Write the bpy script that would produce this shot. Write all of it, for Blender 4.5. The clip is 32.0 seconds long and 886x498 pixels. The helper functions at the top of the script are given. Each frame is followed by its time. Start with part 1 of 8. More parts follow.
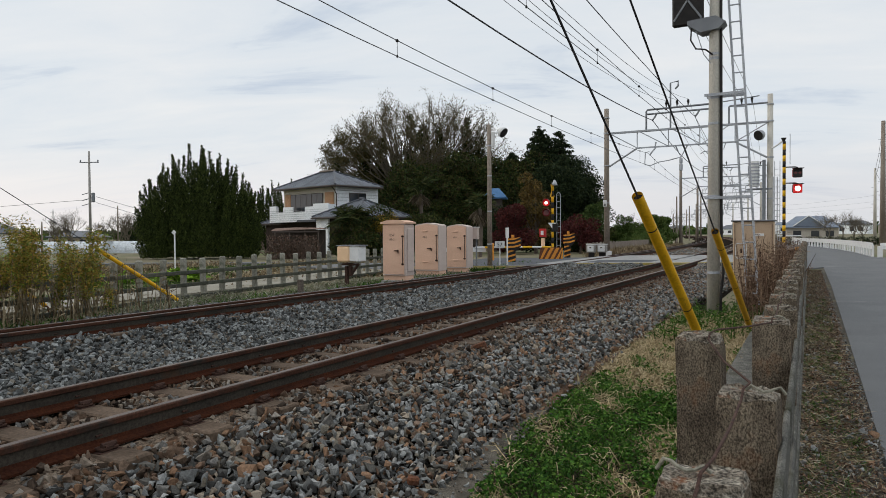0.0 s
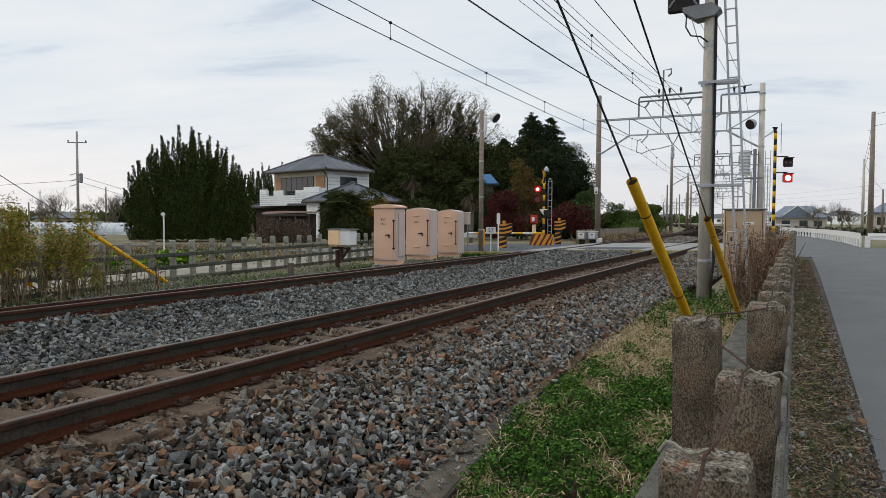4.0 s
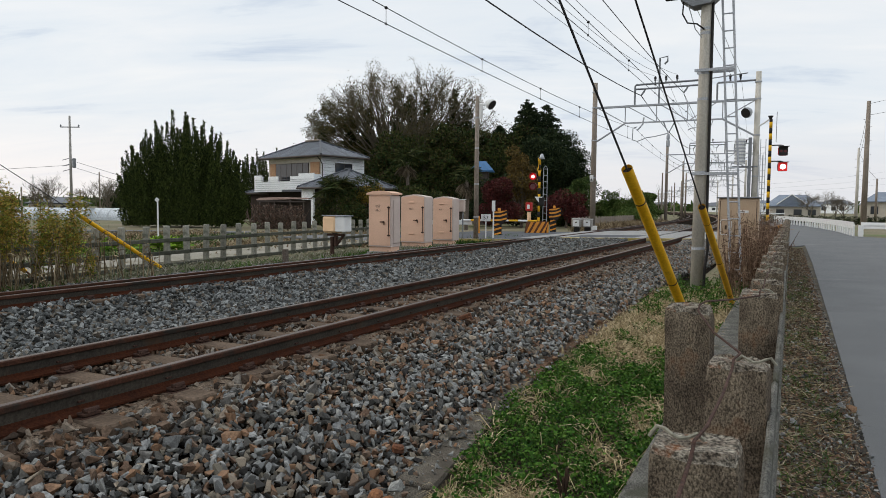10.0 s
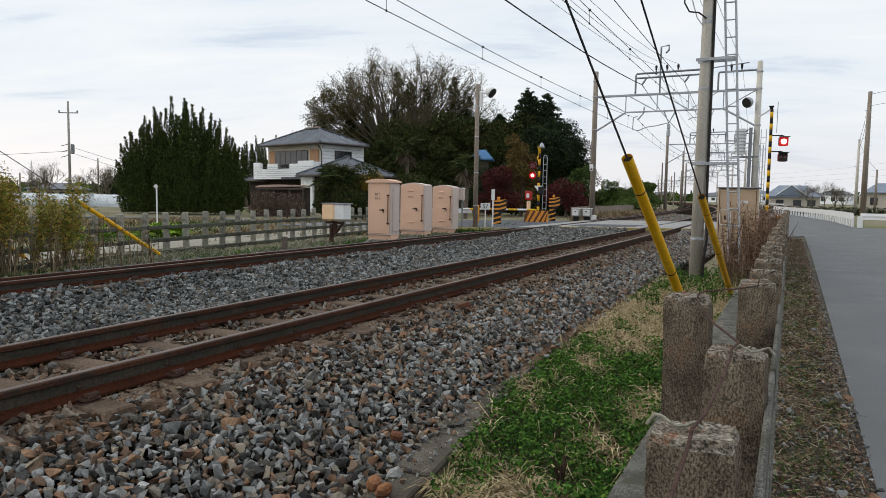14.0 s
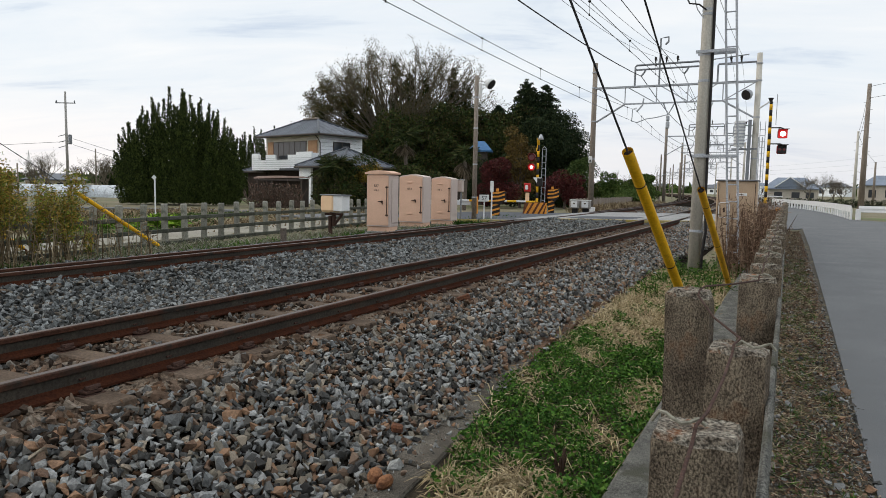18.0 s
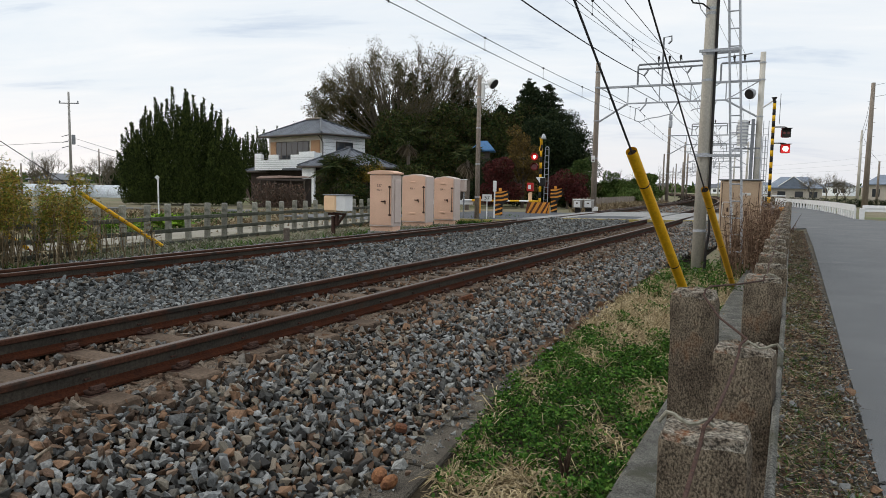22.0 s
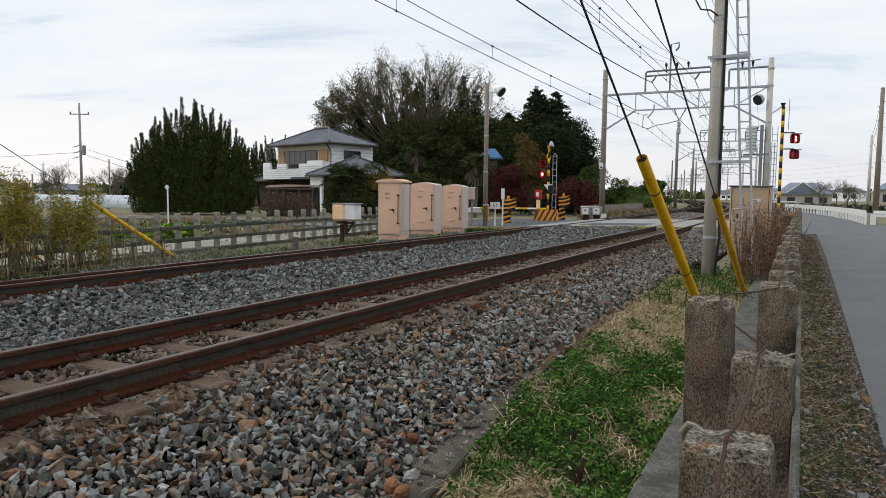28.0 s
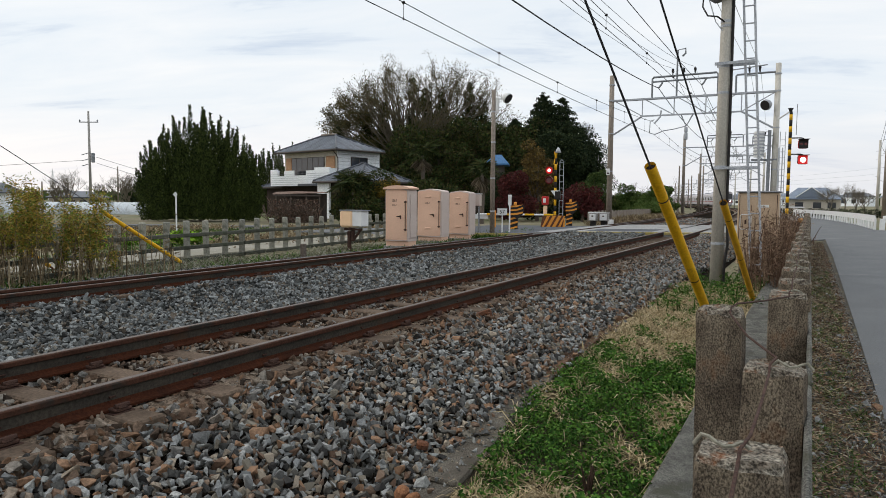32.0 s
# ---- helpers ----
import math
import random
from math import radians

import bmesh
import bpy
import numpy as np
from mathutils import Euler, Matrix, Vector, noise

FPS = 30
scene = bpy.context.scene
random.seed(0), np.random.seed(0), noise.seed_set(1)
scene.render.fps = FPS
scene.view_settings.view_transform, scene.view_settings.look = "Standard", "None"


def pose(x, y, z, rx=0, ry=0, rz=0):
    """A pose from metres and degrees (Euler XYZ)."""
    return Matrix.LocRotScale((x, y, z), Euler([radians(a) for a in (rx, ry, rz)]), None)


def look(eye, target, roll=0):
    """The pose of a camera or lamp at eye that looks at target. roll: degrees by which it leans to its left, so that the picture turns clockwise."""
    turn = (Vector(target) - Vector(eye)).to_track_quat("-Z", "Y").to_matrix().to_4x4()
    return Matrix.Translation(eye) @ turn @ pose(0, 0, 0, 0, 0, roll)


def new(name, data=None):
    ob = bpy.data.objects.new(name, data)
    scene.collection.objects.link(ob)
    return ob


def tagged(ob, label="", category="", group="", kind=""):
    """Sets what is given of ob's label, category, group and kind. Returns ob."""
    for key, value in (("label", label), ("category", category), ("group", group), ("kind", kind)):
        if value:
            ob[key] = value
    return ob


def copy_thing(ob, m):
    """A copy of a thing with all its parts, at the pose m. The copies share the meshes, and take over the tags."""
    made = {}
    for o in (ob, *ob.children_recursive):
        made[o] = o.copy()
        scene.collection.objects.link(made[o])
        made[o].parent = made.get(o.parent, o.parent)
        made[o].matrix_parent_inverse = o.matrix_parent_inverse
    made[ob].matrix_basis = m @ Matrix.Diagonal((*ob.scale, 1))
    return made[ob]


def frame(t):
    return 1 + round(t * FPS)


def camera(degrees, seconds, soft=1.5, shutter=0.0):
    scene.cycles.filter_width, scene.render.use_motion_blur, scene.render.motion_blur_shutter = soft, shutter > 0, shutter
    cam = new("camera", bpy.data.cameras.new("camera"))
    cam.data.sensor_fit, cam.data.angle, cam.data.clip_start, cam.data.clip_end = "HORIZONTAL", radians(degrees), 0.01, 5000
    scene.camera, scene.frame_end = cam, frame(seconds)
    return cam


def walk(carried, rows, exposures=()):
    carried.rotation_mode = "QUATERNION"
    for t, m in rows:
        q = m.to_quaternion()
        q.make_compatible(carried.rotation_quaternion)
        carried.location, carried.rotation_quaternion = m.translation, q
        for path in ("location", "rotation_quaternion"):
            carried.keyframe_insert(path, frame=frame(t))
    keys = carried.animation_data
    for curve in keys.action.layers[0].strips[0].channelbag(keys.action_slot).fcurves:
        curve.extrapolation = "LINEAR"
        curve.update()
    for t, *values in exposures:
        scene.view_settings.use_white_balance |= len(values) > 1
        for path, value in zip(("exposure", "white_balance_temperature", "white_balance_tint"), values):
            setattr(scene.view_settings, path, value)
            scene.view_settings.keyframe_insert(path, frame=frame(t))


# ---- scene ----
cam = camera(66.8, 32.0, soft=0.6)
PATH = [
    (0, 0.039, -0.007, 1.406, 88.77, 0.44, 28.55),
    (0.5, 0.036, -0.004, 1.403, 88.69, 0.36, 28.44),
    (1, 0.029, 0.001, 1.401, 88.57, 0.35, 28.31),
    (1.5, 0.021, 0.007, 1.397, 88.46, 0.21, 28.24),
    (2, 0.015, 0.012, 1.394, 88.26, 0.18, 28.09),
    (2.5, 0.012, 0.013, 1.394, 88.11, 0.10, 28.03),
    (3, 0.010, 0.013, 1.393, 87.94, -0.05, 27.91),
    (3.5, 0.008, 0.011, 1.392, 87.73, -0.15, 27.84),
    (5.5, 0.011, 0.013, 1.388, 87.17, -0.47, 27.55),
    (6, 0.014, 0.011, 1.389, 87.11, -0.44, 27.55),
    (6.5, 0.015, 0.011, 1.389, 87.01, -0.43, 27.53),
    (7, 0.014, 0.012, 1.389, 86.97, -0.45, 27.51),
    (7.5, 0.013, 0.015, 1.388, 86.80, -0.47, 27.42),
    (8, 0.013, 0.016, 1.387, 86.77, -0.44, 27.48),
    (8.5, 0.012, 0.015, 1.387, 86.66, -0.50, 27.42),
    (9, 0.011, 0.013, 1.386, 86.59, -0.50, 27.42),
    (9.5, 0.011, 0.012, 1.387, 86.54, -0.57, 27.41),
    (10, 0.011, 0.013, 1.387, 86.44, -0.54, 27.35),
    (10.5, 0.010, 0.011, 1.388, 86.44, -0.61, 27.35),
    (11, 0.010, 0.008, 1.389, 86.32, -0.63, 27.33),
    (11.5, 0.011, 0.006, 1.389, 86.27, -0.65, 27.35),
    (12, 0.011, 0.005, 1.389, 86.13, -0.65, 27.33),
    (12.5, 0.012, 0.006, 1.387, 86.00, -0.75, 27.32),
    (13, 0.013, 0.007, 1.386, 85.77, -0.79, 27.30),
    (13.5, 0.012, 0.009, 1.386, 85.63, -0.84, 27.25),
    (14, 0.010, 0.011, 1.386, 85.46, -0.89, 27.30),
    (14.5, 0.008, 0.014, 1.386, 85.27, -0.87, 27.27),
    (16.5, -0.001, 0.007, 1.391, 84.97, -1.03, 27.20),
    (17, -0.001, 0.006, 1.393, 84.89, -1.02, 27.14),
    (17.5, -0.001, 0.003, 1.395, 84.81, -1.01, 27.17),
    (18, -0.000, 0.000, 1.397, 84.73, -1.02, 27.17),
    (18.5, -0.001, -0.001, 1.399, 84.75, -0.99, 27.18),
    (19, -0.001, 0.001, 1.400, 84.73, -1.00, 27.24),
    (19.5, -0.002, 0.003, 1.399, 84.71, -1.02, 27.25),
    (20, -0.004, 0.003, 1.398, 84.71, -1.01, 27.29),
    (20.5, -0.007, 0.001, 1.396, 84.64, -1.03, 27.23),
    (21, -0.009, 0.000, 1.396, 84.67, -1.01, 27.30),
    (21.5, -0.009, -0.001, 1.398, 84.69, -0.97, 27.34),
    (22, -0.007, -0.004, 1.399, 84.70, -0.96, 27.39),
    (22.5, -0.007, -0.007, 1.400, 84.69, -1.02, 27.39),
    (23, -0.009, -0.009, 1.401, 84.70, -0.99, 27.41),
    (23.5, -0.012, -0.007, 1.400, 84.72, -0.99, 27.46),
    (24, -0.013, -0.005, 1.399, 84.69, -0.95, 27.48),
    (24.5, -0.015, -0.004, 1.400, 84.78, -0.92, 27.52),
    (25, -0.015, -0.003, 1.400, 84.87, -0.89, 27.59),
    (25.5, -0.015, -0.004, 1.401, 84.95, -0.80, 27.71),
    (27.5, -0.019, -0.006, 1.401, 85.29, -0.63, 27.98),
    (28, -0.024, -0.007, 1.403, 85.36, -0.61, 28.04),
    (28.5, -0.027, -0.007, 1.404, 85.45, -0.62, 28.10),
    (29, -0.028, -0.010, 1.408, 85.52, -0.57, 28.19),
    (29.5, -0.027, -0.015, 1.412, 85.55, -0.56, 28.25),
    (30, -0.028, -0.018, 1.414, 85.59, -0.51, 28.27),
    (30.5, -0.030, -0.022, 1.416, 85.68, -0.49, 28.39),
    (31, -0.030, -0.026, 1.417, 85.72, -0.46, 28.44),
    (31.5, -0.030, -0.029, 1.417, 85.80, -0.44, 28.52),
    (32, -0.029, -0.031, 1.417, 85.87, -0.44, 28.60),
]
walk(cam, [(t, pose(x, y, z, rx, ry, rz)) for t, x, y, z, rx, ry, rz in PATH],
     [(0.0, -0.2), (3.5, -0.16), (9.0, -0.1), (16.5, 0.0), (32.0, 0.0)])

# ---- light: overcast evening, the low sun behind cloud to the west ----
SUN_EL, SUN_AZ = radians(30), radians(-100)      # azimuth clockwise from +Y
world = bpy.data.worlds.new("overcast_sky")
scene.world = world
world.use_nodes = True
wn, wl = world.node_tree.nodes, world.node_tree.links
wn.clear()


def wnode(kind, **values):
    n = wn.new(kind)
    for key, value in values.items():
        n.inputs[key].default_value = value
    return n


wtc = wn.new("ShaderNodeTexCoord")
sky = wn.new("ShaderNodeTexSky")
sky.sky_type, sky.sun_disc = "NISHITA", False
sky.sun_elevation, sky.sun_rotation = SUN_EL, SUN_AZ
sky.air_density, sky.dust_density = 1.2, 2.5
# cloud deck: flattened by dividing by height so that streaks crowd towards the horizon
sep = wn.new("ShaderNodeSeparateXYZ")
wl.new(wtc.outputs["Generated"], sep.inputs[0])
zup = wn.new("ShaderNodeMath")
zup.operation = "MAXIMUM"
zup.inputs[1].default_value = 0.0
wl.new(sep.outputs["Z"], zup.inputs[0])
zadd = wn.new("ShaderNodeMath")
zadd.operation = "ADD"
zadd.inputs[1].default_value = 0.16
wl.new(zup.outputs[0], zadd.inputs[0])
flat = wn.new("ShaderNodeVectorMath")
flat.operation = "DIVIDE"
com = wn.new("ShaderNodeCombineXYZ")
for k in ("X", "Y", "Z"):
    wl.new(zadd.outputs[0], com.inputs[k])
wl.new(wtc.outputs["Generated"], flat.inputs[0])
wl.new(com.outputs[0], flat.inputs[1])
wmap = wn.new("ShaderNodeMapping")
wmap.vector_type = "TEXTURE"
wmap.inputs["Rotation"].default_value = (0, 0, radians(22))
wmap.inputs["Scale"].default_value = (2.4, 1.0, 1.6)
wmap.inputs["Location"].default_value = (0.7, 0.2, 0)
wl.new(flat.outputs[0], wmap.inputs[0])
n1 = wnode("ShaderNodeTexNoise", Scale=2.1, Detail=7.0, Roughness=0.56, Distortion=0.5)
n2 = wnode("ShaderNodeTexNoise", Scale=3.4, Detail=6.0, Roughness=0.6, Distortion=0.2)
wl.new(wmap.outputs[0], n1.inputs["Vector"])
wl.new(wmap.outputs[0], n2.inputs["Vector"])
both = wn.new("ShaderNodeMath")
both.operation = "MULTIPLY_ADD"
both.inputs[1].default_value = 0.35
wl.new(n2.outputs[0], both.inputs[0])
wl.new(n1.outputs[0], both.inputs[2])
ramp = wn.new("ShaderNodeValToRGB")
for e, (p, col) in zip((ramp.color_ramp.elements[0], ramp.color_ramp.elements[1], ramp.color_ramp.elements.new(0.66)),
                       ((0.47, (0.60, 0.69, 0.82, 1)), (0.73, (1.12, 1.12, 1.12, 1)), (0.60, (0.83, 0.89, 0.95, 1)))):
    e.position, e.color = p, col
wl.new(both.outputs[0], ramp.inputs[0])
# brighter, warmer strip low on the horizon
low = wn.new("ShaderNodeMapRange")
low.inputs["From Min"].default_value, low.inputs["From Max"].default_value = 0.02, 0.15
low.inputs["To Min"].default_value, low.inputs["To Max"].default_value = 0.75, 0.0
low.interpolation_type = "SMOOTHSTEP"
wl.new(sep.outputs["Z"], low.inputs[0])
hz = wn.new("ShaderNodeMix")
hz.data_type = "RGBA"
west = wn.new("ShaderNodeMapRange")     # paler and warmer on the sunset side
west.inputs["From Min"].default_value, west.inputs["From Max"].default_value = -0.75, -0.1
wl.new(sep.outputs["X"], west.inputs[0])
hcol = wn.new("ShaderNodeMix")
hcol.data_type = "RGBA"
hcol.inputs["A"].default_value, hcol.inputs["B"].default_value = (1.06, 1.0, 0.98, 1), (0.84, 0.835, 0.865, 1)
wl.new(west.outputs[0], hcol.inputs["Factor"])
wl.new(hcol.outputs["Result"], hz.inputs["B"])
wl.new(low.outputs[0], hz.inputs["Factor"])
wl.new(ramp.outputs[0], hz.inputs["A"])
skyb = wn.new("ShaderNodeBackground")
skyb.inputs["Strength"].default_value = 0.006
wl.new(sky.outputs[0], skyb.inputs["Color"])
cloud = wn.new("ShaderNodeBackground")
zen = wn.new("ShaderNodeMapRange")
zen.inputs["From Min"].default_value, zen.inputs["From Max"].default_value = 0.35, 1.0
zen.inputs["To Min"].default_value, zen.inputs["To Max"].default_value = 0.97, 1.55
wl.new(sep.outputs["Z"], zen.inputs[0])
wl.new(zen.outputs[0], cloud.inputs["Strength"])
wl.new(hz.outputs["Result"], cloud.inputs["Color"])
wadd = wn.new("ShaderNodeAddShader")
wl.new(skyb.outputs[0], wadd.inputs[0])
wl.new(cloud.outputs[0], wadd.inputs[1])
wout = wn.new("ShaderNodeOutputWorld")
wl.new(wadd.outputs[0], wout.inputs[0])

sun = new("sun", bpy.data.lights.new("sun", "SUN"))
sun.data.energy, sun.data.angle, sun.data.color = 1.0, radians(24), (1.0, 0.88, 0.74)
sun.matrix_world = look((math.sin(SUN_AZ) * 100, math.cos(SUN_AZ) * 100, math.tan(SUN_EL) * 100), (0, 0, 0))

# ---- materials ----
def mat(name, c1, c2, rough=0.85, scale=6.0, fine=60.0, bump=0.25, metal=0.0, spot=None, rnd=0.0, island=0.0, stretch=None, spec=0.12, grit=(0.72, 1.22)):
    """Two tones mixed by a broad noise, broken by a fine one, with relief. spot: (colour, scale, threshold) for stains.
    rnd / island: lightness spread from thing to thing, or from piece to piece of a joined mesh."""
    m = bpy.data.materials.new(name)
    m.use_nodes = True
    nt = m.node_tree
    N, Lk = nt.nodes, nt.links
    bs = N["Principled BSDF"]
    tc = N.new("ShaderNodeTexCoord")
    vec = tc.outputs["Object"]
    if stretch:
        mp = N.new("ShaderNodeMapping")
        mp.inputs["Scale"].default_value = stretch
        Lk.new(vec, mp.inputs[0])
        vec = mp.outputs[0]

    def noise_tex(sc, detail=5.0):
        t = N.new("ShaderNodeTexNoise")
        t.inputs["Scale"].default_value, t.inputs["Detail"].default_value, t.inputs["Roughness"].default_value = sc, detail, 0.6
        Lk.new(vec, t.inputs["Vector"])
        return t.outputs[0]

    def mix(a, b, f, mode="MIX"):
        x = N.new("ShaderNodeMix")
        x.data_type, x.blend_type = "RGBA", mode
        for sock, v in (("A", a), ("B", b), ("Factor", f)):
            if isinstance(v, (tuple, float, int)):
                x.inputs[sock].default_value = (*v, 1) if isinstance(v, tuple) else v
            else:
                Lk.new(v, x.inputs[sock])
        return x.outputs["Result"]

    def rng(v, a, b, c=0.0, d=1.0):
        r = N.new("ShaderNodeMapRange")
        for k, val in zip(("From Min", "From Max", "To Min", "To Max"), (a, b, c, d)):
            r.inputs[k].default_value = val
        Lk.new(v, r.inputs[0])
        return r.outputs[0]

    big, small = noise_tex(scale), noise_tex(fine, 3.0)
    col = mix(c1, c2, rng(big, 0.35, 0.65))
    col = mix(col, rng(small, 0.38, 0.62, *grit), 1.0, "MULTIPLY")
    if spot:
        sc, th = spot[1], spot[2]
        col = mix(col, spot[0], rng(noise_tex(sc), th, th + 0.1, 0, 0.9))
    for amount, node, out in ((rnd, "ShaderNodeObjectInfo", "Random"), (island, "ShaderNodeNewGeometry", "Random Per Island")):
        if amount:
            o = N.new(node)
            col = mix(col, rng(o.outputs[out], 0, 1, 1 - amount, 1 + amount), 1.0, "MULTIPLY")
    Lk.new(col, bs.inputs["Base Color"])
    Lk.new(rng(small, 0.3, 0.7, max(rough - 0.12, 0.03), min(rough + 0.1, 1)), bs.inputs["Roughness"])
    bs.inputs["Metallic"].default_value = metal
    bs.inputs["Specular IOR Level"].default_value = spec
    if bump:
        b = N.new("ShaderNodeBump")
        b.inputs["Strength"].default_value, b.inputs["Distance"].default_value = bump, 0.01
        Lk.new(small, b.inputs["Height"])
        Lk.new(b.outputs[0], bs.inputs["Normal"])
    return m


def pieces_mat(name, colours, rough=0.9, fine=90.0, bump=0.4, spec=0.3, per="island"):
    """Each piece (island of a joined mesh, or each object) takes one of several colours by chance."""
    m = mat(name, (0.5, 0.5, 0.5), (0.5, 0.5, 0.5), rough, 4.0, fine, bump, spec=spec)
    nt = m.node_tree
    N, Lk = nt.nodes, nt.links
    bs = N["Principled BSDF"]
    src = bs.inputs["Base Color"].links[0].from_socket
    if per == "island":
        r = N.new("ShaderNodeNewGeometry").outputs["Random Per Island"]
    else:
        r = N.new("ShaderNodeObjectInfo").outputs["Random"]
    ramp = N.new("ShaderNodeValToRGB")
    ramp.color_ramp.interpolation = "CONSTANT"
    els = ramp.color_ramp.elements
    while len(els) < len(colours):
        els.new(0.5)
    for i, c in enumerate(colours):
        els[i].position, els[i].color = i / len(colours), (*c, 1)
    Lk.new(r, ramp.inputs[0])
    x = N.new("ShaderNodeMix")
    x.data_type, x.blend_type = "RGBA", "MULTIPLY"
    x.inputs["Factor"].default_value = 1.0
    Lk.new(ramp.outputs[0], x.inputs["A"])
    d = N.new("ShaderNodeVectorMath")
    d.operation = "SCALE"
    d.inputs["Scale"].default_value = 2.0
    Lk.new(src, d.inputs[0])
    Lk.new(d.outputs[0], x.inputs["B"])
    Lk.new(x.outputs["Result"], bs.inputs["Base Color"])
    return m


def glow(name, colour, strength):
    m = bpy.data.materials.new(name)
    m.use_nodes = True
    b = m.node_tree.nodes["Principled BSDF"]
    b.inputs["Base Color"].default_value = (*colour, 1)
    b.inputs["Emission Color"].default_value, b.inputs["Emission Strength"].default_value = (*colour, 1), strength
    return m


def glassy(name, colour, rough=0.08):
    m = bpy.data.materials.new(name)
    m.use_nodes = True
    b = m.node_tree.nodes["Principled BSDF"]
    b.inputs["Base Color"].default_value, b.inputs["Roughness"].default_value = (*colour, 1), rough
    b.inputs["Specular IOR Level"].default_value = 0.6
    return m


M_GROUND = mat("field_soil", (0.20, 0.17, 0.115), (0.115, 0.115, 0.06), 0.95, 0.25, 14, 0.5, spot=((0.10, 0.15, 0.04), 0.12, 0.55))
# Near-black brown: the shade in the gaps between stones is in this colour.
M_GAP_SHADE = mat("ballast_bed", (0.014, 0.012, 0.010), (0.026, 0.021, 0.016), 0.95, 5, 45, 1.0, spot=((0.05, 0.034, 0.024), 0.9, 0.6), spec=0.0)
STONE_TONES = [(0.055, 0.054, 0.05), (0.24, 0.245, 0.232), (0.17, 0.118, 0.085), (0.20, 0.2, 0.19), (0.14, 0.088, 0.06), (0.038, 0.036, 0.034), (0.30, 0.302, 0.29), (0.165, 0.17, 0.166),
               (0.16, 0.142, 0.112), (0.235, 0.14, 0.085), (0.088, 0.083, 0.073), (0.205, 0.21, 0.207), (0.27, 0.225, 0.172), (0.115, 0.115, 0.11)]
M_STONE = pieces_mat("ballast_stone", STONE_TONES, 0.7, 70, 0.35, 0.10)
M_STONE_O = pieces_mat("single_ballast_stone", STONE_TONES, 0.7, 70, 0.35, 0.10, "object")
M_STONE_G = pieces_mat("grey_ballast_stone", [(0.05, 0.052, 0.05), (0.205, 0.215, 0.21), (0.12, 0.126, 0.125), (0.165, 0.172, 0.168), (0.10, 0.082, 0.064), (0.036, 0.036, 0.034), (0.255, 0.263, 0.255), (0.095, 0.099, 0.097), (0.15, 0.135, 0.112), (0.075, 0.077, 0.074), (0.155, 0.162, 0.162)], 0.7, 70, 0.35, 0.10)
M_STONE_R = pieces_mat("rusty_ballast", [(0.145, 0.102, 0.074), (0.062, 0.045, 0.034), (0.20, 0.162, 0.126), (0.12, 0.08, 0.056), (0.22, 0.195, 0.165), (0.165, 0.10, 0.063), (0.045, 0.034, 0.027), (0.16, 0.152, 0.14)], 0.9, 55, 0.3, 0.02)
M_RAIL = mat("rusty_rail", (0.045, 0.021, 0.014), (0.066, 0.030, 0.019), 0.7, 3, 50, 0.35, spot=((0.022, 0.021, 0.018), 2.5, 0.55), spec=0.08)
M_RAILFOOT = mat("orange_rust_rail_foot", (0.06, 0.02, 0.010), (0.038, 0.015, 0.009), 0.9, 6, 60, 0.5, spec=0.05)
M_WEB = mat("dark_rail_web", (0.040, 0.036, 0.030), (0.058, 0.050, 0.040), 0.8, 3, 50, 0.35, spot=((0.07, 0.04, 0.024), 2.0, 0.6), spec=0.08)
M_RAILTOP = mat("worn_railhead", (0.085, 0.06, 0.047), (0.13, 0.098, 0.08), 0.45, 2, 60, 0.05, metal=0.6)
M_CLIP = mat("rusty_clip", (0.042, 0.024, 0.019), (0.07, 0.038, 0.028), 0.8, 20, 90, 0.4)
M_SLEEPER = mat("dusty_sleeper", (0.085, 0.06, 0.042), (0.13, 0.094, 0.068), 0.92, 4, 40, 0.5, rnd=0.15)
M_ASPHALT = mat("grey_asphalt", (0.125, 0.128, 0.13), (0.15, 0.153, 0.155), 0.9, 0.8, 160, 0.35, spot=((0.20, 0.20, 0.20), 0.5, 0.62))
M_PATCH = mat("dark_asphalt", (0.075, 0.08, 0.09), (0.10, 0.105, 0.115), 0.9, 1.5, 150, 0.3)
M_VERGE = mat("gravel_verge", (0.085, 0.074, 0.058), (0.05, 0.043, 0.033), 0.95, 2.5, 45, 0.8, spot=((0.15, 0.13, 0.07), 1.6, 0.56))
M_CONC = mat("weathered_concrete", (0.27, 0.255, 0.235), (0.36, 0.345, 0.32), 0.92, 3, 60, 0.35, spot=((0.15, 0.14, 0.12), 2.2, 0.58), rnd=0.08)
M_POST = mat("mossy_post_concrete", (0.055, 0.04, 0.03), (0.205, 0.168, 0.122), 0.95, 9, 260, 1.0, spot=((0.16, 0.065, 0.026), 4.5, 0.57), rnd=0.12, grit=(0.4, 1.65), stretch=(1, 1, 0.6))
M_POSTTOP = mat("lichen_post_top", (0.27, 0.245, 0.20), (0.075, 0.055, 0.04), 0.95, 26, 160, 0.9, spot=((0.26, 0.085, 0.022), 8, 0.57), grit=(0.3, 1.75))
M_SLAB = mat("dark_concrete_kerb", (0.085, 0.084, 0.074), (0.16, 0.155, 0.137), 0.93, 7, 170, 1.0, spot=((0.075, 0.075, 0.055), 3, 0.56), grit=(0.4, 1.7))
M_POLE = mat("concrete_pole", (0.47, 0.44, 0.385), (0.55, 0.52, 0.46), 0.9, 2, 50, 0.2, spot=((0.34, 0.31, 0.26), 1.3, 0.58), stretch=(1, 1, 0.6), grit=(0.88, 1.1))
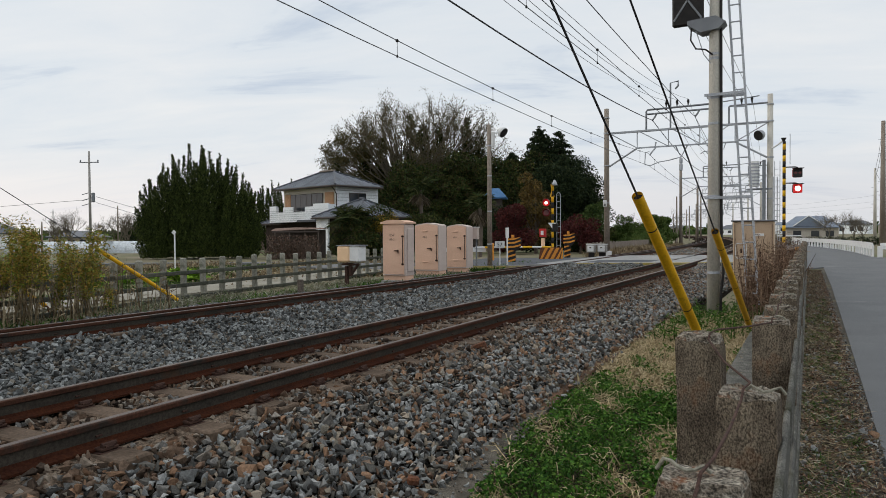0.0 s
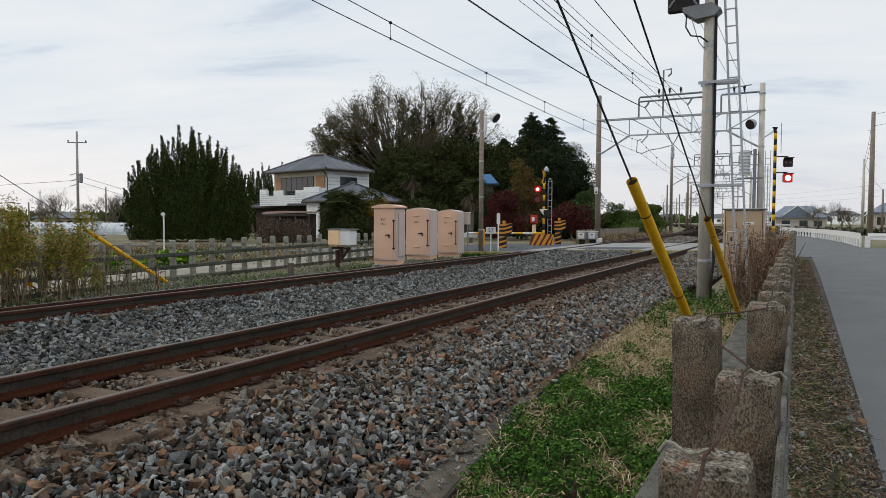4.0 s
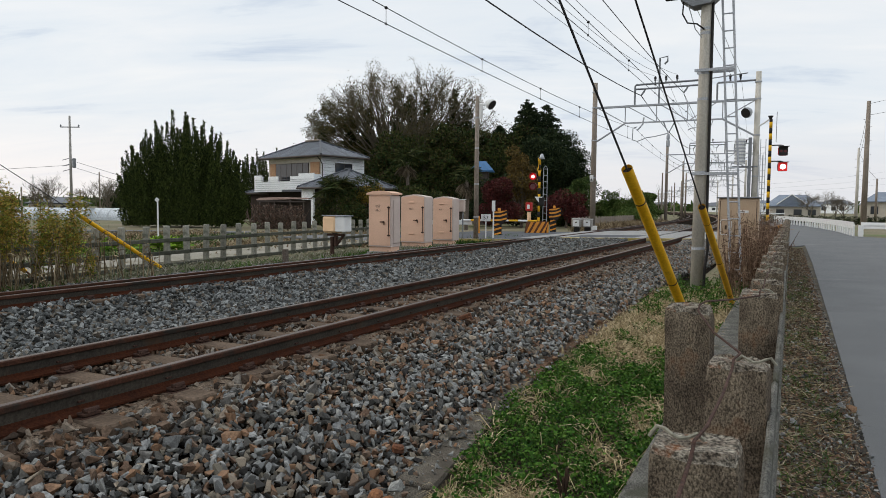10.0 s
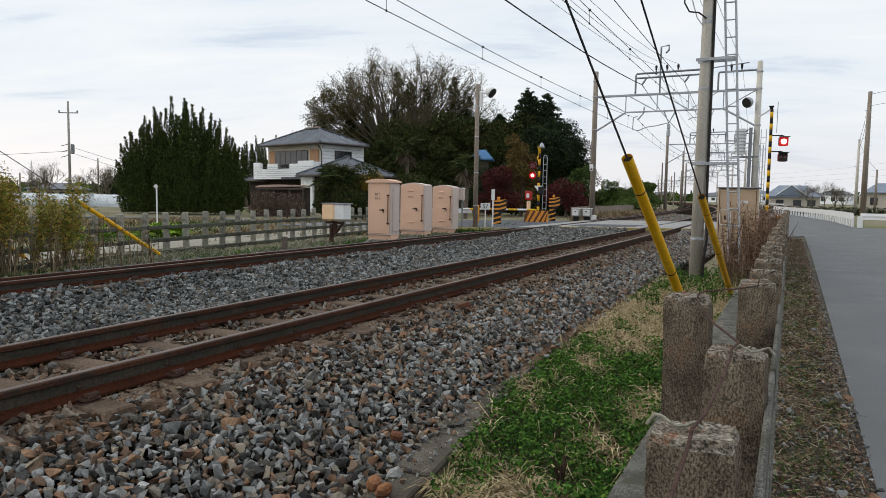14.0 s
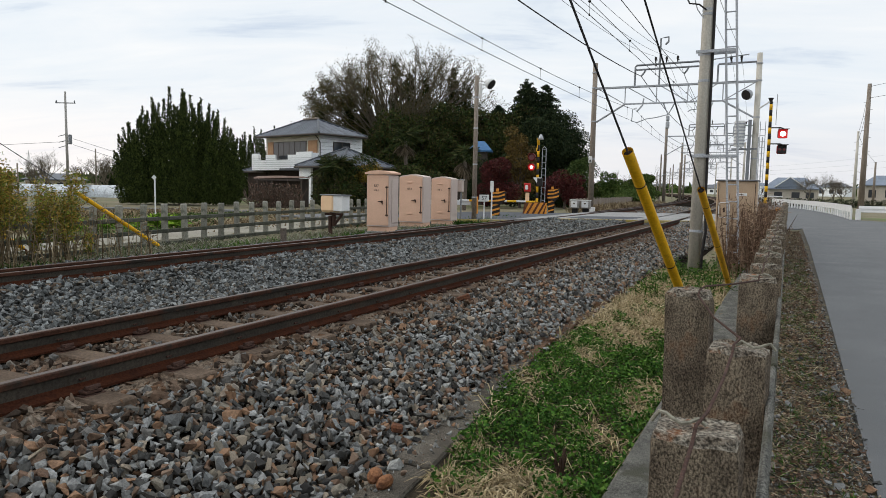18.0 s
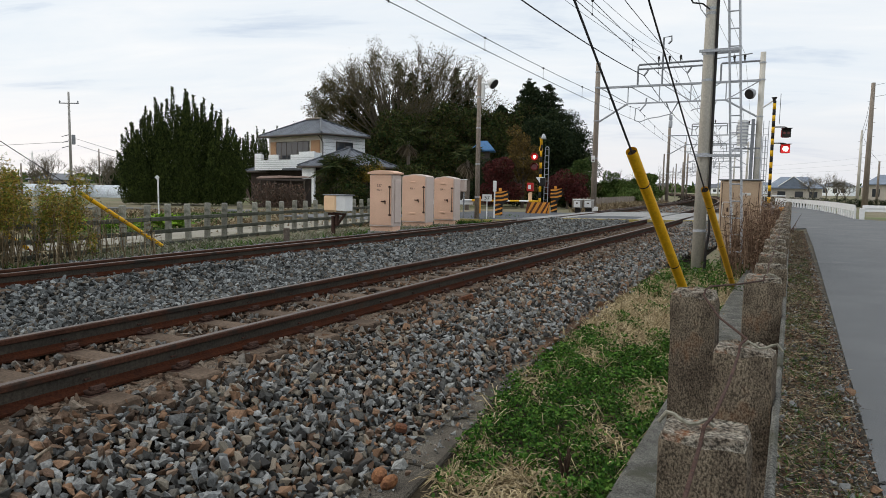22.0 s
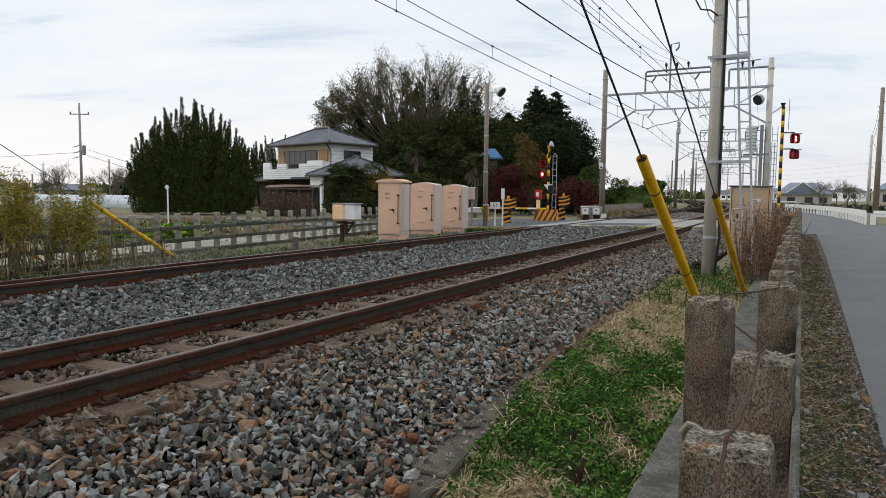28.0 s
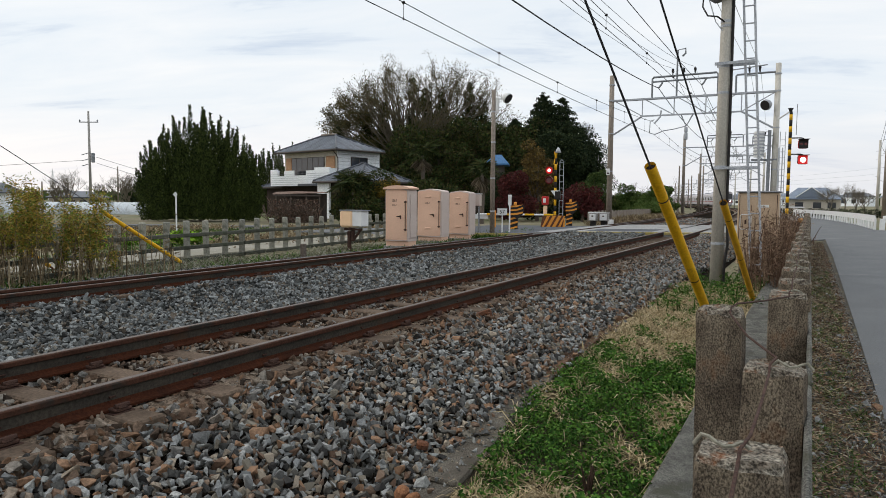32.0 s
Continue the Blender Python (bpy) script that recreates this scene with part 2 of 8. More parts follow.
M_POLE_D = mat("dark_pole", (0.20, 0.165, 0.135), (0.27, 0.23, 0.19), 0.9, 2, 40, 0.25, stretch=(1, 1, 0.25))
M_STEEL = mat("galvanised_steel", (0.36, 0.375, 0.40), (0.45, 0.465, 0.49), 0.55, 5, 60, 0.1, metal=0.35)
M_STEEL_D = mat("dull_grey_steel", (0.19, 0.20, 0.215), (0.25, 0.26, 0.275), 0.6, 5, 60, 0.1, metal=0.3)
M_WIRE = mat("dark_wire", (0.035, 0.035, 0.038), (0.05, 0.05, 0.055), 0.6, 5, 60, 0.0)
M_WIRE_G = mat("grey_wire", (0.13, 0.135, 0.145), (0.17, 0.175, 0.185), 0.6, 5, 60, 0.0)
M_YELLOW = mat("yellow_guard_paint", (0.62, 0.33, 0.010), (0.72, 0.41, 0.018), 0.42, 5, 60, 0.1, spot=((0.34, 0.18, 0.02), 9, 0.64), grit=(0.88, 1.1))
M_BLACK = mat("black_paint", (0.022, 0.02, 0.02), (0.035, 0.032, 0.03), 0.55, 6, 70, 0.1)
M_ORANGE = mat("orange_paint", (0.72, 0.30, 0.05), (0.62, 0.25, 0.05), 0.6, 5, 60, 0.15)
M_WHITE = mat("white_paint", (0.74, 0.74, 0.73), (0.66, 0.66, 0.65), 0.6, 4, 60, 0.1, spot=((0.5, 0.48, 0.44), 3, 0.66), grit=(0.93, 1.05))
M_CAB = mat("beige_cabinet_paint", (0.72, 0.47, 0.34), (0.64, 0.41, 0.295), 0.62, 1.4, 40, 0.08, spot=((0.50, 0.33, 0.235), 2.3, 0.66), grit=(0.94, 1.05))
# Greyer and slightly darker than the door colour; for bodies and side doors.
M_CABSIDE = mat("grey_beige_side", (0.52, 0.43, 0.385), (0.57, 0.475, 0.425), 0.62, 1.4, 40, 0.08, grit=(0.94, 1.05))
M_TAN = mat("tan_box_paint", (0.52, 0.385, 0.265), (0.45, 0.325, 0.22), 0.35, 1.6, 40, 0.08, spot=((0.40, 0.28, 0.19), 2.6, 0.64), grit=(0.93, 1.06))
M_CREAM = mat("cream_box_paint", (0.84, 0.58, 0.36), (0.78, 0.53, 0.33), 0.5, 2, 40, 0.08, grit=(0.95, 1.04))
M_RUST = mat("rust", (0.17, 0.07, 0.035), (0.10, 0.05, 0.035), 0.9, 20, 90, 0.6)
M_EDGE = mat("faded_yellow_edge", (0.36, 0.28, 0.09), (0.44, 0.36, 0.16), 0.85, 4, 60, 0.2, spot=((0.22, 0.2, 0.16), 5, 0.52))
M_TIE = mat("pale_plastic_tie", (0.25, 0.24, 0.19), (0.19, 0.18, 0.14), 0.6, 20, 80, 0.1)
M_WIRE_R = mat("rusty_wire", (0.05, 0.028, 0.022), (0.08, 0.048, 0.038), 0.85, 30, 120, 0.4)
M_INK = mat("dark_lettering", (0.10, 0.07, 0.06), (0.12, 0.09, 0.07), 0.8, 5, 50, 0.0)
M_RED = mat("red_paint", (0.50, 0.035, 0.03), (0.42, 0.03, 0.028), 0.5, 5, 60, 0.1)
M_REDDARK = mat("dark_red_lamp_case", (0.26, 0.022, 0.02), (0.20, 0.018, 0.018), 0.45, 5, 60, 0.1)
M_LAMP_ON = glow("lit_red_lamp", (0.75, 0.02, 0.02), 0.32)
M_LAMP_CORE = glow("lit_lamp_core", (1.0, 0.80, 0.74), 2.5)
M_HEAD = glow("headlight", (1.0, 0.97, 0.88), 9.0)
M_GLASS = glassy("dark_window_glass", (0.03, 0.033, 0.038))
M_LENS = glassy("unlit_red_lens", (0.12, 0.012, 0.012), 0.2)


# ---- mesh tools ----
class MB:
    """Collects vertices and faces for one mesh."""

    def __init__(self):
        self.v, self.f = [], []

    def add(self, verts, faces, m=None):
        n = len(self.v)
        self.v += [tuple(m @ Vector(p)) if m else tuple(p) for p in verts]
        self.f += [tuple(n + i for i in q) for q in faces]
        return self

    def box(self, x, y, z, sx, sy, sz, m=None):
        a, b, c = sx / 2, sy / 2, sz / 2
        vs = [(x + i * a, y + j * b, z + k * c) for k in (-1, 1) for j in (-1, 1) for i in (-1, 1)]
        return self.add(vs, [(0, 2, 3, 1), (4, 5, 7, 6), (0, 1, 5, 4), (2, 6, 7, 3), (0, 4, 6, 2), (1, 3, 7, 5)], m)

    def cbox(self, x, y, z, sx, sy, sz, ch=0.01, m=None):
        """A box with all edges chamfered."""
        a, b, c = sx / 2, sy / 2, sz / 2
        vs, idx = [], {}
        for k in (-1, 1):
            for j in (-1, 1):
                for i in (-1, 1):
                    for ax, p in enumerate(((i * a, j * (b - ch), k * (c - ch)), (i * (a - ch), j * b, k * (c - ch)), (i * (a - ch), j * (b - ch), k * c))):
                        idx[i, j, k, ax] = len(vs)
                        vs.append((x + p[0], y + p[1], z + p[2]))
        fs = []
        for s in (-1, 1):
            q = [(-1, -1), (1, -1), (1, 1), (-1, 1)]
            o = 1 if s > 0 else -1
            fs.append([idx[s, p, r, 0] for p, r in q][::o])
            fs.append([idx[r, s, p, 1] for p, r in q][::o])
            fs.append([idx[p, r, s, 2] for p, r in q][::o])
        for i in (-1, 1):
            for j in (-1, 1):
                o = 1 if i * j > 0 else -1
                fs.append([idx[i, j, -1, 0], idx[i, j, 1, 0], idx[i, j, 1, 1], idx[i, j, -1, 1]][::-o])
                fs.append([idx[i, -1, j, 2], idx[i, 1, j, 2], idx[i, 1, j, 0], idx[i, -1, j, 0]][::-o])
                fs.append([idx[-1, i, j, 1], idx[1, i, j, 1], idx[1, i, j, 2], idx[-1, i, j, 2]][::-o])
                for k in (-1, 1):
                    fs.append([idx[i, j, k, 0], idx[i, j, k, 1], idx[i, j, k, 2]][::o * k])
        return self.add(vs, fs, m)

    def cyl(self, p0, p1, r0, r1=None, n=12, caps=True):
        return self.tube([p0, p1], [r0, r0 if r1 is None else r1], n, caps)

    def tube(self, pts, rad, n=6, caps=True):
        pts = [Vector(p) for p in pts]
        rs = [rad] * len(pts) if isinstance(rad, (int, float)) else rad
        base, vs, fs = None, [], []
        for i, p in enumerate(pts):
            d = (pts[min(i + 1, len(pts) - 1)] - pts[max(i - 1, 0)]).normalized()
            if base is None:
                base = d.orthogonal().normalized()
            base = (base - d * base.dot(d)).normalized()
            e = d.cross(base)
            for k in range(n):
                a = 2 * math.pi * k / n
                vs.append(p + rs[i] * (math.cos(a) * base + math.sin(a) * e))
        for i in range(len(pts) - 1):
            for k in range(n):
                q = (k + 1) % n
                fs.append((i * n + k, i * n + q, i * n + n + q, i * n + n + k))
        if caps:
            fs += [tuple(range(n))[::-1], tuple(range((len(pts) - 1) * n, len(pts) * n))]
        return self.add(vs, fs)

    def prism(self, poly, depth, m=None):
        """poly in xz (counter-clockwise seen from -y), extruded along y from 0 to depth."""
        n = len(poly)
        vs = [(x, 0, z) for x, z in poly] + [(x, depth, z) for x, z in poly]
        fs = [tuple(range(n)), tuple(range(n, 2 * n))[::-1]] + [(i, i + n, (i + 1) % n + n, (i + 1) % n) for i in range(n)]
        return self.add(vs, fs, m)

    def lathe(self, prof, n=16, m=None):
        """prof: (radius, z) from bottom to top."""
        vs = [(r * math.cos(2 * math.pi * k / n), r * math.sin(2 * math.pi * k / n), z) for r, z in prof for k in range(n)]
        fs = [(i * n + k, i * n + (k + 1) % n, i * n + n + (k + 1) % n, i * n + n + k) for i in range(len(prof) - 1) for k in range(n)]
        fs += [tuple(range(n))[::-1], tuple(range((len(prof) - 1) * n, len(prof) * n))]
        return self.add(vs, fs, m)

    def data(self, name, material, smooth=False):
        me = bpy.data.meshes.new(name)
        me.from_pydata(self.v, [], self.f)
        me.materials.append(material)
        if smooth:
            me.polygons.foreach_set("use_smooth", [True] * len(me.polygons))
        me.update()
        return me


def part(name, mb, material, parent=None, label="", smooth=False, m=None):
    ob = new(name, mb.data(name, material, smooth) if isinstance(mb, MB) else mb)
    ob.parent = parent
    if m is not None:
        ob.matrix_basis = m
    return tagged(ob, label)


def thing(name, m, label, category, group="", kind=""):
    ob = new(name)
    ob.empty_display_size = 0.2
    ob.matrix_basis = m
    return tagged(ob, label, category, group, kind)


def soup(name, verts, faces, material, smooth=False):
    """A mesh from numpy arrays: verts (n, 3), faces (m, 3 or 4)."""
    me = bpy.data.meshes.new(name)
    k = faces.shape[1]
    me.vertices.add(len(verts))
    me.vertices.foreach_set("co", np.ascontiguousarray(verts, dtype=np.float32).ravel())
    me.loops.add(faces.size)
    me.loops.foreach_set("vertex_index", np.ascontiguousarray(faces, dtype=np.int32).ravel())
    me.polygons.add(len(faces))
    me.polygons.foreach_set("loop_start", np.arange(0, faces.size, k, dtype=np.int32))
    me.polygons.foreach_set("use_smooth", np.full(len(faces), smooth, dtype=bool))
    me.materials.append(material)
    me.update(calc_edges=True)
    return me


rng = np.random.default_rng(7)

# ---- plan: the line runs along +Y, straight to Y0, then on a left-hand curve ----
R_CURVE, Y0 = 900.0, 15.0
NEAR, FAR = -4.115, -8.335          # track centres
RAILS = ((-3.55, 0.35), (-4.68, 0.325), (-7.77, 0.35), (-8.90, 0.25))


def on_line(s, o, z=0.0):
    """The place s metres along the line, o metres to its right."""
    if s <= Y0:
        return Vector((o, s, z))
    a = (s - Y0) / R_CURVE
    return Vector((-R_CURVE + (R_CURVE + o) * math.cos(a), Y0 + (R_CURVE + o) * math.sin(a), z))


def heading(s):
    return max(0.0, (s - Y0) / R_CURVE)


PROFILE = np.array([(-10.9, -0.06), (-10.2, 0.03), (-9.6, 0.07), (-9.0, 0.06), (-8.3, 0.10), (-7.6, 0.13), (-7.2, 0.12), (-6.6, 0.06), (-6.0, 0.055), (-5.4, 0.10), (-4.95, 0.145),
                    (-4.6, 0.135), (-4.1, 0.125), (-3.6, 0.13), (-3.3, 0.14), (-3.0, 0.10), (-2.5, 0.0), (-2.1, -0.09), (-1.85, -0.14)])


def bed(o):
    return np.interp(o, PROFILE[:, 0], PROFILE[:, 1])


def bed_at(o, s):
    """The bed's height, banked up against the crossing deck."""
    edge = 25.6 + 0.49 * (o + 3.2)
    k = np.clip((s - (edge - 5.0)) / 4.6, 0, 1) * ((o < -4.8) & (o > -7.65) | (o > -3.45)) * (s < edge + 1)
    return bed(o) + k * np.maximum(0, 0.27 - bed(o)) * np.clip((-1.6 - o) / 0.5, 0, 1)


def sweep(name, prof, stations, material, smooth=False):
    """A closed profile of (offset, z) swept along the line."""
    vs, fs, n = [], [], len(prof)
    for s in stations:
        vs += [tuple(on_line(s, o, z)) for o, z in prof]
    for i in range(len(stations) - 1):
        for k in range(n):
            q = (k + 1) % n
            fs.append((i * n + k, i * n + n + k, i * n + n + q, i * n + q))
    fs += [tuple(range(n)), tuple(range(len(vs) - n, len(vs)))[::-1]]
    return MB().add(vs, fs)


STATIONS = [-9 + 1.5 * i for i in range(17)] + [17 + 4 * i for i in range(40)] + [180 + 20 * i for i in range(68)]

# ---- ground ----
def axis(fine0, fine1, step, far):
    a = list(np.arange(fine0, fine1 + 1e-6, step))
    g, d = [], step
    while (g[-1] if g else 0) < far:
        d *= 1.35
        g.append((g[-1] if g else 0) + d)
    return np.array([fine0 - x for x in g[::-1]] + a + [fine1 + x for x in g])


gx, gy = axis(-16, 6, 0.5, 3000), axis(-6, 60, 0.8, 3000)
X, Y = np.meshgrid(gx, gy)
A = np.arctan2(Y - Y0, X + R_CURVE)
O = np.where(Y > Y0, np.hypot(X + R_CURVE, Y - Y0) - R_CURVE, X)
Z = np.interp(O, [-60, -30, -16, -12.5, -11.2, -10.5, -2.0, -1.7, -0.8, -0.5, -0.2, 6], [-0.4, -0.3, -0.1, -0.03, -0.05, -0.3, -0.3, -0.14, -0.12, -0.25, -0.06, -0.06])
Z = np.where((Y > 1500) | (O > 60), -0.06, Z)
Z += 0.03 * np.sin(X * 1.7 + Y * 0.6) * np.sin(Y * 0.9) * (O < -13)
nx, ny = len(gx), len(gy)
vid = np.arange(nx * ny).reshape(ny, nx)
gf = np.stack([vid[:-1, :-1], vid[:-1, 1:], vid[1:, 1:], vid[1:, :-1]], -1).reshape(-1, 4)
tagged(new("ground", soup("ground", np.stack([X, Y, Z], -1).reshape(-1, 3), gf, M_GROUND)), "bare brown farmland with patches of weeds", "ground", kind="structure")

# Sunk below the stones; its painted dark shows as shade in the gaps.
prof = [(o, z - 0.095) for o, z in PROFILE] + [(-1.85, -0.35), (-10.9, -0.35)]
tagged(part("ballast_bed", sweep("ballast_bed", prof, STATIONS, M_GAP_SHADE), M_GAP_SHADE), "railway bed under the stones, gap shade in its near-black brown colour", "railway bed", kind="structure")

# asphalt: lane beside the line, widening into the skewed crossing road
SK = 0.49


def cross_near(x):
    return 25.6 + SK * (x + 3.2)


def cross_far(x):
    return 34.4 + SK * (x + 3.8)


def sheet(name, outline, z, material, label, category, thick=0.05):
    n = len(outline)
    vs = [(x, y, z) for x, y in outline] + [(x, y, z - thick) for x, y in outline]
    fs = [tuple(range(n)), tuple(range(n, 2 * n))[::-1]] + [(i, i + n, (i + 1) % n + n, (i + 1) % n) for i in range(n)]
    ob = part(name, MB().add(vs, fs), material)
    return tagged(ob, label, category, kind="structure")


sheet("road", [(0.36, -8), (4.6, -8), (4.6, 29), (6.5, 31), (70, 42), (70, 52), (8, 41.5), (4.6, 41.5), (3.3, 43), (2.6, 58), (0.5, 111), (-4, 160), (-9, 158), (-4.2, 111), (-1.9, 58), (-1.2, 40),
               (-1.2, 31), (-0.7, 28.2), (0.56, 30.5), (0.56, 20), (0.50, 10)], 0.0, M_ASPHALT, "worn grey asphalt lane beside the railway", "road")

# ---- railway ----
def rail_profile(o, z):
    h = [(-0.0635, 0), (0.0635, 0), (0.0635, 0.012), (0.02, 0.028), (0.008, 0.04), (0.008, 0.108), (0.0325, 0.118), (0.0325, 0.145), (0.026, 0.152), (-0.026, 0.152), (-0.0325, 0.145), (-0.0325, 0.118), (-0.008, 0.108), (-0.008, 0.04), (-0.02, 0.028), (-0.0635, 0.012)]
    return [(o + a, z - 0.153 + b) for a, b in h][::-1]


def sleeper_mesh():
    b = MB().cbox(0, 0, -0.07, 1.84, 0.20, 0.14, 0.012)
    return b.data("sleeper", M_SLEEPER)


def clip_mesh():
    b = MB().cbox(0, 0, 0.012, 0.075, 0.11, 0.022, 0.006)
    b.cyl((0.02, -0.045, 0.034), (0.02, 0.045, 0.034), 0.015, n=8)
    b.tube([(-0.03, 0.03, 0.026), (0.0, 0.035, 0.036), (0.03, 0.02, 0.026), (0.03, -0.03, 0.026)], 0.010, 5)
    b.cbox(-0.064, 0.0, 0.072, 0.014, 0.042, 0.012, 0.003)
    return b.data("rail_clip", M_CLIP)


def plate_mesh():
    return MB().cbox(0, 0, -0.005, 0.26, 0.14, 0.012, 0.003).data("base_plate", M_CLIP)


SLP, CLP, PLT = sleeper_mesh(), clip_mesh(), plate_mesh()


def rails_abs(o, z):
    return sweep("rail", rail_profile(o, z), STATIONS, M_RAIL)


def build_track(centre, right, left, s0, s1, label, clips_to):
    t = thing("railway_track", pose(centre, 0, 0), label, "railway track", "tracks")
    for o, z in (right, left):
        r = part("rail", rails_abs(o, z), M_RAIL, t, "rusty brown steel rail", m=Matrix.Translation((-centre, 0, 0)))
        for w in (-1, 1):
            ft = [(o + w * 0.064, z - 0.1405), (o + w * 0.021, z - 0.1245), (o + w * 0.021, z - 0.1225), (o + w * 0.0655, z - 0.1385), (o + w * 0.0655, z - 0.153), (o + w * 0.064, z - 0.153)]
            part("rail_foot", sweep("f", ft if w < 0 else ft[::-1], STATIONS, M_RAILFOOT), M_RAILFOOT, r, "orange rusty rail foot")
        for w in (-1, 1):
            for nm, mt, z0, z1, lab in (("web", M_WEB, 0.116, 0.050, "dark grey weathered rail web"), ("web_foot", M_RAILFOOT, 0.050, 0.028, "orange rusty lower web")):
                wb_ = [(o + w * 0.0070, z - 0.153 + z0), (o + w * 0.0105, z - 0.153 + z0), (o + w * (0.0105 if nm == "web" else 0.022), z - 0.153 + z1), (o + w * 0.0070, z - 0.153 + z1)]
                part(nm, sweep(nm, wb_ if w > 0 else wb_[::-1], STATIONS, mt), mt, r, lab)
        head = sweep("h", [(o - 0.024, z - 0.001), (o - 0.02, z + 0.002), (o + 0.02, z + 0.002), (o + 0.024, z - 0.001)], STATIONS, M_RAILTOP)
        part("running_surface", head, M_RAILTOP, r, "worn brown running surface")
    tilt = math.atan2(right[1] - left[1], right[0] - left[0])
    zc = (right[1] + left[1]) / 2 - 0.160
    s = s0
    while s < s1:
        if not (cross_near(centre) - 0.1 < s < cross_far(centre) + 0.1):
            p = on_line(s, centre) - Vector((centre, 0, 0))
            m = Matrix.Translation((p.x, p.y + 0.012 * math.sin(s * 37.0), zc)) @ Matrix.Rotation(heading(s), 4, "Z") @ Matrix.Rotation(-tilt, 4, "Y")
            sl = part("sleeper", SLP, None, t, m=m)
            if s < clips_to:
                for side in (1, -1):
                    off = side * 0.565
                    part("base_plate", PLT, None, sl, m=Matrix.Translation((off, 0, 0.004)))
                    for w in (1, -1):
                        part("rail_clip", CLP, None, sl, m=Matrix.Translation((off + w * 0.085, 0, 0.006)) @ Matrix.Rotation(math.pi if w < 0 else 0, 4, "Z"))
        s += 0.625
    return t


build_track(NEAR, RAILS[0], RAILS[1], -2.6, 60, "rusty railway track with dusty brown sleepers in ballast", 21)
build_track(FAR, RAILS[2], RAILS[3], 1.0, 60, "rusty canted railway track in grey ballast", 21)

# ballast stones
def stone_shapes(n, seed):
    """Angular crushed-rock shapes: hulls of a few points on a blunt box."""
    r = random.Random(seed)
    out = []
    for _ in range(n):
        bm = bmesh.new()
        for k in range(r.randint(8, 11)):
            p = Vector((r.uniform(-1, 1), r.uniform(-1, 1), r.uniform(-1, 1)))
            p = p / max(abs(p.x), abs(p.y), abs(p.z)) * r.uniform(0.8, 1.0)
            bm.verts.new(p / max(1.0, p.length / 1.28))
        hull = bmesh.ops.convex_hull(bm, input=bm.verts[:])
        bmesh.ops.delete(bm, geom=[v for v in bm.verts if not v.link_faces], context="VERTS")
        bmesh.ops.recalc_face_normals(bm, faces=bm.faces[:])
        bm.verts.index_update()
        out.append((np.array([tuple(v.co) for v in bm.verts]), np.array([[v.index for v in f.verts] for f in bm.faces])))
        bm.free()
    return out


SHAPES = stone_shapes(40, 5)


def tumbled(n):
    """n random turns, as matrices; most lie near to flat."""
    q = rng.normal(size=(n, 4)) * np.array([1.0, 0.65, 0.65, 1.0])
    w, x, y, z = (q / np.linalg.norm(q, axis=1)[:, None]).T
    return np.stack([1 - 2 * (y * y + z * z), 2 * (x * y - z * w), 2 * (x * z + y * w), 2 * (x * y + z * w), 1 - 2 * (x * x + z * z), 2 * (y * z - x * w),
                     2 * (x * z - y * w), 2 * (y * z + x * w), 1 - 2 * (x * x + y * y)], -1).reshape(n, 3, 3)


def rocks(place, sizes, turn):
    """One mesh's vertices and faces: rocks of the given half-axes at the given places."""
    n = len(place)
    kind = rng.integers(0, len(SHAPES), n)
    vs, fs, base = [], [], 0
    for k, (pv, pf) in enumerate(SHAPES):
        m = np.nonzero(kind == k)[0]
        if len(m) == 0:
            continue
        v = np.einsum("nij,nkj->nki", turn[m], pv[None] * sizes[m][:, None]) + place[m][:, None]
        f = pf[None] + (base + np.arange(len(m)) * len(pv))[:, None, None]
        vs.append(v.reshape(-1, 3))
        fs.append(f.reshape(-1, 3))
        base += len(m) * len(pv)
    return np.concatenate(vs), np.concatenate(fs)


PICK = (-2.62, -1.92, 2.35, 3.05)     # the stretch whose top stones lie as single pieces


def stones(gap, o0, o1, s0, s1, size, lift=0.0, avoid=(), clear=None):
    """Rough angular stones a gap apart over a strip of the bed: returns vertices and faces. clear: where a sleeper lies that stays bare."""
    o, s = np.meshgrid(np.arange(o0, o1, gap), np.arange(s0, s1, gap))
    o = (o + (np.arange(o.shape[0]) % 2)[:, None] * gap / 2).ravel()
    s = s.ravel()
    o, s = o + rng.uniform(-0.34, 0.34, len(o)) * gap, s + rng.uniform(-0.34, 0.34, len(o)) * gap
    k = o < np.interp(s, [0, 2.9, 3.2, 4.35, 6, 9, 14, 20], [-1.6, -1.78, -1.84, -1.99, -2.1, -2.14, -2.2, -1.95]) + rng.exponential(0.035, len(o))
    if clear is not None:
        k &= np.abs((s - clear + 0.3125) % 0.625 - 0.3125) > 0.105
    for a, b in avoid:
        k &= (o <= a) | (o >= b)
    if lift == 0.020:
        k &= ~((o > PICK[0]) & (o < PICK[1]) & (s > PICK[2]) & (s < PICK[3]))
    o, s = o[k], s[k]
    n = len(o)
    r = size * np.exp(rng.normal(0, 0.24, n)) * 0.5
    half = r[:, None] * np.stack([rng.uniform(0.95, 1.5, n), rng.uniform(0.75, 1.1, n), rng.uniform(0.48, 0.8, n)], -1)
    a = np.maximum(0, (s - Y0) / R_CURVE)
    px = np.where(s > Y0, -R_CURVE + (R_CURVE + o) * np.cos(a), o)
    py = np.where(s > Y0, Y0 + (R_CURVE + o) * np.sin(a), s)
    pz = bed_at(o, s) + lift + rng.uniform(-0.026, 0.022, n) + 0.012 * np.sin(o * 5 + s * 3)
    return rocks(np.stack([px, py, pz], -1), half, tumbled(n))


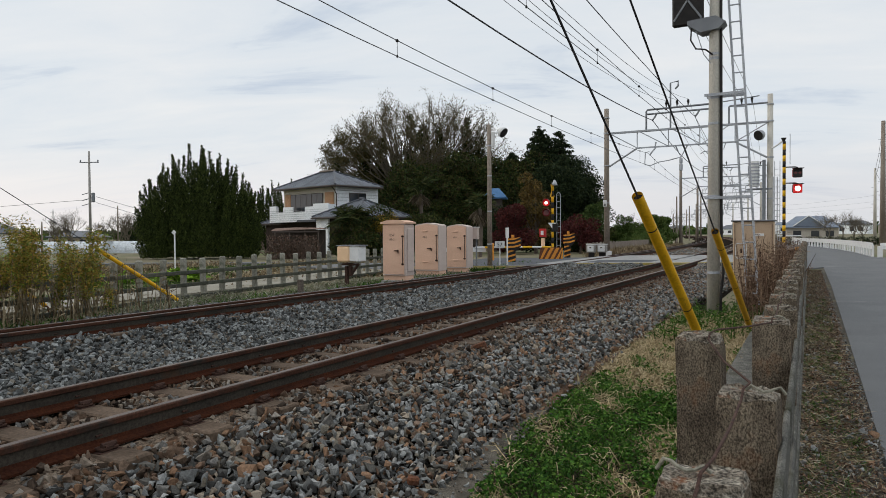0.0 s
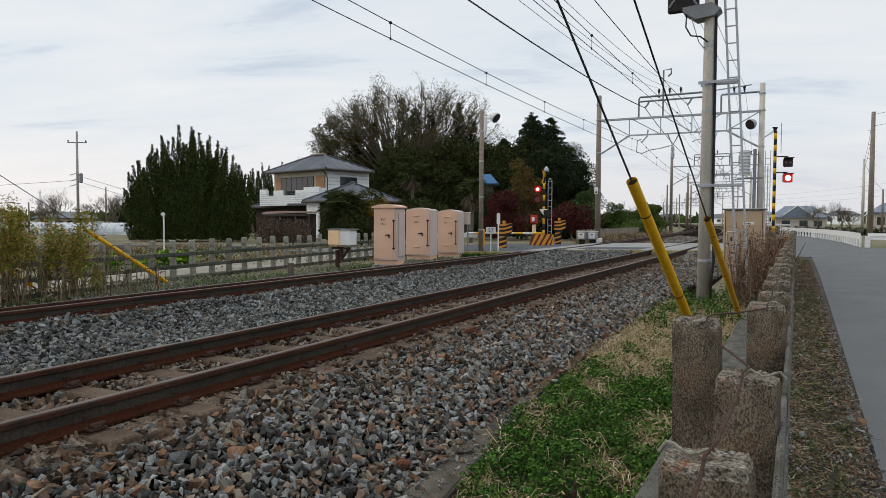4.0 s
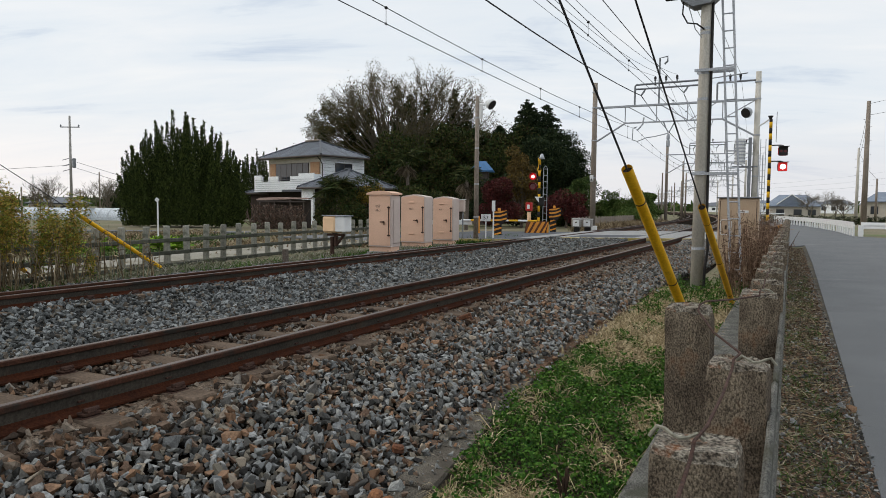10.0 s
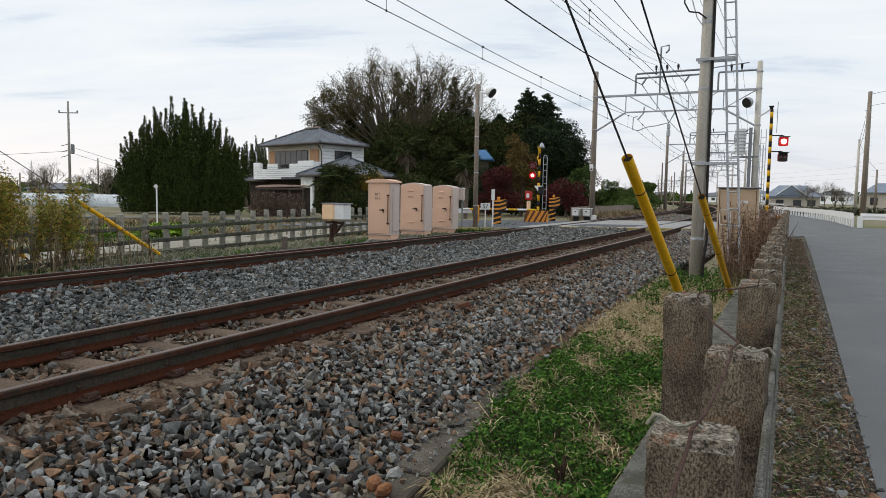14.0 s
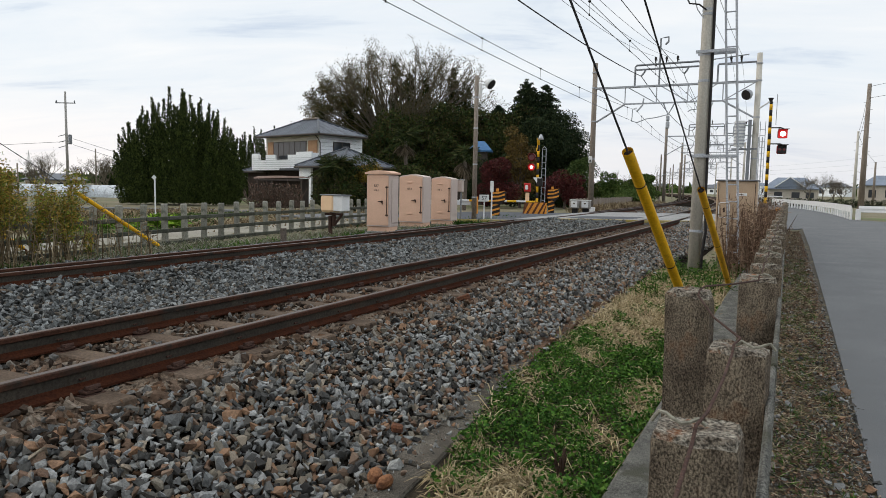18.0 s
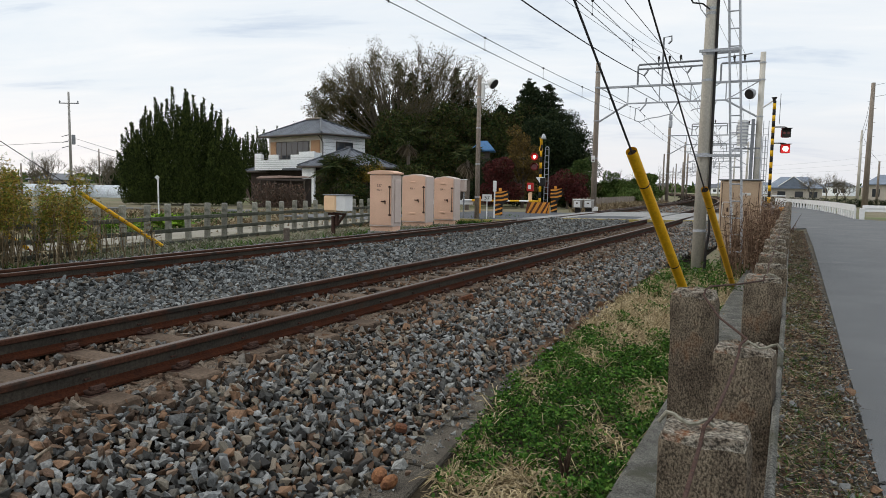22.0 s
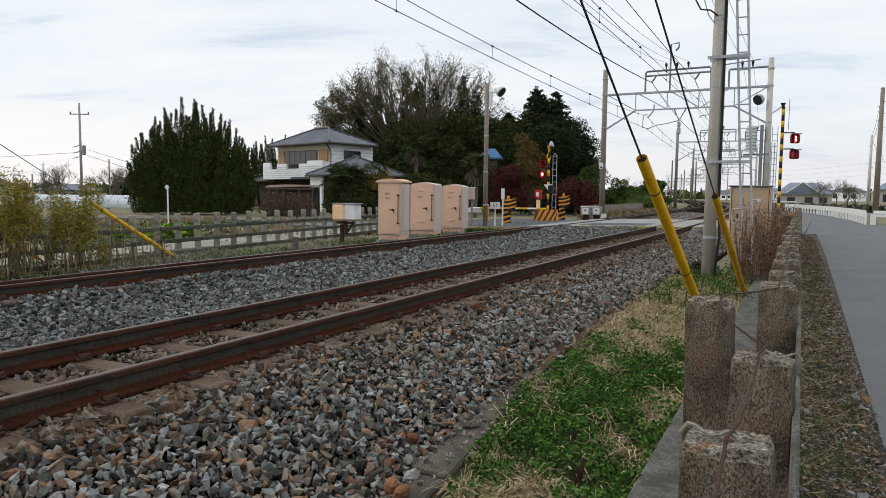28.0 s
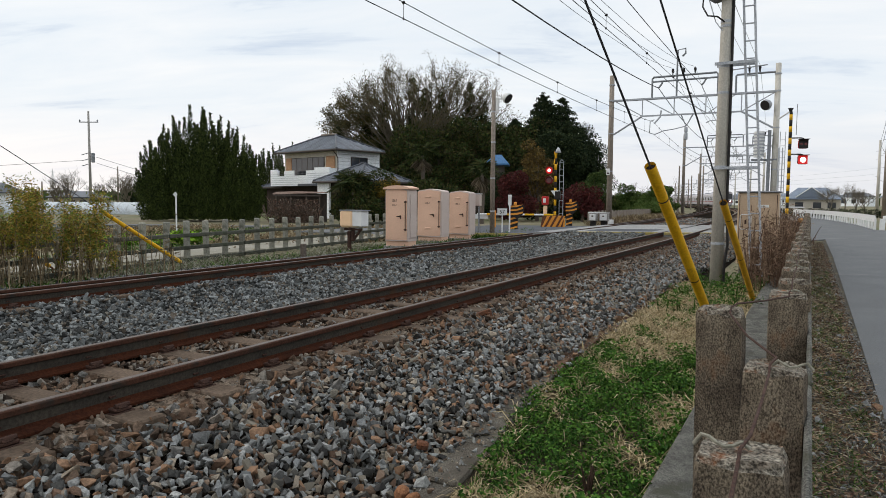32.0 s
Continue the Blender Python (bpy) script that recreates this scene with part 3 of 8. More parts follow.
def stone_field(name, strips, material, label):
    vs, fs, k = [], [], 0
    for args in strips:
        v, f = stones(*args)
        vs.append(v)
        fs.append(f + k)
        k += len(v)
    tagged(new(name, soup(name, np.concatenate(vs), np.concatenate(fs), material)), label, "gravel", kind="stuff")


M_DUST_DARK = mat("dark_track_dust", (0.06, 0.043, 0.03), (0.09, 0.066, 0.048), 0.97, 5, 70, 1.0, spot=((0.03, 0.022, 0.016), 7, 0.54), spec=0.03, grit=(0.5, 1.5))
M_DUST = mat("brown_track_dust", (0.125, 0.09, 0.064), (0.185, 0.142, 0.106), 0.97, 5, 70, 1.0, spot=((0.06, 0.042, 0.03), 7, 0.54), spec=0.03, grit=(0.5, 1.5))
for prof in ([(-3.485, 0.186), (-3.34, 0.176), (-3.16, 0.105), (-3.16, 0.0), (-3.485, 0.0)], [(-4.615, 0.135), (-4.1, 0.135), (-3.615, 0.14), (-3.615, 0.0), (-4.615, 0.0)], [(-5.05, 0.145), (-4.745, 0.155), (-4.745, 0.0), (-5.05, 0.0)]):
    dust = M_DUST_DARK if prof[0][0] == -4.615 else M_DUST
    tagged(part("dust_bed", sweep("dust_bed", prof, STATIONS, dust), dust), "rust-brown dust and sand packed round the sleepers", "railway bed", kind="structure")
RAILGAPS = tuple((o - 0.06, o + 0.06) for o, _ in RAILS)
near_layers, mid_layers = [], []
for gap, o0, o1, s0, s1, size in ((0.041, -3.25, -1.62, 0.4, 8.0, 0.048), (0.047, -3.25, -1.85, 8.0, 26.5, 0.054),
                                  (0.044, -7.70, -5.15, 0.6, 9.0, 0.051), (0.052, -7.70, -5.15, 9.0, 24.8, 0.060)):
    (near_layers if o0 > -4 else mid_layers).extend([(gap, o0, o1, s0, s1, size, 0.020), (gap * 1.5, o0, o1, s0, s1, size * 1.1, -0.036)])
near_layers.append((0.06, -3.25, -1.62, -6.0, 0.4, 0.07, 0.0))
mid_layers.append((0.06, -7.70, -5.15, -6.0, 0.6, 0.07, 0.0))
mid_layers.append((0.058, -10.7, -9.02, 2.5, 22.0, 0.060, 0.03))
mid_layers.append((0.048, -7.72, -7.35, 0.6, 24.0, 0.054, 0.062))
stone_field("grey_ballast_stones", mid_layers, M_STONE_G, "clean grey ballast stones between and beside the two tracks")
stone_field("ballast_stones", near_layers + [(0.06, -9.9, -7.72, 2.0, 22.0, 0.060, 0.012, RAILGAPS), (0.12, -7.7, -1.9, 35.0, 60.0, 0.10, 0.0, RAILGAPS)],
            M_STONE, "loose grey and brown crushed ballast stones")
SLEEPER_AT = -2.6
STONE_MESHES = []
for pv, pf in SHAPES:
    STONE_MESHES.append(soup("stone", pv, pf, M_STONE_O))
o, q = np.meshgrid(np.arange(PICK[0], PICK[1], 0.041), np.arange(PICK[2], PICK[3], 0.041))
o, q = (a.ravel() + rng.uniform(-0.014, 0.014, a.size) for a in (o, q))
turns = tumbled(len(o))
bed_ob = bpy.data.objects["ballast_bed"]
for k in range(len(o)):
    r = 0.024 * math.exp(rng.normal(0, 0.24))
    size = (r * rng.uniform(0.95, 1.5), r * rng.uniform(0.75, 1.1), r * rng.uniform(0.48, 0.8))
    z = float(bed(o[k])) + 0.020 + rng.uniform(-0.026, 0.022) + 0.012 * math.sin(o[k] * 5 + q[k] * 3)
    part("stone", STONE_MESHES[k % len(STONE_MESHES)], None, bed_ob, m=Matrix.Translation((o[k], q[k], z)) @ Matrix(turns[k].tolist()).to_4x4() @ Matrix.Diagonal((*size, 1)))
stone_field("rusty_ballast_stones", [(0.046, -4.63, -3.6, -2.5, 8.0, 0.050, 0.018, (), SLEEPER_AT), (0.050, -4.63, -3.6, 8.0, 22.0, 0.050, 0.018, (), SLEEPER_AT),
                                     (0.046, -5.2, -4.74, 0.0, 12.0, 0.050, 0.020, (), SLEEPER_AT), (0.052, -3.48, -3.2, 0.0, 8.0, 0.046, 0.045, (), SLEEPER_AT), (0.06, -3.48, -3.1, 8.0, 22.0, 0.050, 0.045, (), SLEEPER_AT),
                                     (0.075, -3.3, -2.9, 0.0, 20.0, 0.056, 0.035)], M_STONE_R, "rust-stained brown ballast between the rails")
for o0, o1 in ((-7.65, -4.8), (-3.45, -1.6)):
    vs, fs, n = [], [], 9
    for k in range(n):
        for j in range(6):
            o = o0 + (o1 - o0) * j / 5
            s = 25.6 + 0.49 * (o + 3.2) - 5.2 + 5.6 * k / (n - 1)
            vs.append(tuple(on_line(s, o, float(bed_at(np.array(o), np.array(s))) - 0.004)))
    fs = [(k * 6 + j, k * 6 + j + 1, k * 6 + 7 + j, k * 6 + 6 + j) for k in range(n - 1) for j in range(5)]
    # The bank carries the same painted gap shade as the bed.
    tagged(part("ballast_bank", MB().add(vs, fs), M_GAP_SHADE), "ballast base banked up to the crossing deck, gap shade in its near-black colour", "railway bed", kind="structure")

# crossing deck
def deck(name, x0, x1, grow0, grow1, z, material, label, thick=0.12):
    return sheet(name, [(x0, cross_near(x0) + grow0), (x1, cross_near(x1) + grow0), (x1, cross_far(x1) + grow1), (x0, cross_far(x0) + grow1)], z, material, label, "level crossing", thick)


M_DECK = mat("pale_crossing_concrete", (0.23, 0.228, 0.22), (0.30, 0.298, 0.288), 0.9, 1.2, 60, 0.3, spot=((0.33, 0.32, 0.31), 1.4, 0.6))
deck("crossing_deck", -3.45, -0.7, 0, 0, 0.34, M_DECK, "pale concrete level crossing deck", 0.5)
deck("crossing_deck", -4.6, -3.63, 0, 0, 0.335, M_DECK, "pale concrete level crossing deck between rails", 0.5)
deck("crossing_deck", -7.68, -4.77, 0, 0, 0.335, M_DECK, "pale concrete strip of the level crossing", 0.5)
deck("crossing_deck", -8.8, -7.86, 0, 0, 0.30, M_DECK, "pale concrete level crossing deck between rails", 0.5)
deck("crossing_deck", -13.5, -8.99, 0, 0, 0.25, M_PATCH, "dark asphalt approach of the level crossing", 0.5)
for x0, x1, z in ((-13.4, -9.0, 0.253), (-7.66, -4.79, 0.338), (-4.58, -3.65, 0.338), (-3.43, -1.2, 0.343)):
    q = [(x0, cross_near(x0) - 0.06), (x1, cross_near(x1) - 0.06), (x1, cross_near(x1) + 0.12), (x0, cross_near(x0) + 0.12)]
    vs = [(a, b, z) for a, b in q] + [(a, b, z - 0.09) for a, b in q]
    tagged(part("deck_edge", MB().add(vs, [(0, 1, 2, 3), (4, 7, 6, 5), (0, 4, 5, 1), (1, 5, 6, 2), (2, 6, 7, 3), (3, 7, 4, 0)]), M_EDGE), "faded yellow painted edge of the deck", "road marking", kind="structure")
sheet("crossing_panel", [(-7.3, cross_near(-7.3) + 0.7), (-5.1, cross_near(-5.1) + 0.7), (-5.1, cross_near(-5.1) + 3.0), (-7.3, cross_near(-7.3) + 3.0)], 0.340, M_PATCH, "dark asphalt panel", "level crossing", 0.004)
sheet("far_road", [(-13.4, cross_near(-13.4) + 2.5), (-13.4, cross_far(-13.4)), (-20, cross_far(-20) + 1.0), (-20, cross_near(-20) + 5.5)], 0.02, M_ASPHALT, "grey side road beyond the crossing", "road")

# ---- near side: concrete fence, kerb, verge ----
tagged(part("verge", MB().add([(-0.02, -6, -0.01), (0.52, -6, -0.01), (0.66, 30.5, -0.01), (-0.02, 27.5, -0.01), (-0.02, -6, -0.2), (0.52, -6, -0.2), (0.66, 30.5, -0.2), (-0.02, 27.5, -0.2)],
                               [(0, 1, 2, 3), (4, 7, 6, 5), (0, 4, 5, 1), (1, 5, 6, 2), (2, 6, 7, 3), (3, 7, 4, 0)]), M_VERGE), "gravel verge with dry grass and fallen leaves", "verge", kind="structure")
tagged(part("kerb", MB().cbox(-0.45, 9, -0.06, 0.46, 30, 0.16, 0.02), M_SLAB), "dark weathered concrete footing strip", "kerb", kind="structure")
M_KERB_RUST = mat("rust_stained_kerb", (0.13, 0.075, 0.045), (0.085, 0.05, 0.032), 0.95, 6, 150, 0.8, spot=((0.06, 0.045, 0.035), 5, 0.55), grit=(0.4, 1.6), rnd=0.2)
M_KERB = mat("dusty_kerb", (0.12, 0.108, 0.088), (0.066, 0.056, 0.044), 0.95, 6, 150, 0.8, spot=((0.06, 0.052, 0.042), 5, 0.57), grit=(0.4, 1.6), rnd=0.2)
kerb_line = thing("ballast_kerb", pose(0, 0, 0), "low row of worn concrete kerb blocks at the ballast's foot", "kerb", kind="structure")
KY, KL, KR = [0.6, 2.9, 3.2, 4.35, 6, 9, 14], [-1.66, -1.82, -1.88, -2.03, -2.12, -2.17, -2.25], [-1.42, -1.60, -1.64, -1.80, -1.99, -2.08, -2.17]
rk = random.Random(12)
y = 0.6 - 0.62 * 9
while y < 13.6:
    L = 0.62
    y0, y1 = y + 0.008, y + L - 0.008
    z, tip = -0.094 + rk.uniform(-0.012, 0.01), rk.uniform(-0.012, 0.012)
    base = [(float(np.interp(t, KY, k)) + rk.uniform(-0.008, 0.008), t) for t, k in ((y0, KL), (y0, KR), (y1, KR), (y1, KL))]
    cx, cy = sum(a for a, _ in base) / 4, sum(b for _, b in base) / 4
    vs = [(a, b, -0.32) for a, b in base] + [(a, b, z - 0.012) for a, b in base] + [(cx + (a - cx) * 0.9, cy + (b - cy) * 0.965, z + (tip if b > cy else -tip)) for a, b in base]
    fs = [(0, 3, 2, 1), (8, 9, 10, 11)] + [(k * 4 + i, k * 4 + (i + 1) % 4, k * 4 + 4 + (i + 1) % 4, k * 4 + 4 + i) for k in range(2) for i in range(4)]
    part("kerb_block", MB().add(vs, fs), M_KERB if y < 5.0 else M_KERB_RUST, kerb_line, "" if y < 5.0 else "rust-brown stained block")
    y += L


def post_mesh(seed, h=1.03, w=0.142, d=0.105):
    """A weathered square post with a worn, rounded head."""
    r = random.Random(seed)
    rings = [(0.0, 1.0), (h * 0.3, 1.0), (h * 0.6, 0.99), (h * 0.84, 0.99), (h - 0.035, 0.98), (h - 0.014, 0.95), (h, 0.86)]
    vs, n = [], 16
    for z, k in rings:
        for i in range(n):
            a = 2 * math.pi * i / n
            c, s = math.cos(a), math.sin(a)
            q = 1 / max(abs(c), abs(s))
            q = min(q, 1.37)
            j = 1 + r.uniform(-0.018, 0.018) * (2.2 if z > h * 0.8 else 1)
            vs.append((c * q * w / 2 * k * j, s * q * d / 2 * k * j, z + (r.uniform(-0.008, 0.008) if 0 < z else 0)))
    fs = [(i * n + k, i * n + (k + 1) % n, i * n + n + (k + 1) % n, i * n + n + k) for i in range(len(rings) - 2) for k in range(n)]
    i = len(rings) - 2
    top = [(i * n + k, i * n + (k + 1) % n, i * n + n + (k + 1) % n, i * n + n + k) for k in range(n)] + [tuple(range((i + 1) * n, (i + 2) * n))]
    head = MB().add(vs[i * n:], [tuple(k - i * n for k in q) for q in top])
    return MB().add(vs[:(i + 1) * n], fs), head


POST_KINDS = []
for sd in range(5):
    shaft, cap = post_mesh(sd)
    POST_KINDS.append((shaft.data("shaft", M_POST), cap.data("post_head", M_POSTTOP)))
fence = thing("concrete_fence", pose(0, 0, 0), "old mossy concrete post-and-rail fence beside the lane", "fence")
post_at = {}
for i in range(-9, 45):
    y = 1.16 + 0.605 * i
    x, lean, top = -0.112, 0.0, 1.0
    if i == 1:
        x, top = -0.088, 1.012
    if i == 2:
        x, lean, y, top = -0.245, -1.2, 2.28, 1.068
    if i >= 3:
        x = -0.085 + 0.008 * math.sin(i * 2.3)
        lean = 0.6 * math.sin(i * 1.7)
        top = 1.045 + 0.012 * math.sin(i * 3.1)
    m = pose(x, y, -0.02, 0, lean, 3 * math.sin(i * 5.0)) @ Matrix.Diagonal((1, 1, top, 1))
    p = part("post", POST_KINDS[i % 5][0], None, fence, m=m)
    part("post_head", POST_KINDS[i % 5][1], None, p, "lichen-grey and rust-stained head")
    post_at[i] = Vector((x, y, 1.01 * top))
for z in (0.86, 0.54, 0.22):
    for k in range(-2, 12):
        y0 = -0.3 + 2.42 * k
        part("fence_rail", MB().cbox(-0.012 + 0.002 * (k % 2), y0 + 1.21, z - 0.02 + 0.004 * (k % 3), 0.016, 2.41, 0.13, 0.006), M_SLAB, fence, "grey concrete rail")
# rusty wire wound over the posts
wire = thing("fence_wire", pose(0, 0, 0), "rusty wire strung over the fence post heads", "wire")
pts = []
for i in range(-1, 30):
    p = post_at[i] + Vector((0.012 * math.sin(i * 4), 0, 0.008))
    pts += [p + Vector((0, -0.07, -0.012)), p + Vector((0.0, -0.03, 0.002)), p + Vector((0.01, 0.045, 0.004))]
    q = post_at[i + 1]
    pts.append((p + q) / 2 + Vector((0, 0.02, -0.012 - 0.006 * math.sin(i * 9))))
part("strand", MB().tube(pts, 0.0031, 6), M_WIRE_R, wire)
for i, x0 in ((0, -0.075), (1, -0.005), (3, -0.04), (5, -0.02)):
    p = post_at[i]
    loop = [p + Vector((x0 + 0.0125 * k, 0.004 * math.sin(k * 1.3 + i) - 0.01 * math.sin(math.pi * k / 7), 0.010 + 0.006 * math.sin(k * 1.1 + i) - (0.014 if k in (0, 7) else 0))) for k in range(8)]
    part("tie", MB().tube(loop, 0.0036, 6), M_TIE, wire, "grey plastic-coated tie")

# ---- signal pole with ladder, guys ----
mp = thing("signal_pole", pose(-1.475, 13.0, -0.12), "tall grey concrete pole with ladder and equipment", "pole")
part("shaft", MB().tube([(0, 0, 0), (0.02, 0, 4.6), (0.045, 0, 9.5)], [0.112, 0.094, 0.08], 20), M_POLE, mp, smooth=True)
for z in (0.78, 2.15, 3.46, 3.92, 4.62, 4.70):
    part("band", MB().cyl((0.0045 * z, 0, z), (0.0045 * z, 0, z + 0.045), 0.118 - 0.004 * z, n=20), M_STEEL, mp, "galvanised steel band")
part("cable", MB().tube([(0.13, -0.08, 0.1), (0.14, -0.1, 0.45), (0.18, -0.09, 0.8), (0.145, -0.07, 1.4), (0.14, -0.05, 2.0), (0.135, -0.05, 4.0), (0.13, -0.04, 5.2), (0.13, -0.03, 9.0)], 0.024, 8), M_BLACK, mp, "thick black cable")
for sx in (0.0, 0.175):
    part("ladder_stile", MB().tube([(0.57 + sx, -0.05, 0.25), (0.255 + sx, 0, 5.6), (0.14 + sx, 0, 9.0)], 0.021, 6), M_STEEL, mp, "galvanised ladder stile")
for k in range(28):
    z = 0.45 + 0.3 * k
    x = 0.57 - 0.315 * (z - 0.25) / 5.35 if z < 5.6 else 0.255 - 0.115 * (z - 5.6) / 3.4
    part("rung", MB().cyl((x, -0.02, z), (x + 0.175, -0.02, z), 0.012, n=6), M_STEEL, mp)
for z in (2.15, 3.98):
    k = 0.56 - 0.32 * (z - 0.25) / 5.35
    part("ladder_bracket", MB().box((k + 0.05) / 2, -0.13, z, k + 0.32, 0.03, 0.05).box((k + 0.05) / 2, 0.13, z, k + 0.3, 0.035, 0.035), M_STEEL, mp)
part("antenna_panel", MB().cbox(-0.42, -0.1, 5.72, 0.54, 0.10, 0.90, 0.03), M_BLACK, mp, "dark square equipment panel")
rib = MB()
for k in (-1, 1):
    rib.cbox(0, 0, 0, 0.035, 0.02, 0.85, 0.006, pose(-0.42, -0.158, 5.72, 0, 34 * k, 0))
part("panel_rib", rib, M_STEEL_D, mp)
part("panel_bracket", MB().prism([(-0.42, 5.26), (-0.2, 5.10), (0.10, 5.13), (0.22, 5.24), (0.06, 5.36), (-0.42, 5.33)], 0.34, pose(0, -0.2, 0)), M_STEEL_D, mp, "grey steel bracket")
part("panel_cable", MB().tube([(-0.36, -0.1, 5.25), (-0.37, -0.12, 5.0), (-0.28, -0.14, 4.83), (-0.12, -0.13, 4.80), (0.0, -0.1, 4.7)], 0.014, 6), M_BLACK, mp)
part("stay", MB().tube([(-0.3, -0.1, 5.22), (-0.15, -0.1, 4.72), (0.04, -0.05, 4.45)], 0.009, 5), M_STEEL, mp)

def guy(foot, top, end, label):
    g = thing("guy_wire", Matrix.Translation(foot), label, "guy wire", "guy wires")
    a, b, c = Vector((0, 0, 0)), Vector(top) - Vector(foot), Vector(end) - Vector(foot)
    d = b.normalized()
    vs = MB()
    vs.tube([b, b * 0.5, a + d * 0.05], [0.040, 0.040, 0.039], 20, caps=False)
    vs.tube([a + d * 0.05, b * 0.5, b], [0.035, 0.036, 0.036], 20, caps=False)
    part("guard_tube", vs, M_YELLOW, g, "yellow plastic guard tube", smooth=True)
    for k in (0.12, 0.5, 0.87):
        part("seam_clip", MB().tube([b * k, b * k + d * 0.012], 0.0412, 20), M_BLACK, g)
    part("inner_cap", MB().tube([b * 0.985, b * 0.99], 0.0355, 16), M_BLACK, g)
    part("strand", MB().tube([b * 0.95, b + (c - b) * 0.5, c], 0.0075, 8), M_WIRE, g, "dark steel strand")
    part("anchor", MB().tube([(0, 0.05, -0.35), a, d * 0.1], 0.02, 6), M_RUST, g)
    return g


guy((-0.688, 6.993, -0.12), (-1.023, 4.814, 1.669), (-2.35, -3.82, 8.75), "yellow-guarded guy wire slanting up from the grass")
guy((-0.704, 10.65, 0.03), (-0.854, 7.811, 1.417), (-1.60, -6.31, 8.30), "yellow-guarded guy wire beside the signal pole")
guy((-11.588, 9.732, 0.050), (-11.892, 8.098, 1.181), (-13.108, 1.562, 5.705), "yellow-guarded guy wire in the weeds")
guy((-12.448, 7.474, 0.099), (-12.965, 6.721, 0.840), (-15.550, 2.956, 4.545), "yellow-guarded guy wire in the weeds")

# ---- relay boxes ----
def relay_cabinet(x, y, yaw, w, d, h, hooded, text, label):
    c = thing("relay_cabinet", pose(x, y, 0.02, 0, 0, yaw), label, "cabinet", "relay cabinets")
    part("plinth", MB().cbox(0, 0, 0.12, w * 0.97, d * 0.97, 0.16, 0.015), M_CAB, c)
    part("footing", MB().cbox(0, -0.02, 0.0, w * 1.1, d * 1.15, 0.10, 0.012), M_CONC, c, "concrete footing")
    part("drip_rail", MB().cbox(0, -d / 2 - 0.01, 0.205, w * 1.0, 0.04, 0.02, 0.005), M_CABSIDE, c)
    g = 0.09
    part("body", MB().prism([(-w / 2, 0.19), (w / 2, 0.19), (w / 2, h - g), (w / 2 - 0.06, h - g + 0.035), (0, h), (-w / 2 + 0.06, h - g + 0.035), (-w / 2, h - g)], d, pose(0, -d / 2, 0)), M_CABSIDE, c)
    part("door", MB().prism([(-w / 2 + 0.02, 0.23), (w / 2 - 0.05, 0.23), (w / 2 - 0.05, h - g - 0.01), (0, h - 0.035), (-w / 2 + 0.02, h - g - 0.01)], 0.02, pose(0, -d / 2 - 0.021, 0)), M_CAB, c, "beige door")
    hd = part("door_handle", MB().cyl((w * 0.17, -d / 2 - 0.06, h * 0.52), (w * 0.17, -d / 2 - 0.02, h * 0.52), 0.03, n=10).cbox(w * 0.12, -d / 2 - 0.055, h * 0.52, 0.15, 0.02, 0.03, 0.006).cbox(w * 0.2, -d / 2 - 0.05, h * 0.5, 0.03, 0.02, 0.09, 0.006), M_CLIP, c, "dark latch handle")
    part("hinge_rod", MB().cyl((w / 2 - 0.09, -d / 2 - 0.035, h * 0.28), (w / 2 - 0.09, -d / 2 - 0.035, h * 0.78), 0.011, n=8), M_CLIP, c)
    for z in (h * 0.3, h * 0.76):
        part("hinge", MB().cbox(w / 2 - 0.09, -d / 2 - 0.03, z, 0.09, 0.03, 0.035, 0.006), M_CLIP, c)
    if hooded:
        part("hood", MB().prism([(-w / 2 - 0.05, h - 0.055), (w / 2 + 0.05, h - 0.055), (w / 2 + 0.05, h - 0.01), (w * 0.3, h + 0.045), (0, h + 0.06), (-w * 0.3, h + 0.045), (-w / 2 - 0.05, h - 0.01)], d + 0.1, pose(0, -d / 2 - 0.06, 0)), M_CAB, c, "overhanging lid")
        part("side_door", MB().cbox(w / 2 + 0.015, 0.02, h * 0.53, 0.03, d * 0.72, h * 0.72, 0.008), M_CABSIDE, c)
    else:
        for z in (h * 0.85, h * 0.27):
            part("vent_hood", MB().cbox(-w * 0.05, -d / 2 - 0.035, z, 0.2, 0.03, 0.055, 0.012), M_CAB, c)
    for k, line in enumerate(text):
        cu = bpy.data.curves.new("lettering", "FONT")
        cu.body, cu.size, cu.extrude, cu.align_x = line, 0.105 if k == 0 and len(text) > 1 else 0.085, 0.001, "CENTER"
        t = new("lettering", cu)
        me = bpy.data.meshes.new_from_object(t)
        bpy.data.objects.remove(t)
        me.materials.append(M_INK)
        part("lettering", me, None, c, "dark stencilled lettering", m=pose(-0.06, -d / 2 - 0.0235, h * 0.76 - 0.12 * k - (0 if len(text) > 1 else 0.08), 90, 0, 0))
    return c


YAWC = 3
relay_cabinet(-10.70, 16.95, YAWC, 0.77, 0.52, 1.77, True, ("B57", "RB-3"), "beige-pink steel relay cabinet with overhanging lid")
relay_cabinet(-11.10, 19.6, YAWC, 0.90, 0.56, 1.78, False, ("RB-2",), "beige-pink steel relay cabinet with gabled top")
relay_cabinet(-11.0, 21.55, YAWC, 0.80, 0.52, 1.75, False, ("RB-1",), "beige-pink steel relay cabinet with gabled top")

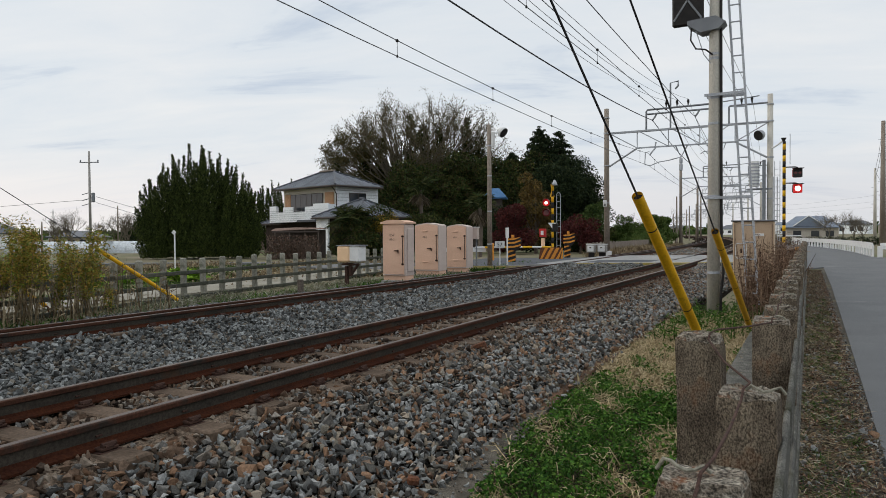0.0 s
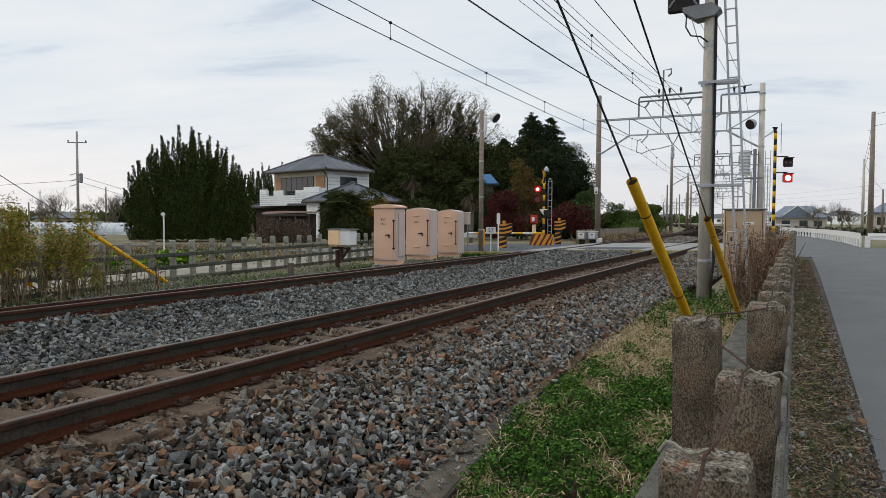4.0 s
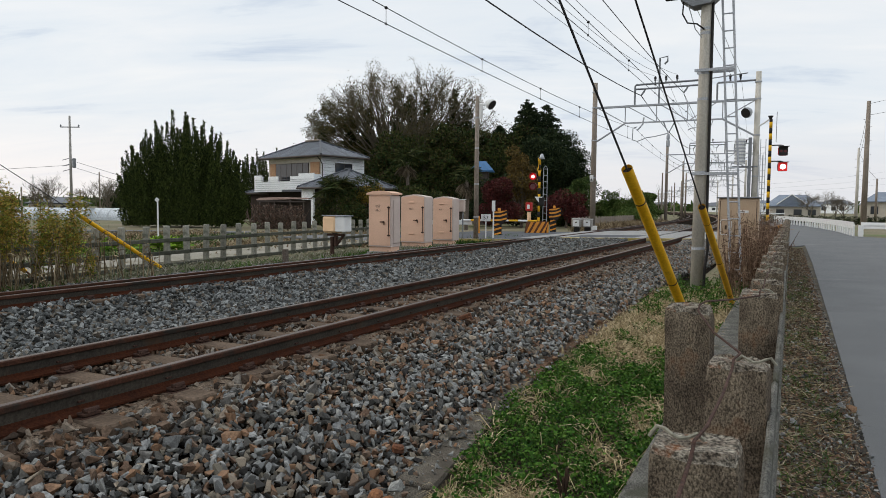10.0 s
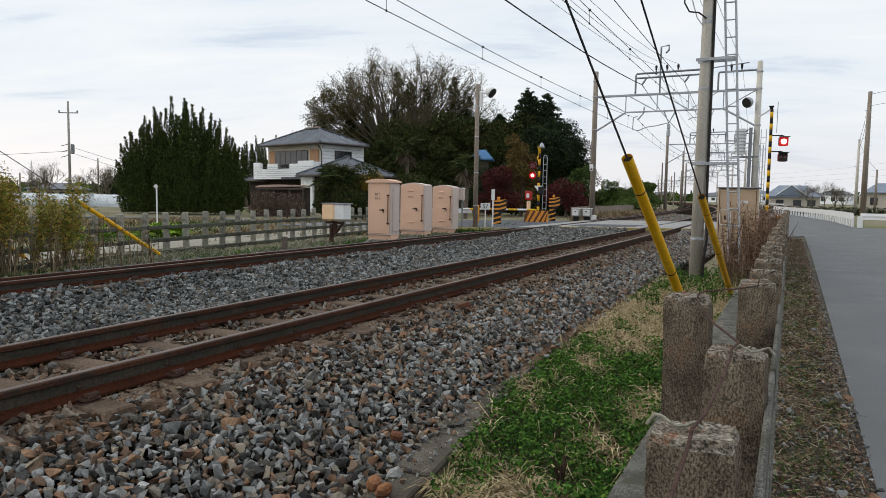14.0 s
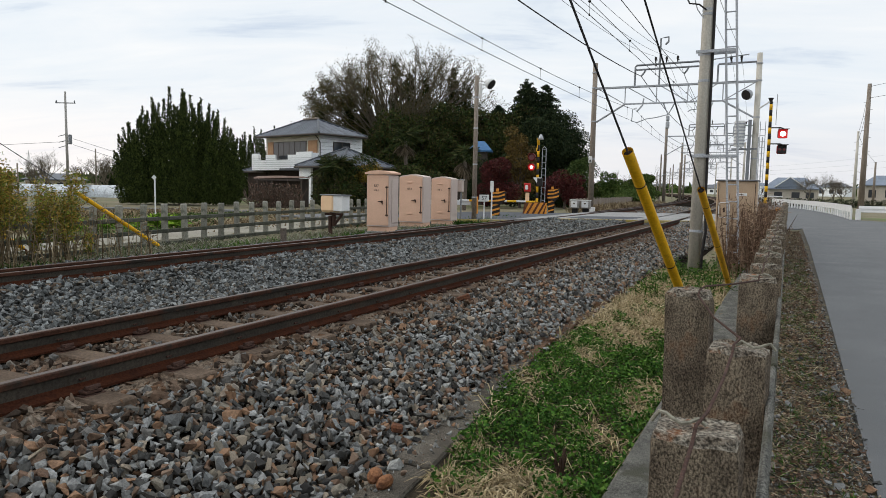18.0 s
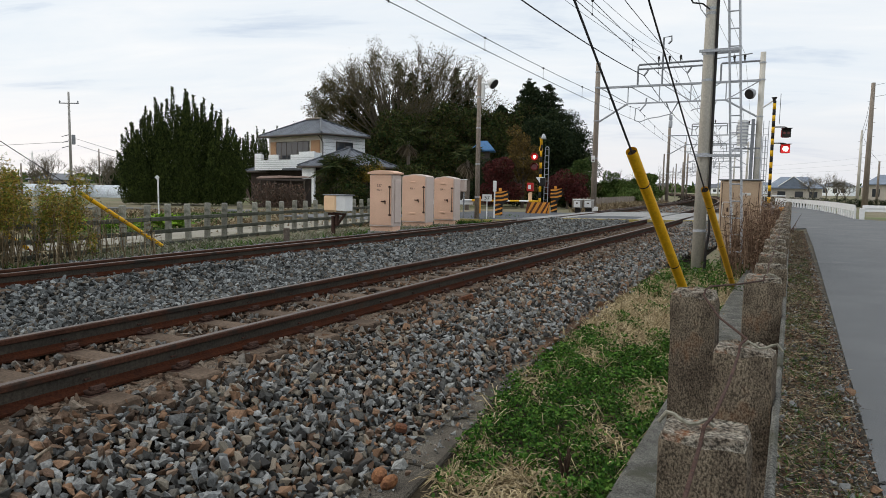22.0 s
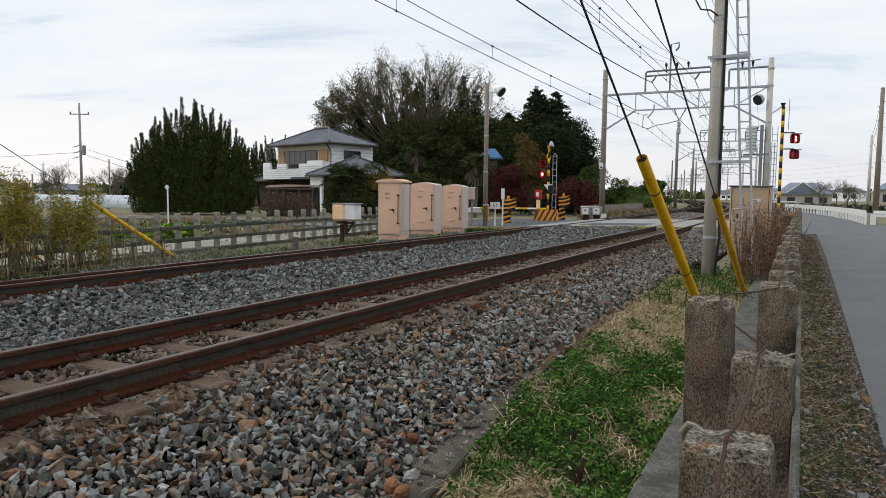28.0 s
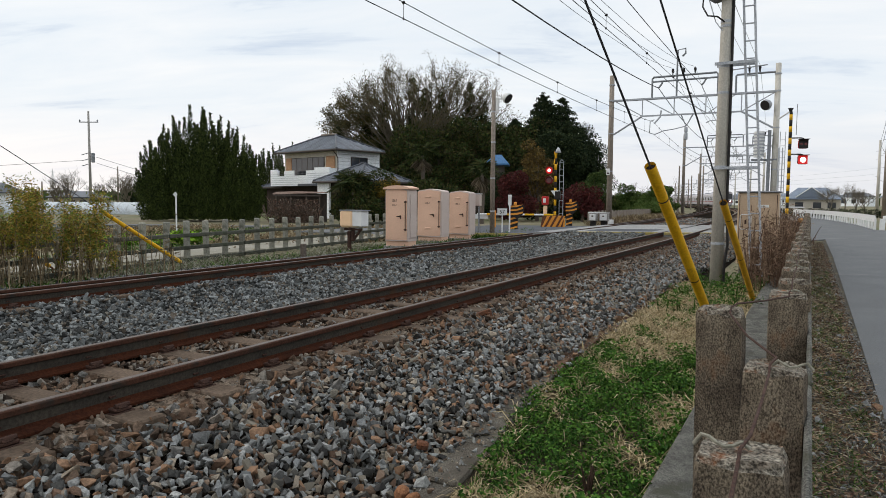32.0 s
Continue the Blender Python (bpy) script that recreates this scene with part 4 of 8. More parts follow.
jb = thing("junction_box", pose(-11.08, 15.1, 0.0, 0, 0, 0), "cream and white junction box on a rusty stand", "box")
part("box_body", MB().cbox(0.22, 0.0, 0.90, 0.32, 0.34, 0.42, 0.015), M_WHITE, jb, "pale grey box")
part("box_front", MB().cbox(-0.14, -0.02, 0.89, 0.44, 0.36, 0.46, 0.05), M_CREAM, jb, "cream cover")
part("box_lid", MB().cbox(0.03, 0, 1.125, 0.80, 0.40, 0.025, 0.008), M_STEEL_D, jb)
part("stand", MB().cbox(-0.15, 0, 0.25, 0.09, 0.09, 0.6, 0.01).cbox(-0.02, 0, 0.46, 0.09, 0.09, 0.36, 0.01, pose(0.0, 0, 0, 0, 0, 0)).cbox(-0.05, 0, 0.6, 0.5, 0.12, 0.06, 0.01).cbox(0, 0, 0, 0.06, 0.06, 0.42, 0.01, pose(0.12, 0, 0.46, 0, 40, 0)), M_CLIP, jb, "dark rusty bracket")
for z in (0.62, 0.98):
    part("latch", MB().cbox(0.0, -0.18, z + 0.02, 0.05, 0.03, 0.05, 0.006), M_CLIP, jb)

tb = thing("terminal_box", pose(-10.60, 22.1, 0.02), "small pale grey terminal box on a post", "box")
part("post", MB().cyl((0, 0, 0), (0, 0, 1.3), 0.03, n=8), M_STEEL_D, tb)
part("box", MB().cbox(0, -0.05, 1.42, 0.20, 0.16, 0.42, 0.02), M_CABSIDE, tb)
part("lid", MB().cbox(0, -0.06, 1.645, 0.24, 0.2, 0.025, 0.006), M_WHITE, tb)
rb = thing("instrument_box", pose(-0.97, 15.6, -0.1, 0, 0, 0) @ Matrix.Diagonal((0.95, 1, 1, 1)), "tan steel instrument box behind the signal pole", "box")
part("body", MB().cbox(0, 0, 0.98, 0.82, 0.55, 1.50, 0.02), M_TAN, rb)
part("lid", MB().cbox(0, 0, 1.745, 0.90, 0.63, 0.03, 0.012), M_STEEL_D, rb)
part("plinth", MB().cbox(0, 0, 0.12, 0.7, 0.5, 0.26, 0.015), M_SLAB, rb)
part("hatch", MB().cbox(-0.24, -0.285, 1.12, 0.19, 0.025, 0.28, 0.02), M_TAN, rb, "rounded hatch")
part("hatch_frame", MB().tube([(-0.24 + 0.11 * a, -0.292, 1.12 + 0.155 * b) for a, b in ((-1, -0.8), (-0.8, -1), (0.8, -1), (1, -0.8), (1, 0.8), (0.8, 1), (-0.8, 1), (-1, 0.8), (-1, -0.8))], 0.009, 6), M_WHITE, rb, "pale hatch frame")
part("door_seam", MB().box(-0.37, -0.276, 0.98, 0.012, 0.006, 1.4).box(0.37, -0.276, 0.98, 0.012, 0.006, 1.4), M_CLIP, rb)
part("keyhole_plate", MB().cbox(0.13, -0.285, 1.05, 0.05, 0.02, 0.11, 0.006), M_CLIP, rb)
part("nameplate_bar", MB().box(0.08, -0.288, 1.452, 0.12, 0.004, 0.014), M_INK, rb)
part("nameplate", MB().cbox(0.1, -0.28, 1.45, 0.22, 0.012, 0.055, 0.004), M_WHITE, rb, "white nameplate")
part("hatch_latch", MB().cbox(-0.24, -0.30, 1.12, 0.04, 0.02, 0.09, 0.006), M_CLIP, rb)

# ---- foliage tools ----
def leaf_mat(name, colours, rough=0.7):
    return pieces_mat(name, colours, rough, 30.0, 0.0, 0.03)


M_JUNIPER = leaf_mat("juniper_foliage", [(0.032, 0.046, 0.014), (0.055, 0.075, 0.02), (0.017, 0.027, 0.010), (0.08, 0.10, 0.026)])
M_EVERGREEN = leaf_mat("evergreen_leaves", [(0.035, 0.05, 0.016), (0.06, 0.072, 0.02), (0.018, 0.027, 0.012), (0.085, 0.082, 0.028), (0.05, 0.04, 0.02), (0.03, 0.055, 0.018)])
M_CEDAR = leaf_mat("cedar_foliage", [(0.024, 0.036, 0.017), (0.038, 0.05, 0.021), (0.013, 0.021, 0.011)])
M_MAPLE = leaf_mat("dark_red_leaves", [(0.085, 0.022, 0.022), (0.06, 0.018, 0.02), (0.11, 0.032, 0.026), (0.05, 0.024, 0.02)])
M_BRONZE = leaf_mat("bronze_leaves", [(0.10, 0.07, 0.028), (0.13, 0.085, 0.03), (0.07, 0.055, 0.026), (0.16, 0.11, 0.03)])
M_OLIVE = leaf_mat("olive_brown_leaves", [(0.10, 0.085, 0.035), (0.075, 0.075, 0.03), (0.13, 0.095, 0.04), (0.055, 0.06, 0.026)])
M_HEDGE = leaf_mat("fresh_hedge_leaves", [(0.075, 0.12, 0.03), (0.10, 0.155, 0.04), (0.045, 0.08, 0.022), (0.14, 0.17, 0.05)])
M_GOLD = leaf_mat("yellow_leaves", [(0.30, 0.20, 0.03), (0.22, 0.15, 0.03), (0.16, 0.13, 0.03)])
M_GREENLEAF = leaf_mat("bright_green_leaves", [(0.20, 0.34, 0.035), (0.14, 0.25, 0.03), (0.26, 0.40, 0.05), (0.10, 0.18, 0.025)])
M_BUSH = leaf_mat("hedge_leaves", [(0.05, 0.08, 0.025), (0.065, 0.10, 0.03), (0.035, 0.06, 0.02), (0.09, 0.12, 0.035)])
M_REED = leaf_mat("dry_reed", [(0.24, 0.185, 0.11), (0.17, 0.125, 0.075), (0.32, 0.26, 0.165), (0.11, 0.08, 0.05)])
M_BAMBOO = leaf_mat("bamboo_leaves", [(0.27, 0.27, 0.045), (0.36, 0.26, 0.05), (0.16, 0.21, 0.04), (0.38, 0.24, 0.055), (0.20, 0.13, 0.04), (0.10, 0.14, 0.028)])
M_BRUSH = leaf_mat("red_brown_brush", [(0.14, 0.09, 0.062), (0.21, 0.135, 0.09), (0.10, 0.06, 0.042), (0.27, 0.19, 0.13)])
M_GRASS = leaf_mat("green_grass", [(0.045, 0.105, 0.018), (0.065, 0.135, 0.024), (0.026, 0.066, 0.013), (0.10, 0.165, 0.036), (0.05, 0.09, 0.025)])
M_STRAW = leaf_mat("straw", [(0.42, 0.34, 0.20), (0.33, 0.26, 0.15), (0.50, 0.41, 0.26), (0.26, 0.20, 0.12)])
M_BARK = mat("grey_brown_bark", (0.105, 0.085, 0.07), (0.15, 0.125, 0.105), 0.95, 3, 30, 0.6)
M_TWIG = mat("brown_twig", (0.105, 0.09, 0.066), (0.15, 0.128, 0.095), 0.95, 3, 30, 0.2)


def unit(n):
    v = rng.normal(size=(n, 3))
    return v / np.linalg.norm(v, axis=1)[:, None]


def blades(base, way, wide, long_, bend=0.0):
    """Thin leaves as bent strips of two quads: base (n,3), way (n,3) unit."""
    n = len(base)
    side = np.cross(way, unit(n))
    side /= np.linalg.norm(side, axis=1)[:, None] + 1e-9
    w, l = (np.broadcast_to(np.asarray(a, float), (n,))[:, None] for a in (wide, long_))
    drop = np.array([0, 0, -1.0]) * bend * l
    mid, tip = base + way * l * 0.55 + drop * 0.3, base + way * l + drop
    v = np.stack([base - side * w / 2, base + side * w / 2, mid + side * w / 2, mid - side * w / 2, tip + side * w * 0.12, tip - side * w * 0.12], 1)
    f = np.array([(0, 1, 2, 3), (3, 2, 4, 5)])[None] + (np.arange(n) * 6)[:, None, None]
    return v.reshape(-1, 3), f.reshape(-1, 4)


def in_blobs(blobs, n, shell=0.55):
    b = np.array(blobs, float)
    vol = (b[:, 3] * b[:, 4] * b[:, 5]) ** 0.67
    k = rng.choice(len(b), n, p=vol / vol.sum())
    r = rng.uniform(shell ** 3, 1.08, n) ** (1 / 3)
    d = unit(n)
    return b[k, :3] + d * r[:, None] * b[k, 3:6], d


def crown(blobs, n, size, material, name="crown", up=0.3, shell=0.5):
    p, d = in_blobs(blobs, n, shell)
    way = d * 0.7 + unit(n) * 0.9 + np.array([0, 0, up])
    way /= np.linalg.norm(way, axis=1)[:, None]
    s = size * rng.uniform(0.6, 1.5, n)
    v, f = blades(p - way * s[:, None] / 2, way, s * rng.uniform(0.28, 0.55, n), s, 0.15)
    return soup(name, v, f, material)


def scatter_blobs(x, y, z, rx, ry, rz, n, r0, r1, seed):
    """Smaller blobs spread over a big ellipsoid, for an uneven outline with gaps."""
    r = np.random.default_rng(seed)
    out = []
    for _ in range(n):
        d = r.normal(size=3)
        d /= np.linalg.norm(d)
        k = r.uniform(0.35, 1.0)
        q = r.uniform(r0, r1)
        out.append((x + d[0] * rx * k, y + d[1] * ry * k, z + d[2] * rz * k, q * r.uniform(0.9, 1.3), q * r.uniform(0.9, 1.3), q * r.uniform(0.7, 1.1)))
    return out


def branch_tree(mb, p, d, length, radius, depth, r, spread=0.55, up=0.25, kids=(2, 4), sides=5):
    """Recursive limbs."""
    pts, q, w = [p], p.copy(), d.copy()
    steps = 3
    for i in range(steps):
        w = (w + Vector((r.uniform(-1, 1), r.uniform(-1, 1), r.uniform(-0.6, 1))) * 0.16 + Vector((0, 0, up * 0.12))).normalized()
        q = q + w * length / steps
        pts.append(q.copy())
    rads = [radius * (1 - 0.42 * i / steps) for i in range(steps + 1)]
    mb.tube(pts, rads, max(3, sides), caps=False)
    if depth <= 0:
        return
    for k in range(r.randint(*kids)):
        t = r.uniform(0.45, 1.0)
        i = min(int(t * steps), steps - 1)
        a = pts[i].lerp(pts[i + 1], t * steps - i)
        side = Vector((r.uniform(-1, 1), r.uniform(-1, 1), r.uniform(-0.5, 0.9)))
        nd = (w * (1 - spread) + side.normalized() * spread + Vector((0, 0, up * 0.4))).normalized()
        branch_tree(mb, a, nd, length * r.uniform(0.6, 0.82), radius * 0.55, depth - 1, r, spread, up, kids, sides - 1)


def bare_tree(x, y, h, seed, label, depth=5, name="bare_tree", group="", radius=None, kids=(2, 4), z=0.0):
    t = thing(name, pose(x, y, z), label, "tree", group)
    r = random.Random(seed)
    mb = MB()
    branch_tree(mb, Vector((0, 0, 0)), Vector((0, 0, 1)), h * 0.34, radius or h * 0.025, depth, r, 0.55, 0.3, kids)
    part("trunk", mb, M_TWIG, t, "grey-brown trunk and bare limbs")
    return t


def leafy(name, x, y, trunk_h, trunk_r, blobs, n, size, material, label, z=0.0, up=0.3, shell=0.5):
    """blobs are given round the tree's foot."""
    t = thing(name, pose(x, y, z), label, "tree")
    mb = MB()
    n, size = int(n * 3.0), size * 0.55
    r = random.Random(int(abs(x * 10 + y)))
    mb.tube([(0, 0, -0.1), (0.05, 0, trunk_h * 0.5), (0.1, 0.05, trunk_h)], [trunk_r * 1.3, trunk_r, trunk_r * 0.5], 8)
    for b in blobs[:14]:
        mb.tube([(0.05, 0, trunk_h * r.uniform(0.3, 0.8)), (b[0] * 0.6, b[1] * 0.6, b[2] * 0.85), (b[0], b[1], b[2])], [trunk_r * 0.45, trunk_r * 0.25, trunk_r * 0.08], 5, caps=False)
    part("trunk", mb, M_BARK, t, "grey-brown trunk and limbs")
    part("crown", crown(blobs, n, size, material, "crown", up, shell), None, t)
    return t


# ---- far side: fence, marker post, lamp pole ----
ff = thing("concrete_fence", pose(-12.05, 8.0, -0.05), "low grey concrete post-and-rail fence behind the track", "fence")
FD = Vector((-0.147, 1.0, 0)).normalized()
FYAW = math.degrees(math.atan2(0.147, 1.0))
M_FFENCE = mat("grey_fence_concrete", (0.19, 0.19, 0.16), (0.30, 0.29, 0.245), 0.93, 3, 50, 0.3, spot=((0.10, 0.105, 0.08), 3, 0.5), rnd=0.25)
M_FRAIL = mat("mossy_fence_rail", (0.055, 0.058, 0.046), (0.10, 0.10, 0.082), 0.95, 3, 50, 0.3, spot=((0.05, 0.055, 0.04), 3, 0.52), rnd=0.2)
fp = MB().cbox(0, 0, 0.47, 0.12, 0.12, 0.98, 0.02).data("post", M_FFENCE)
fr = MB().cbox(0, 0, 0, 0.06, 1.27, 0.085, 0.012).data("fence_rail", M_FRAIL)
for i in range(-6, 24):
    p = FD * (0.66 * i + 0.62)
    part("post", fp, None, ff, m=pose(p.x, p.y, 0.012 * math.sin(i * 3), 1.5 * math.sin(i * 2.1), 1.2 * math.sin(i * 1.3), FYAW))
for i in range(-3, 12):
    p = FD * (1.32 * i + 0.62 + 0.66)
    for z in (0.08, 0.36, 0.64):
        part("fence_rail", fr, None, ff, m=pose(p.x + 0.085, p.y, z, 0, 0, FYAW))

wp = thing("marker_post", pose(-26.85, 22.3, -0.34), "slim white marker post with diamond plate", "post")
part("post", MB().cyl((0, 0, 0), (0, 0, 1.91), 0.035, n=10), M_WHITE, wp)
part("plate", MB().cbox(0, 0, 0, 0.17, 0.02, 0.17, 0.004, pose(0, -0.04, 1.95, 0, 45, 32)), M_WHITE, wp)

lp = thing("lamp_pole", pose(-10.25, 22.5, 0.02), "brown-grey concrete pole with a crossing floodlight", "lamp pole")
part("shaft", MB().tube([(0, 0, 0), (0, 0, 5.4)], [0.092, 0.07], 16), M_POLE_D, lp, smooth=True)
for z in (1.0, 2.2, 3.5, 4.6):
    part("band", MB().cyl((0, 0, z), (0, 0, z + 0.05), 0.096 - 0.004 * z, n=16), M_STEEL, lp)
part("arm", MB().cyl((0, 0, 5.05), (0.36, 0.12, 5.1), 0.025, n=8).cbox(0.16, -0.02, 4.85, 0.12, 0.1, 0.55, 0.02), M_WHITE, lp, "white bracket and gear box")
part("lamp_head", MB().lathe([(0.05, -0.1), (0.12, -0.06), (0.19, 0.05), (0.20, 0.11), (0.19, 0.15)], 16, Matrix.Translation((0.40, 0.15, 5.16)) @ Vector((0.80, -0.12, -0.6)).to_track_quat("Z", "Y").to_matrix().to_4x4()), M_WHITE, lp, "white floodlight", smooth=True)
part("lamp_glass", MB().cyl((0, 0, 0.152), (0, 0, 0.165), 0.19, n=16), M_BLACK, lp, "dark glass", m=Matrix.Translation((0.40, 0.15, 5.16)) @ Vector((0.80, -0.12, -0.6)).to_track_quat("Z", "Y").to_matrix().to_4x4())

# ---- crossing furniture ----
def striped_guard(x, y, h, w, yaw, label):
    """A banded post that carries a broader, tilted, banded shield."""
    t = thing("striped_guard_post", pose(x, y, 0.1, 0, 0, yaw), label, "guard post", "striped guards")
    part("post", MB().cbox(-w * 0.18, 0, h * 0.45, w * 0.5, 0.12, h * 0.9, 0.03), M_BLACK, t, "black post")
    for k in range(3):
        z = h * (0.1 + 0.17 * k)
        part("post_band", MB().prism([(-w * 0.43, z), (w * 0.07, z + 0.10), (w * 0.07, z + 0.18), (-w * 0.43, z + 0.08)], 0.02, pose(0, -0.085, 0)), M_ORANGE, t, "orange band")
    part("shield", MB().prism([(-w * 0.5, h * 0.62), (w * 0.1, h * 0.50), (w * 0.42, h * 0.66), (w * 0.5, h * 0.94), (w * 0.36, h), (-w * 0.42, h * 0.93)], 0.05, pose(0, -0.13, 0)), M_BLACK, t, "black shield")
    for k, (a, b) in enumerate(((0.64, 0.66), (0.78, 0.82), (0.91, 0.96))):
        q = [(-w * 0.48, h * (a - 0.02)), (0, h * (a - 0.01)), (w * 0.42, h * (b + 0.03)), (w * 0.42, h * (b + 0.09)), (0, h * (a + 0.055)), (-w * 0.48, h * (a + 0.035))]
        part("orange_band", MB().prism([(u, min(v, h)) for u, v in q], 0.012, pose(0, -0.145, 0)), M_ORANGE, t, "orange curved band")
    part("cap", MB().cbox(-w * 0.1, -0.04, h * 1.02, 0.12, 0.1, 0.14, 0.02), M_ORANGE, t, "orange cap")
    part("base", MB().cbox(-w * 0.1, 0, 0.03, w * 0.8, 0.3, 0.08, 0.015), M_BLACK, t)
    return t


striped_guard(-10.72, 26.0, 1.18, 0.64, 15, "black and orange striped guard post at the crossing")
striped_guard(-10.58, 32.9, 1.32, 0.62, 15, "black and orange striped guard post at the crossing")
bd = thing("striped_board", pose(-10.38, 29.5, 0.1, 0, 0, 27), "orange and brown striped warning board", "barrier")
for k in range(5):
    x0 = -0.62 + 0.26 * k
    q = [(max(-0.55, min(0.55, x0 + dx)), zz) for dx, zz in ((0, 0.02), (0.15, 0.02), (0.5, 0.66), (0.35, 0.66))]
    part("stripe", MB().prism(q, 0.02, pose(0, -0.05, 0)), M_ORANGE, bd, "orange stripe")
part("panel", MB().prism([(-0.58, 0), (0.58, 0), (0.46, 0.68), (-0.46, 0.68)], 0.05, pose(0, -0.028, 0)), M_RUST, bd, "dark brown panel")
ex = thing("emergency_box", pose(-11.15, 30.6, 0.2), "pale post with emergency phone box", "box")
part("post", MB().cbox(0, 0, 0.5, 0.16, 0.14, 1.0, 0.02), M_CREAM, ex)
part("box", MB().cbox(0, -0.02, 1.25, 0.3, 0.2, 0.4, 0.02), M_RED, ex, "red call box")
part("panel", MB().cbox(0, -0.13, 1.25, 0.14, 0.02, 0.2, 0.01), M_WHITE, ex)

gate = thing("crossing_gate", pose(-13.2, 26.9, 0.1, 0, 0, 26), "lowered striped crossing gate arm", "barrier")
part("machine", MB().cbox(0.9, 0, 0.5, 0.26, 0.3, 0.8, 0.03), M_ORANGE, gate, "orange gate motor")
for k in range(8):
    part("arm_band", MB().cyl((0.2 + 0.42 * k, 0, 0.72), (0.62 + 0.42 * k, 0, 0.72), 0.04, n=8), M_YELLOW if k % 2 else M_WHITE, gate)
part("rail", MB().cbox(-0.6, 0.1, 0.62, 2.6, 0.05, 0.2, 0.01), M_WHITE, gate, "white side rail")

sg = thing("number_sign", pose(-10.05, 22.95, 0.1, 0, 0, 20), "small white 57 sign on a white post", "sign")
part("post", MB().cyl((0, 0, 0), (0, 0, 0.8), 0.02, n=8), M_WHITE, sg)
part("plate", MB().cbox(0, -0.03, 0.92, 0.36, 0.015, 0.24, 0.004), M_WHITE, sg)
cu = bpy.data.curves.new("lettering", "FONT")
cu.body, cu.size, cu.extrude, cu.align_x = "57", 0.2, 0.001, "CENTER"
tx = new("lettering", cu)
me57 = bpy.data.meshes.new_from_object(tx)
bpy.data.objects.remove(tx)
me57.materials.append(M_BLACK)
part("lettering", me57, None, sg, m=pose(0, -0.0395, 0.85, 90, 0, 0))
ps = thing("marker_post", pose(-9.92, 23.35, 0.05), "white post with pale plate", "post")
part("post", MB().cyl((0, 0, 0), (0, 0, 1.2), 0.03, n=8), M_WHITE, ps)
part("plate", MB().cbox(0, 0, 1.40, 0.13, 0.03, 0.40, 0.006), M_WHITE, ps)


def lamp_unit(t, x, z, side, r=0.17, square=False):
    """A warning lamp: case, hood and lens. The lens drum turns: one face lit, the other dark."""
    if square:
        part("lamp_case", MB().cbox(x, 0.06, z, r * 2.3, 0.16, r * 2.3, 0.05), M_REDDARK, t, "dark red square lamp case")
        part("lamp_hood", MB().cbox(x, -0.12, z + r * 1.18, r * 2.5, 0.3, 0.02, 0.006), M_BLACK, t, "black hood")
        drum = new("lens_drum")
        drum.parent, drum.empty_display_size = t, 0.1
        drum.matrix_basis = pose(x, -0.045, z)
        part("lit_lens", MB().cbox(0, -0.008, 0, r * 2.2, 0.014, r * 2.2, 0.006), M_LAMP_ON, drum, "glowing red lens plate")
        part("lamp_core", MB().cyl((0, -0.016, 0), (0, -0.022, 0), r * 0.70, n=18), M_LAMP_CORE, drum, "white-hot lamp centre")
        part("dark_lens", MB().cbox(0, 0.008, 0, r * 2.2, 0.014, r * 2.2, 0.006), M_BLACK, drum, "black lens plate")
        for k in (-1, 1):
            part("lens_disc", MB().cyl((k * r * 0.5, 0.015, 0), (k * r * 0.5, 0.021, 0), r * 0.36, n=12), M_LENS, drum, "dark red lens")
        return drum
    case = part("lamp_case", MB().lathe([(r * 0.6, -0.16), (r * 1.05, -0.1), (r * 1.1, 0.02)], 18, pose(x, 0, z, 90, 0, 0)), M_REDDARK, t, "dark red lamp case", smooth=True)
    hood = MB()
    n = 14
    vs = []
    for k in range(n + 1):
        a = math.pi * (k / n) * 1.0
        for rr in (r * 1.12, r * 1.17):
            vs += [(x + rr * math.cos(a), -0.02, z + rr * math.sin(a)), (x + rr * math.cos(a), -0.02 - 0.22 * (0.35 + 0.65 * math.sin(a)), z + rr * math.sin(a))]
    fs = [(4 * k + i, 4 * k + j, 4 * k + 4 + j, 4 * k + 4 + i) for k in range(n) for i, j in ((0, 1), (1, 3), (3, 2), (2, 0))]
    part("lamp_hood", hood.add(vs, fs), M_REDDARK, t)
    drum = new("lens_drum")
    drum.parent, drum.empty_display_size = t, 0.1
    drum.matrix_basis = pose(x, -0.045, z)
    part("lit_lens", MB().lathe([(r * 0.98, 0.0), (r * 0.98, 0.006), (r * 0.8, 0.02)], 18, pose(0, 0, 0, 90, 0, 0)), M_LAMP_ON, drum, "glowing red lens")
    part("lamp_core", MB().cyl((0, -0.022, 0), (0, -0.026, 0), r * 0.46, n=16), M_LAMP_CORE, drum, "white-hot lamp centre")
    part("dark_lens", MB().lathe([(r * 0.98, -0.001), (r * 0.98, -0.006), (r * 0.8, -0.02)][::-1], 18, pose(0, 0, 0, 90, 0, 0)), M_LENS, drum, "dark red unlit lens")
    return drum


def striped_mast(t, h, r, step=0.28):
    k, z = 0, 0.0
    while z < h:
        part("mast_band", MB().cyl((0, 0, z), (0, 0, min(z + step, h)), r, n=14), M_BLACK if k % 2 else M_YELLOW, t, "", True)
        z += step
        k += 1


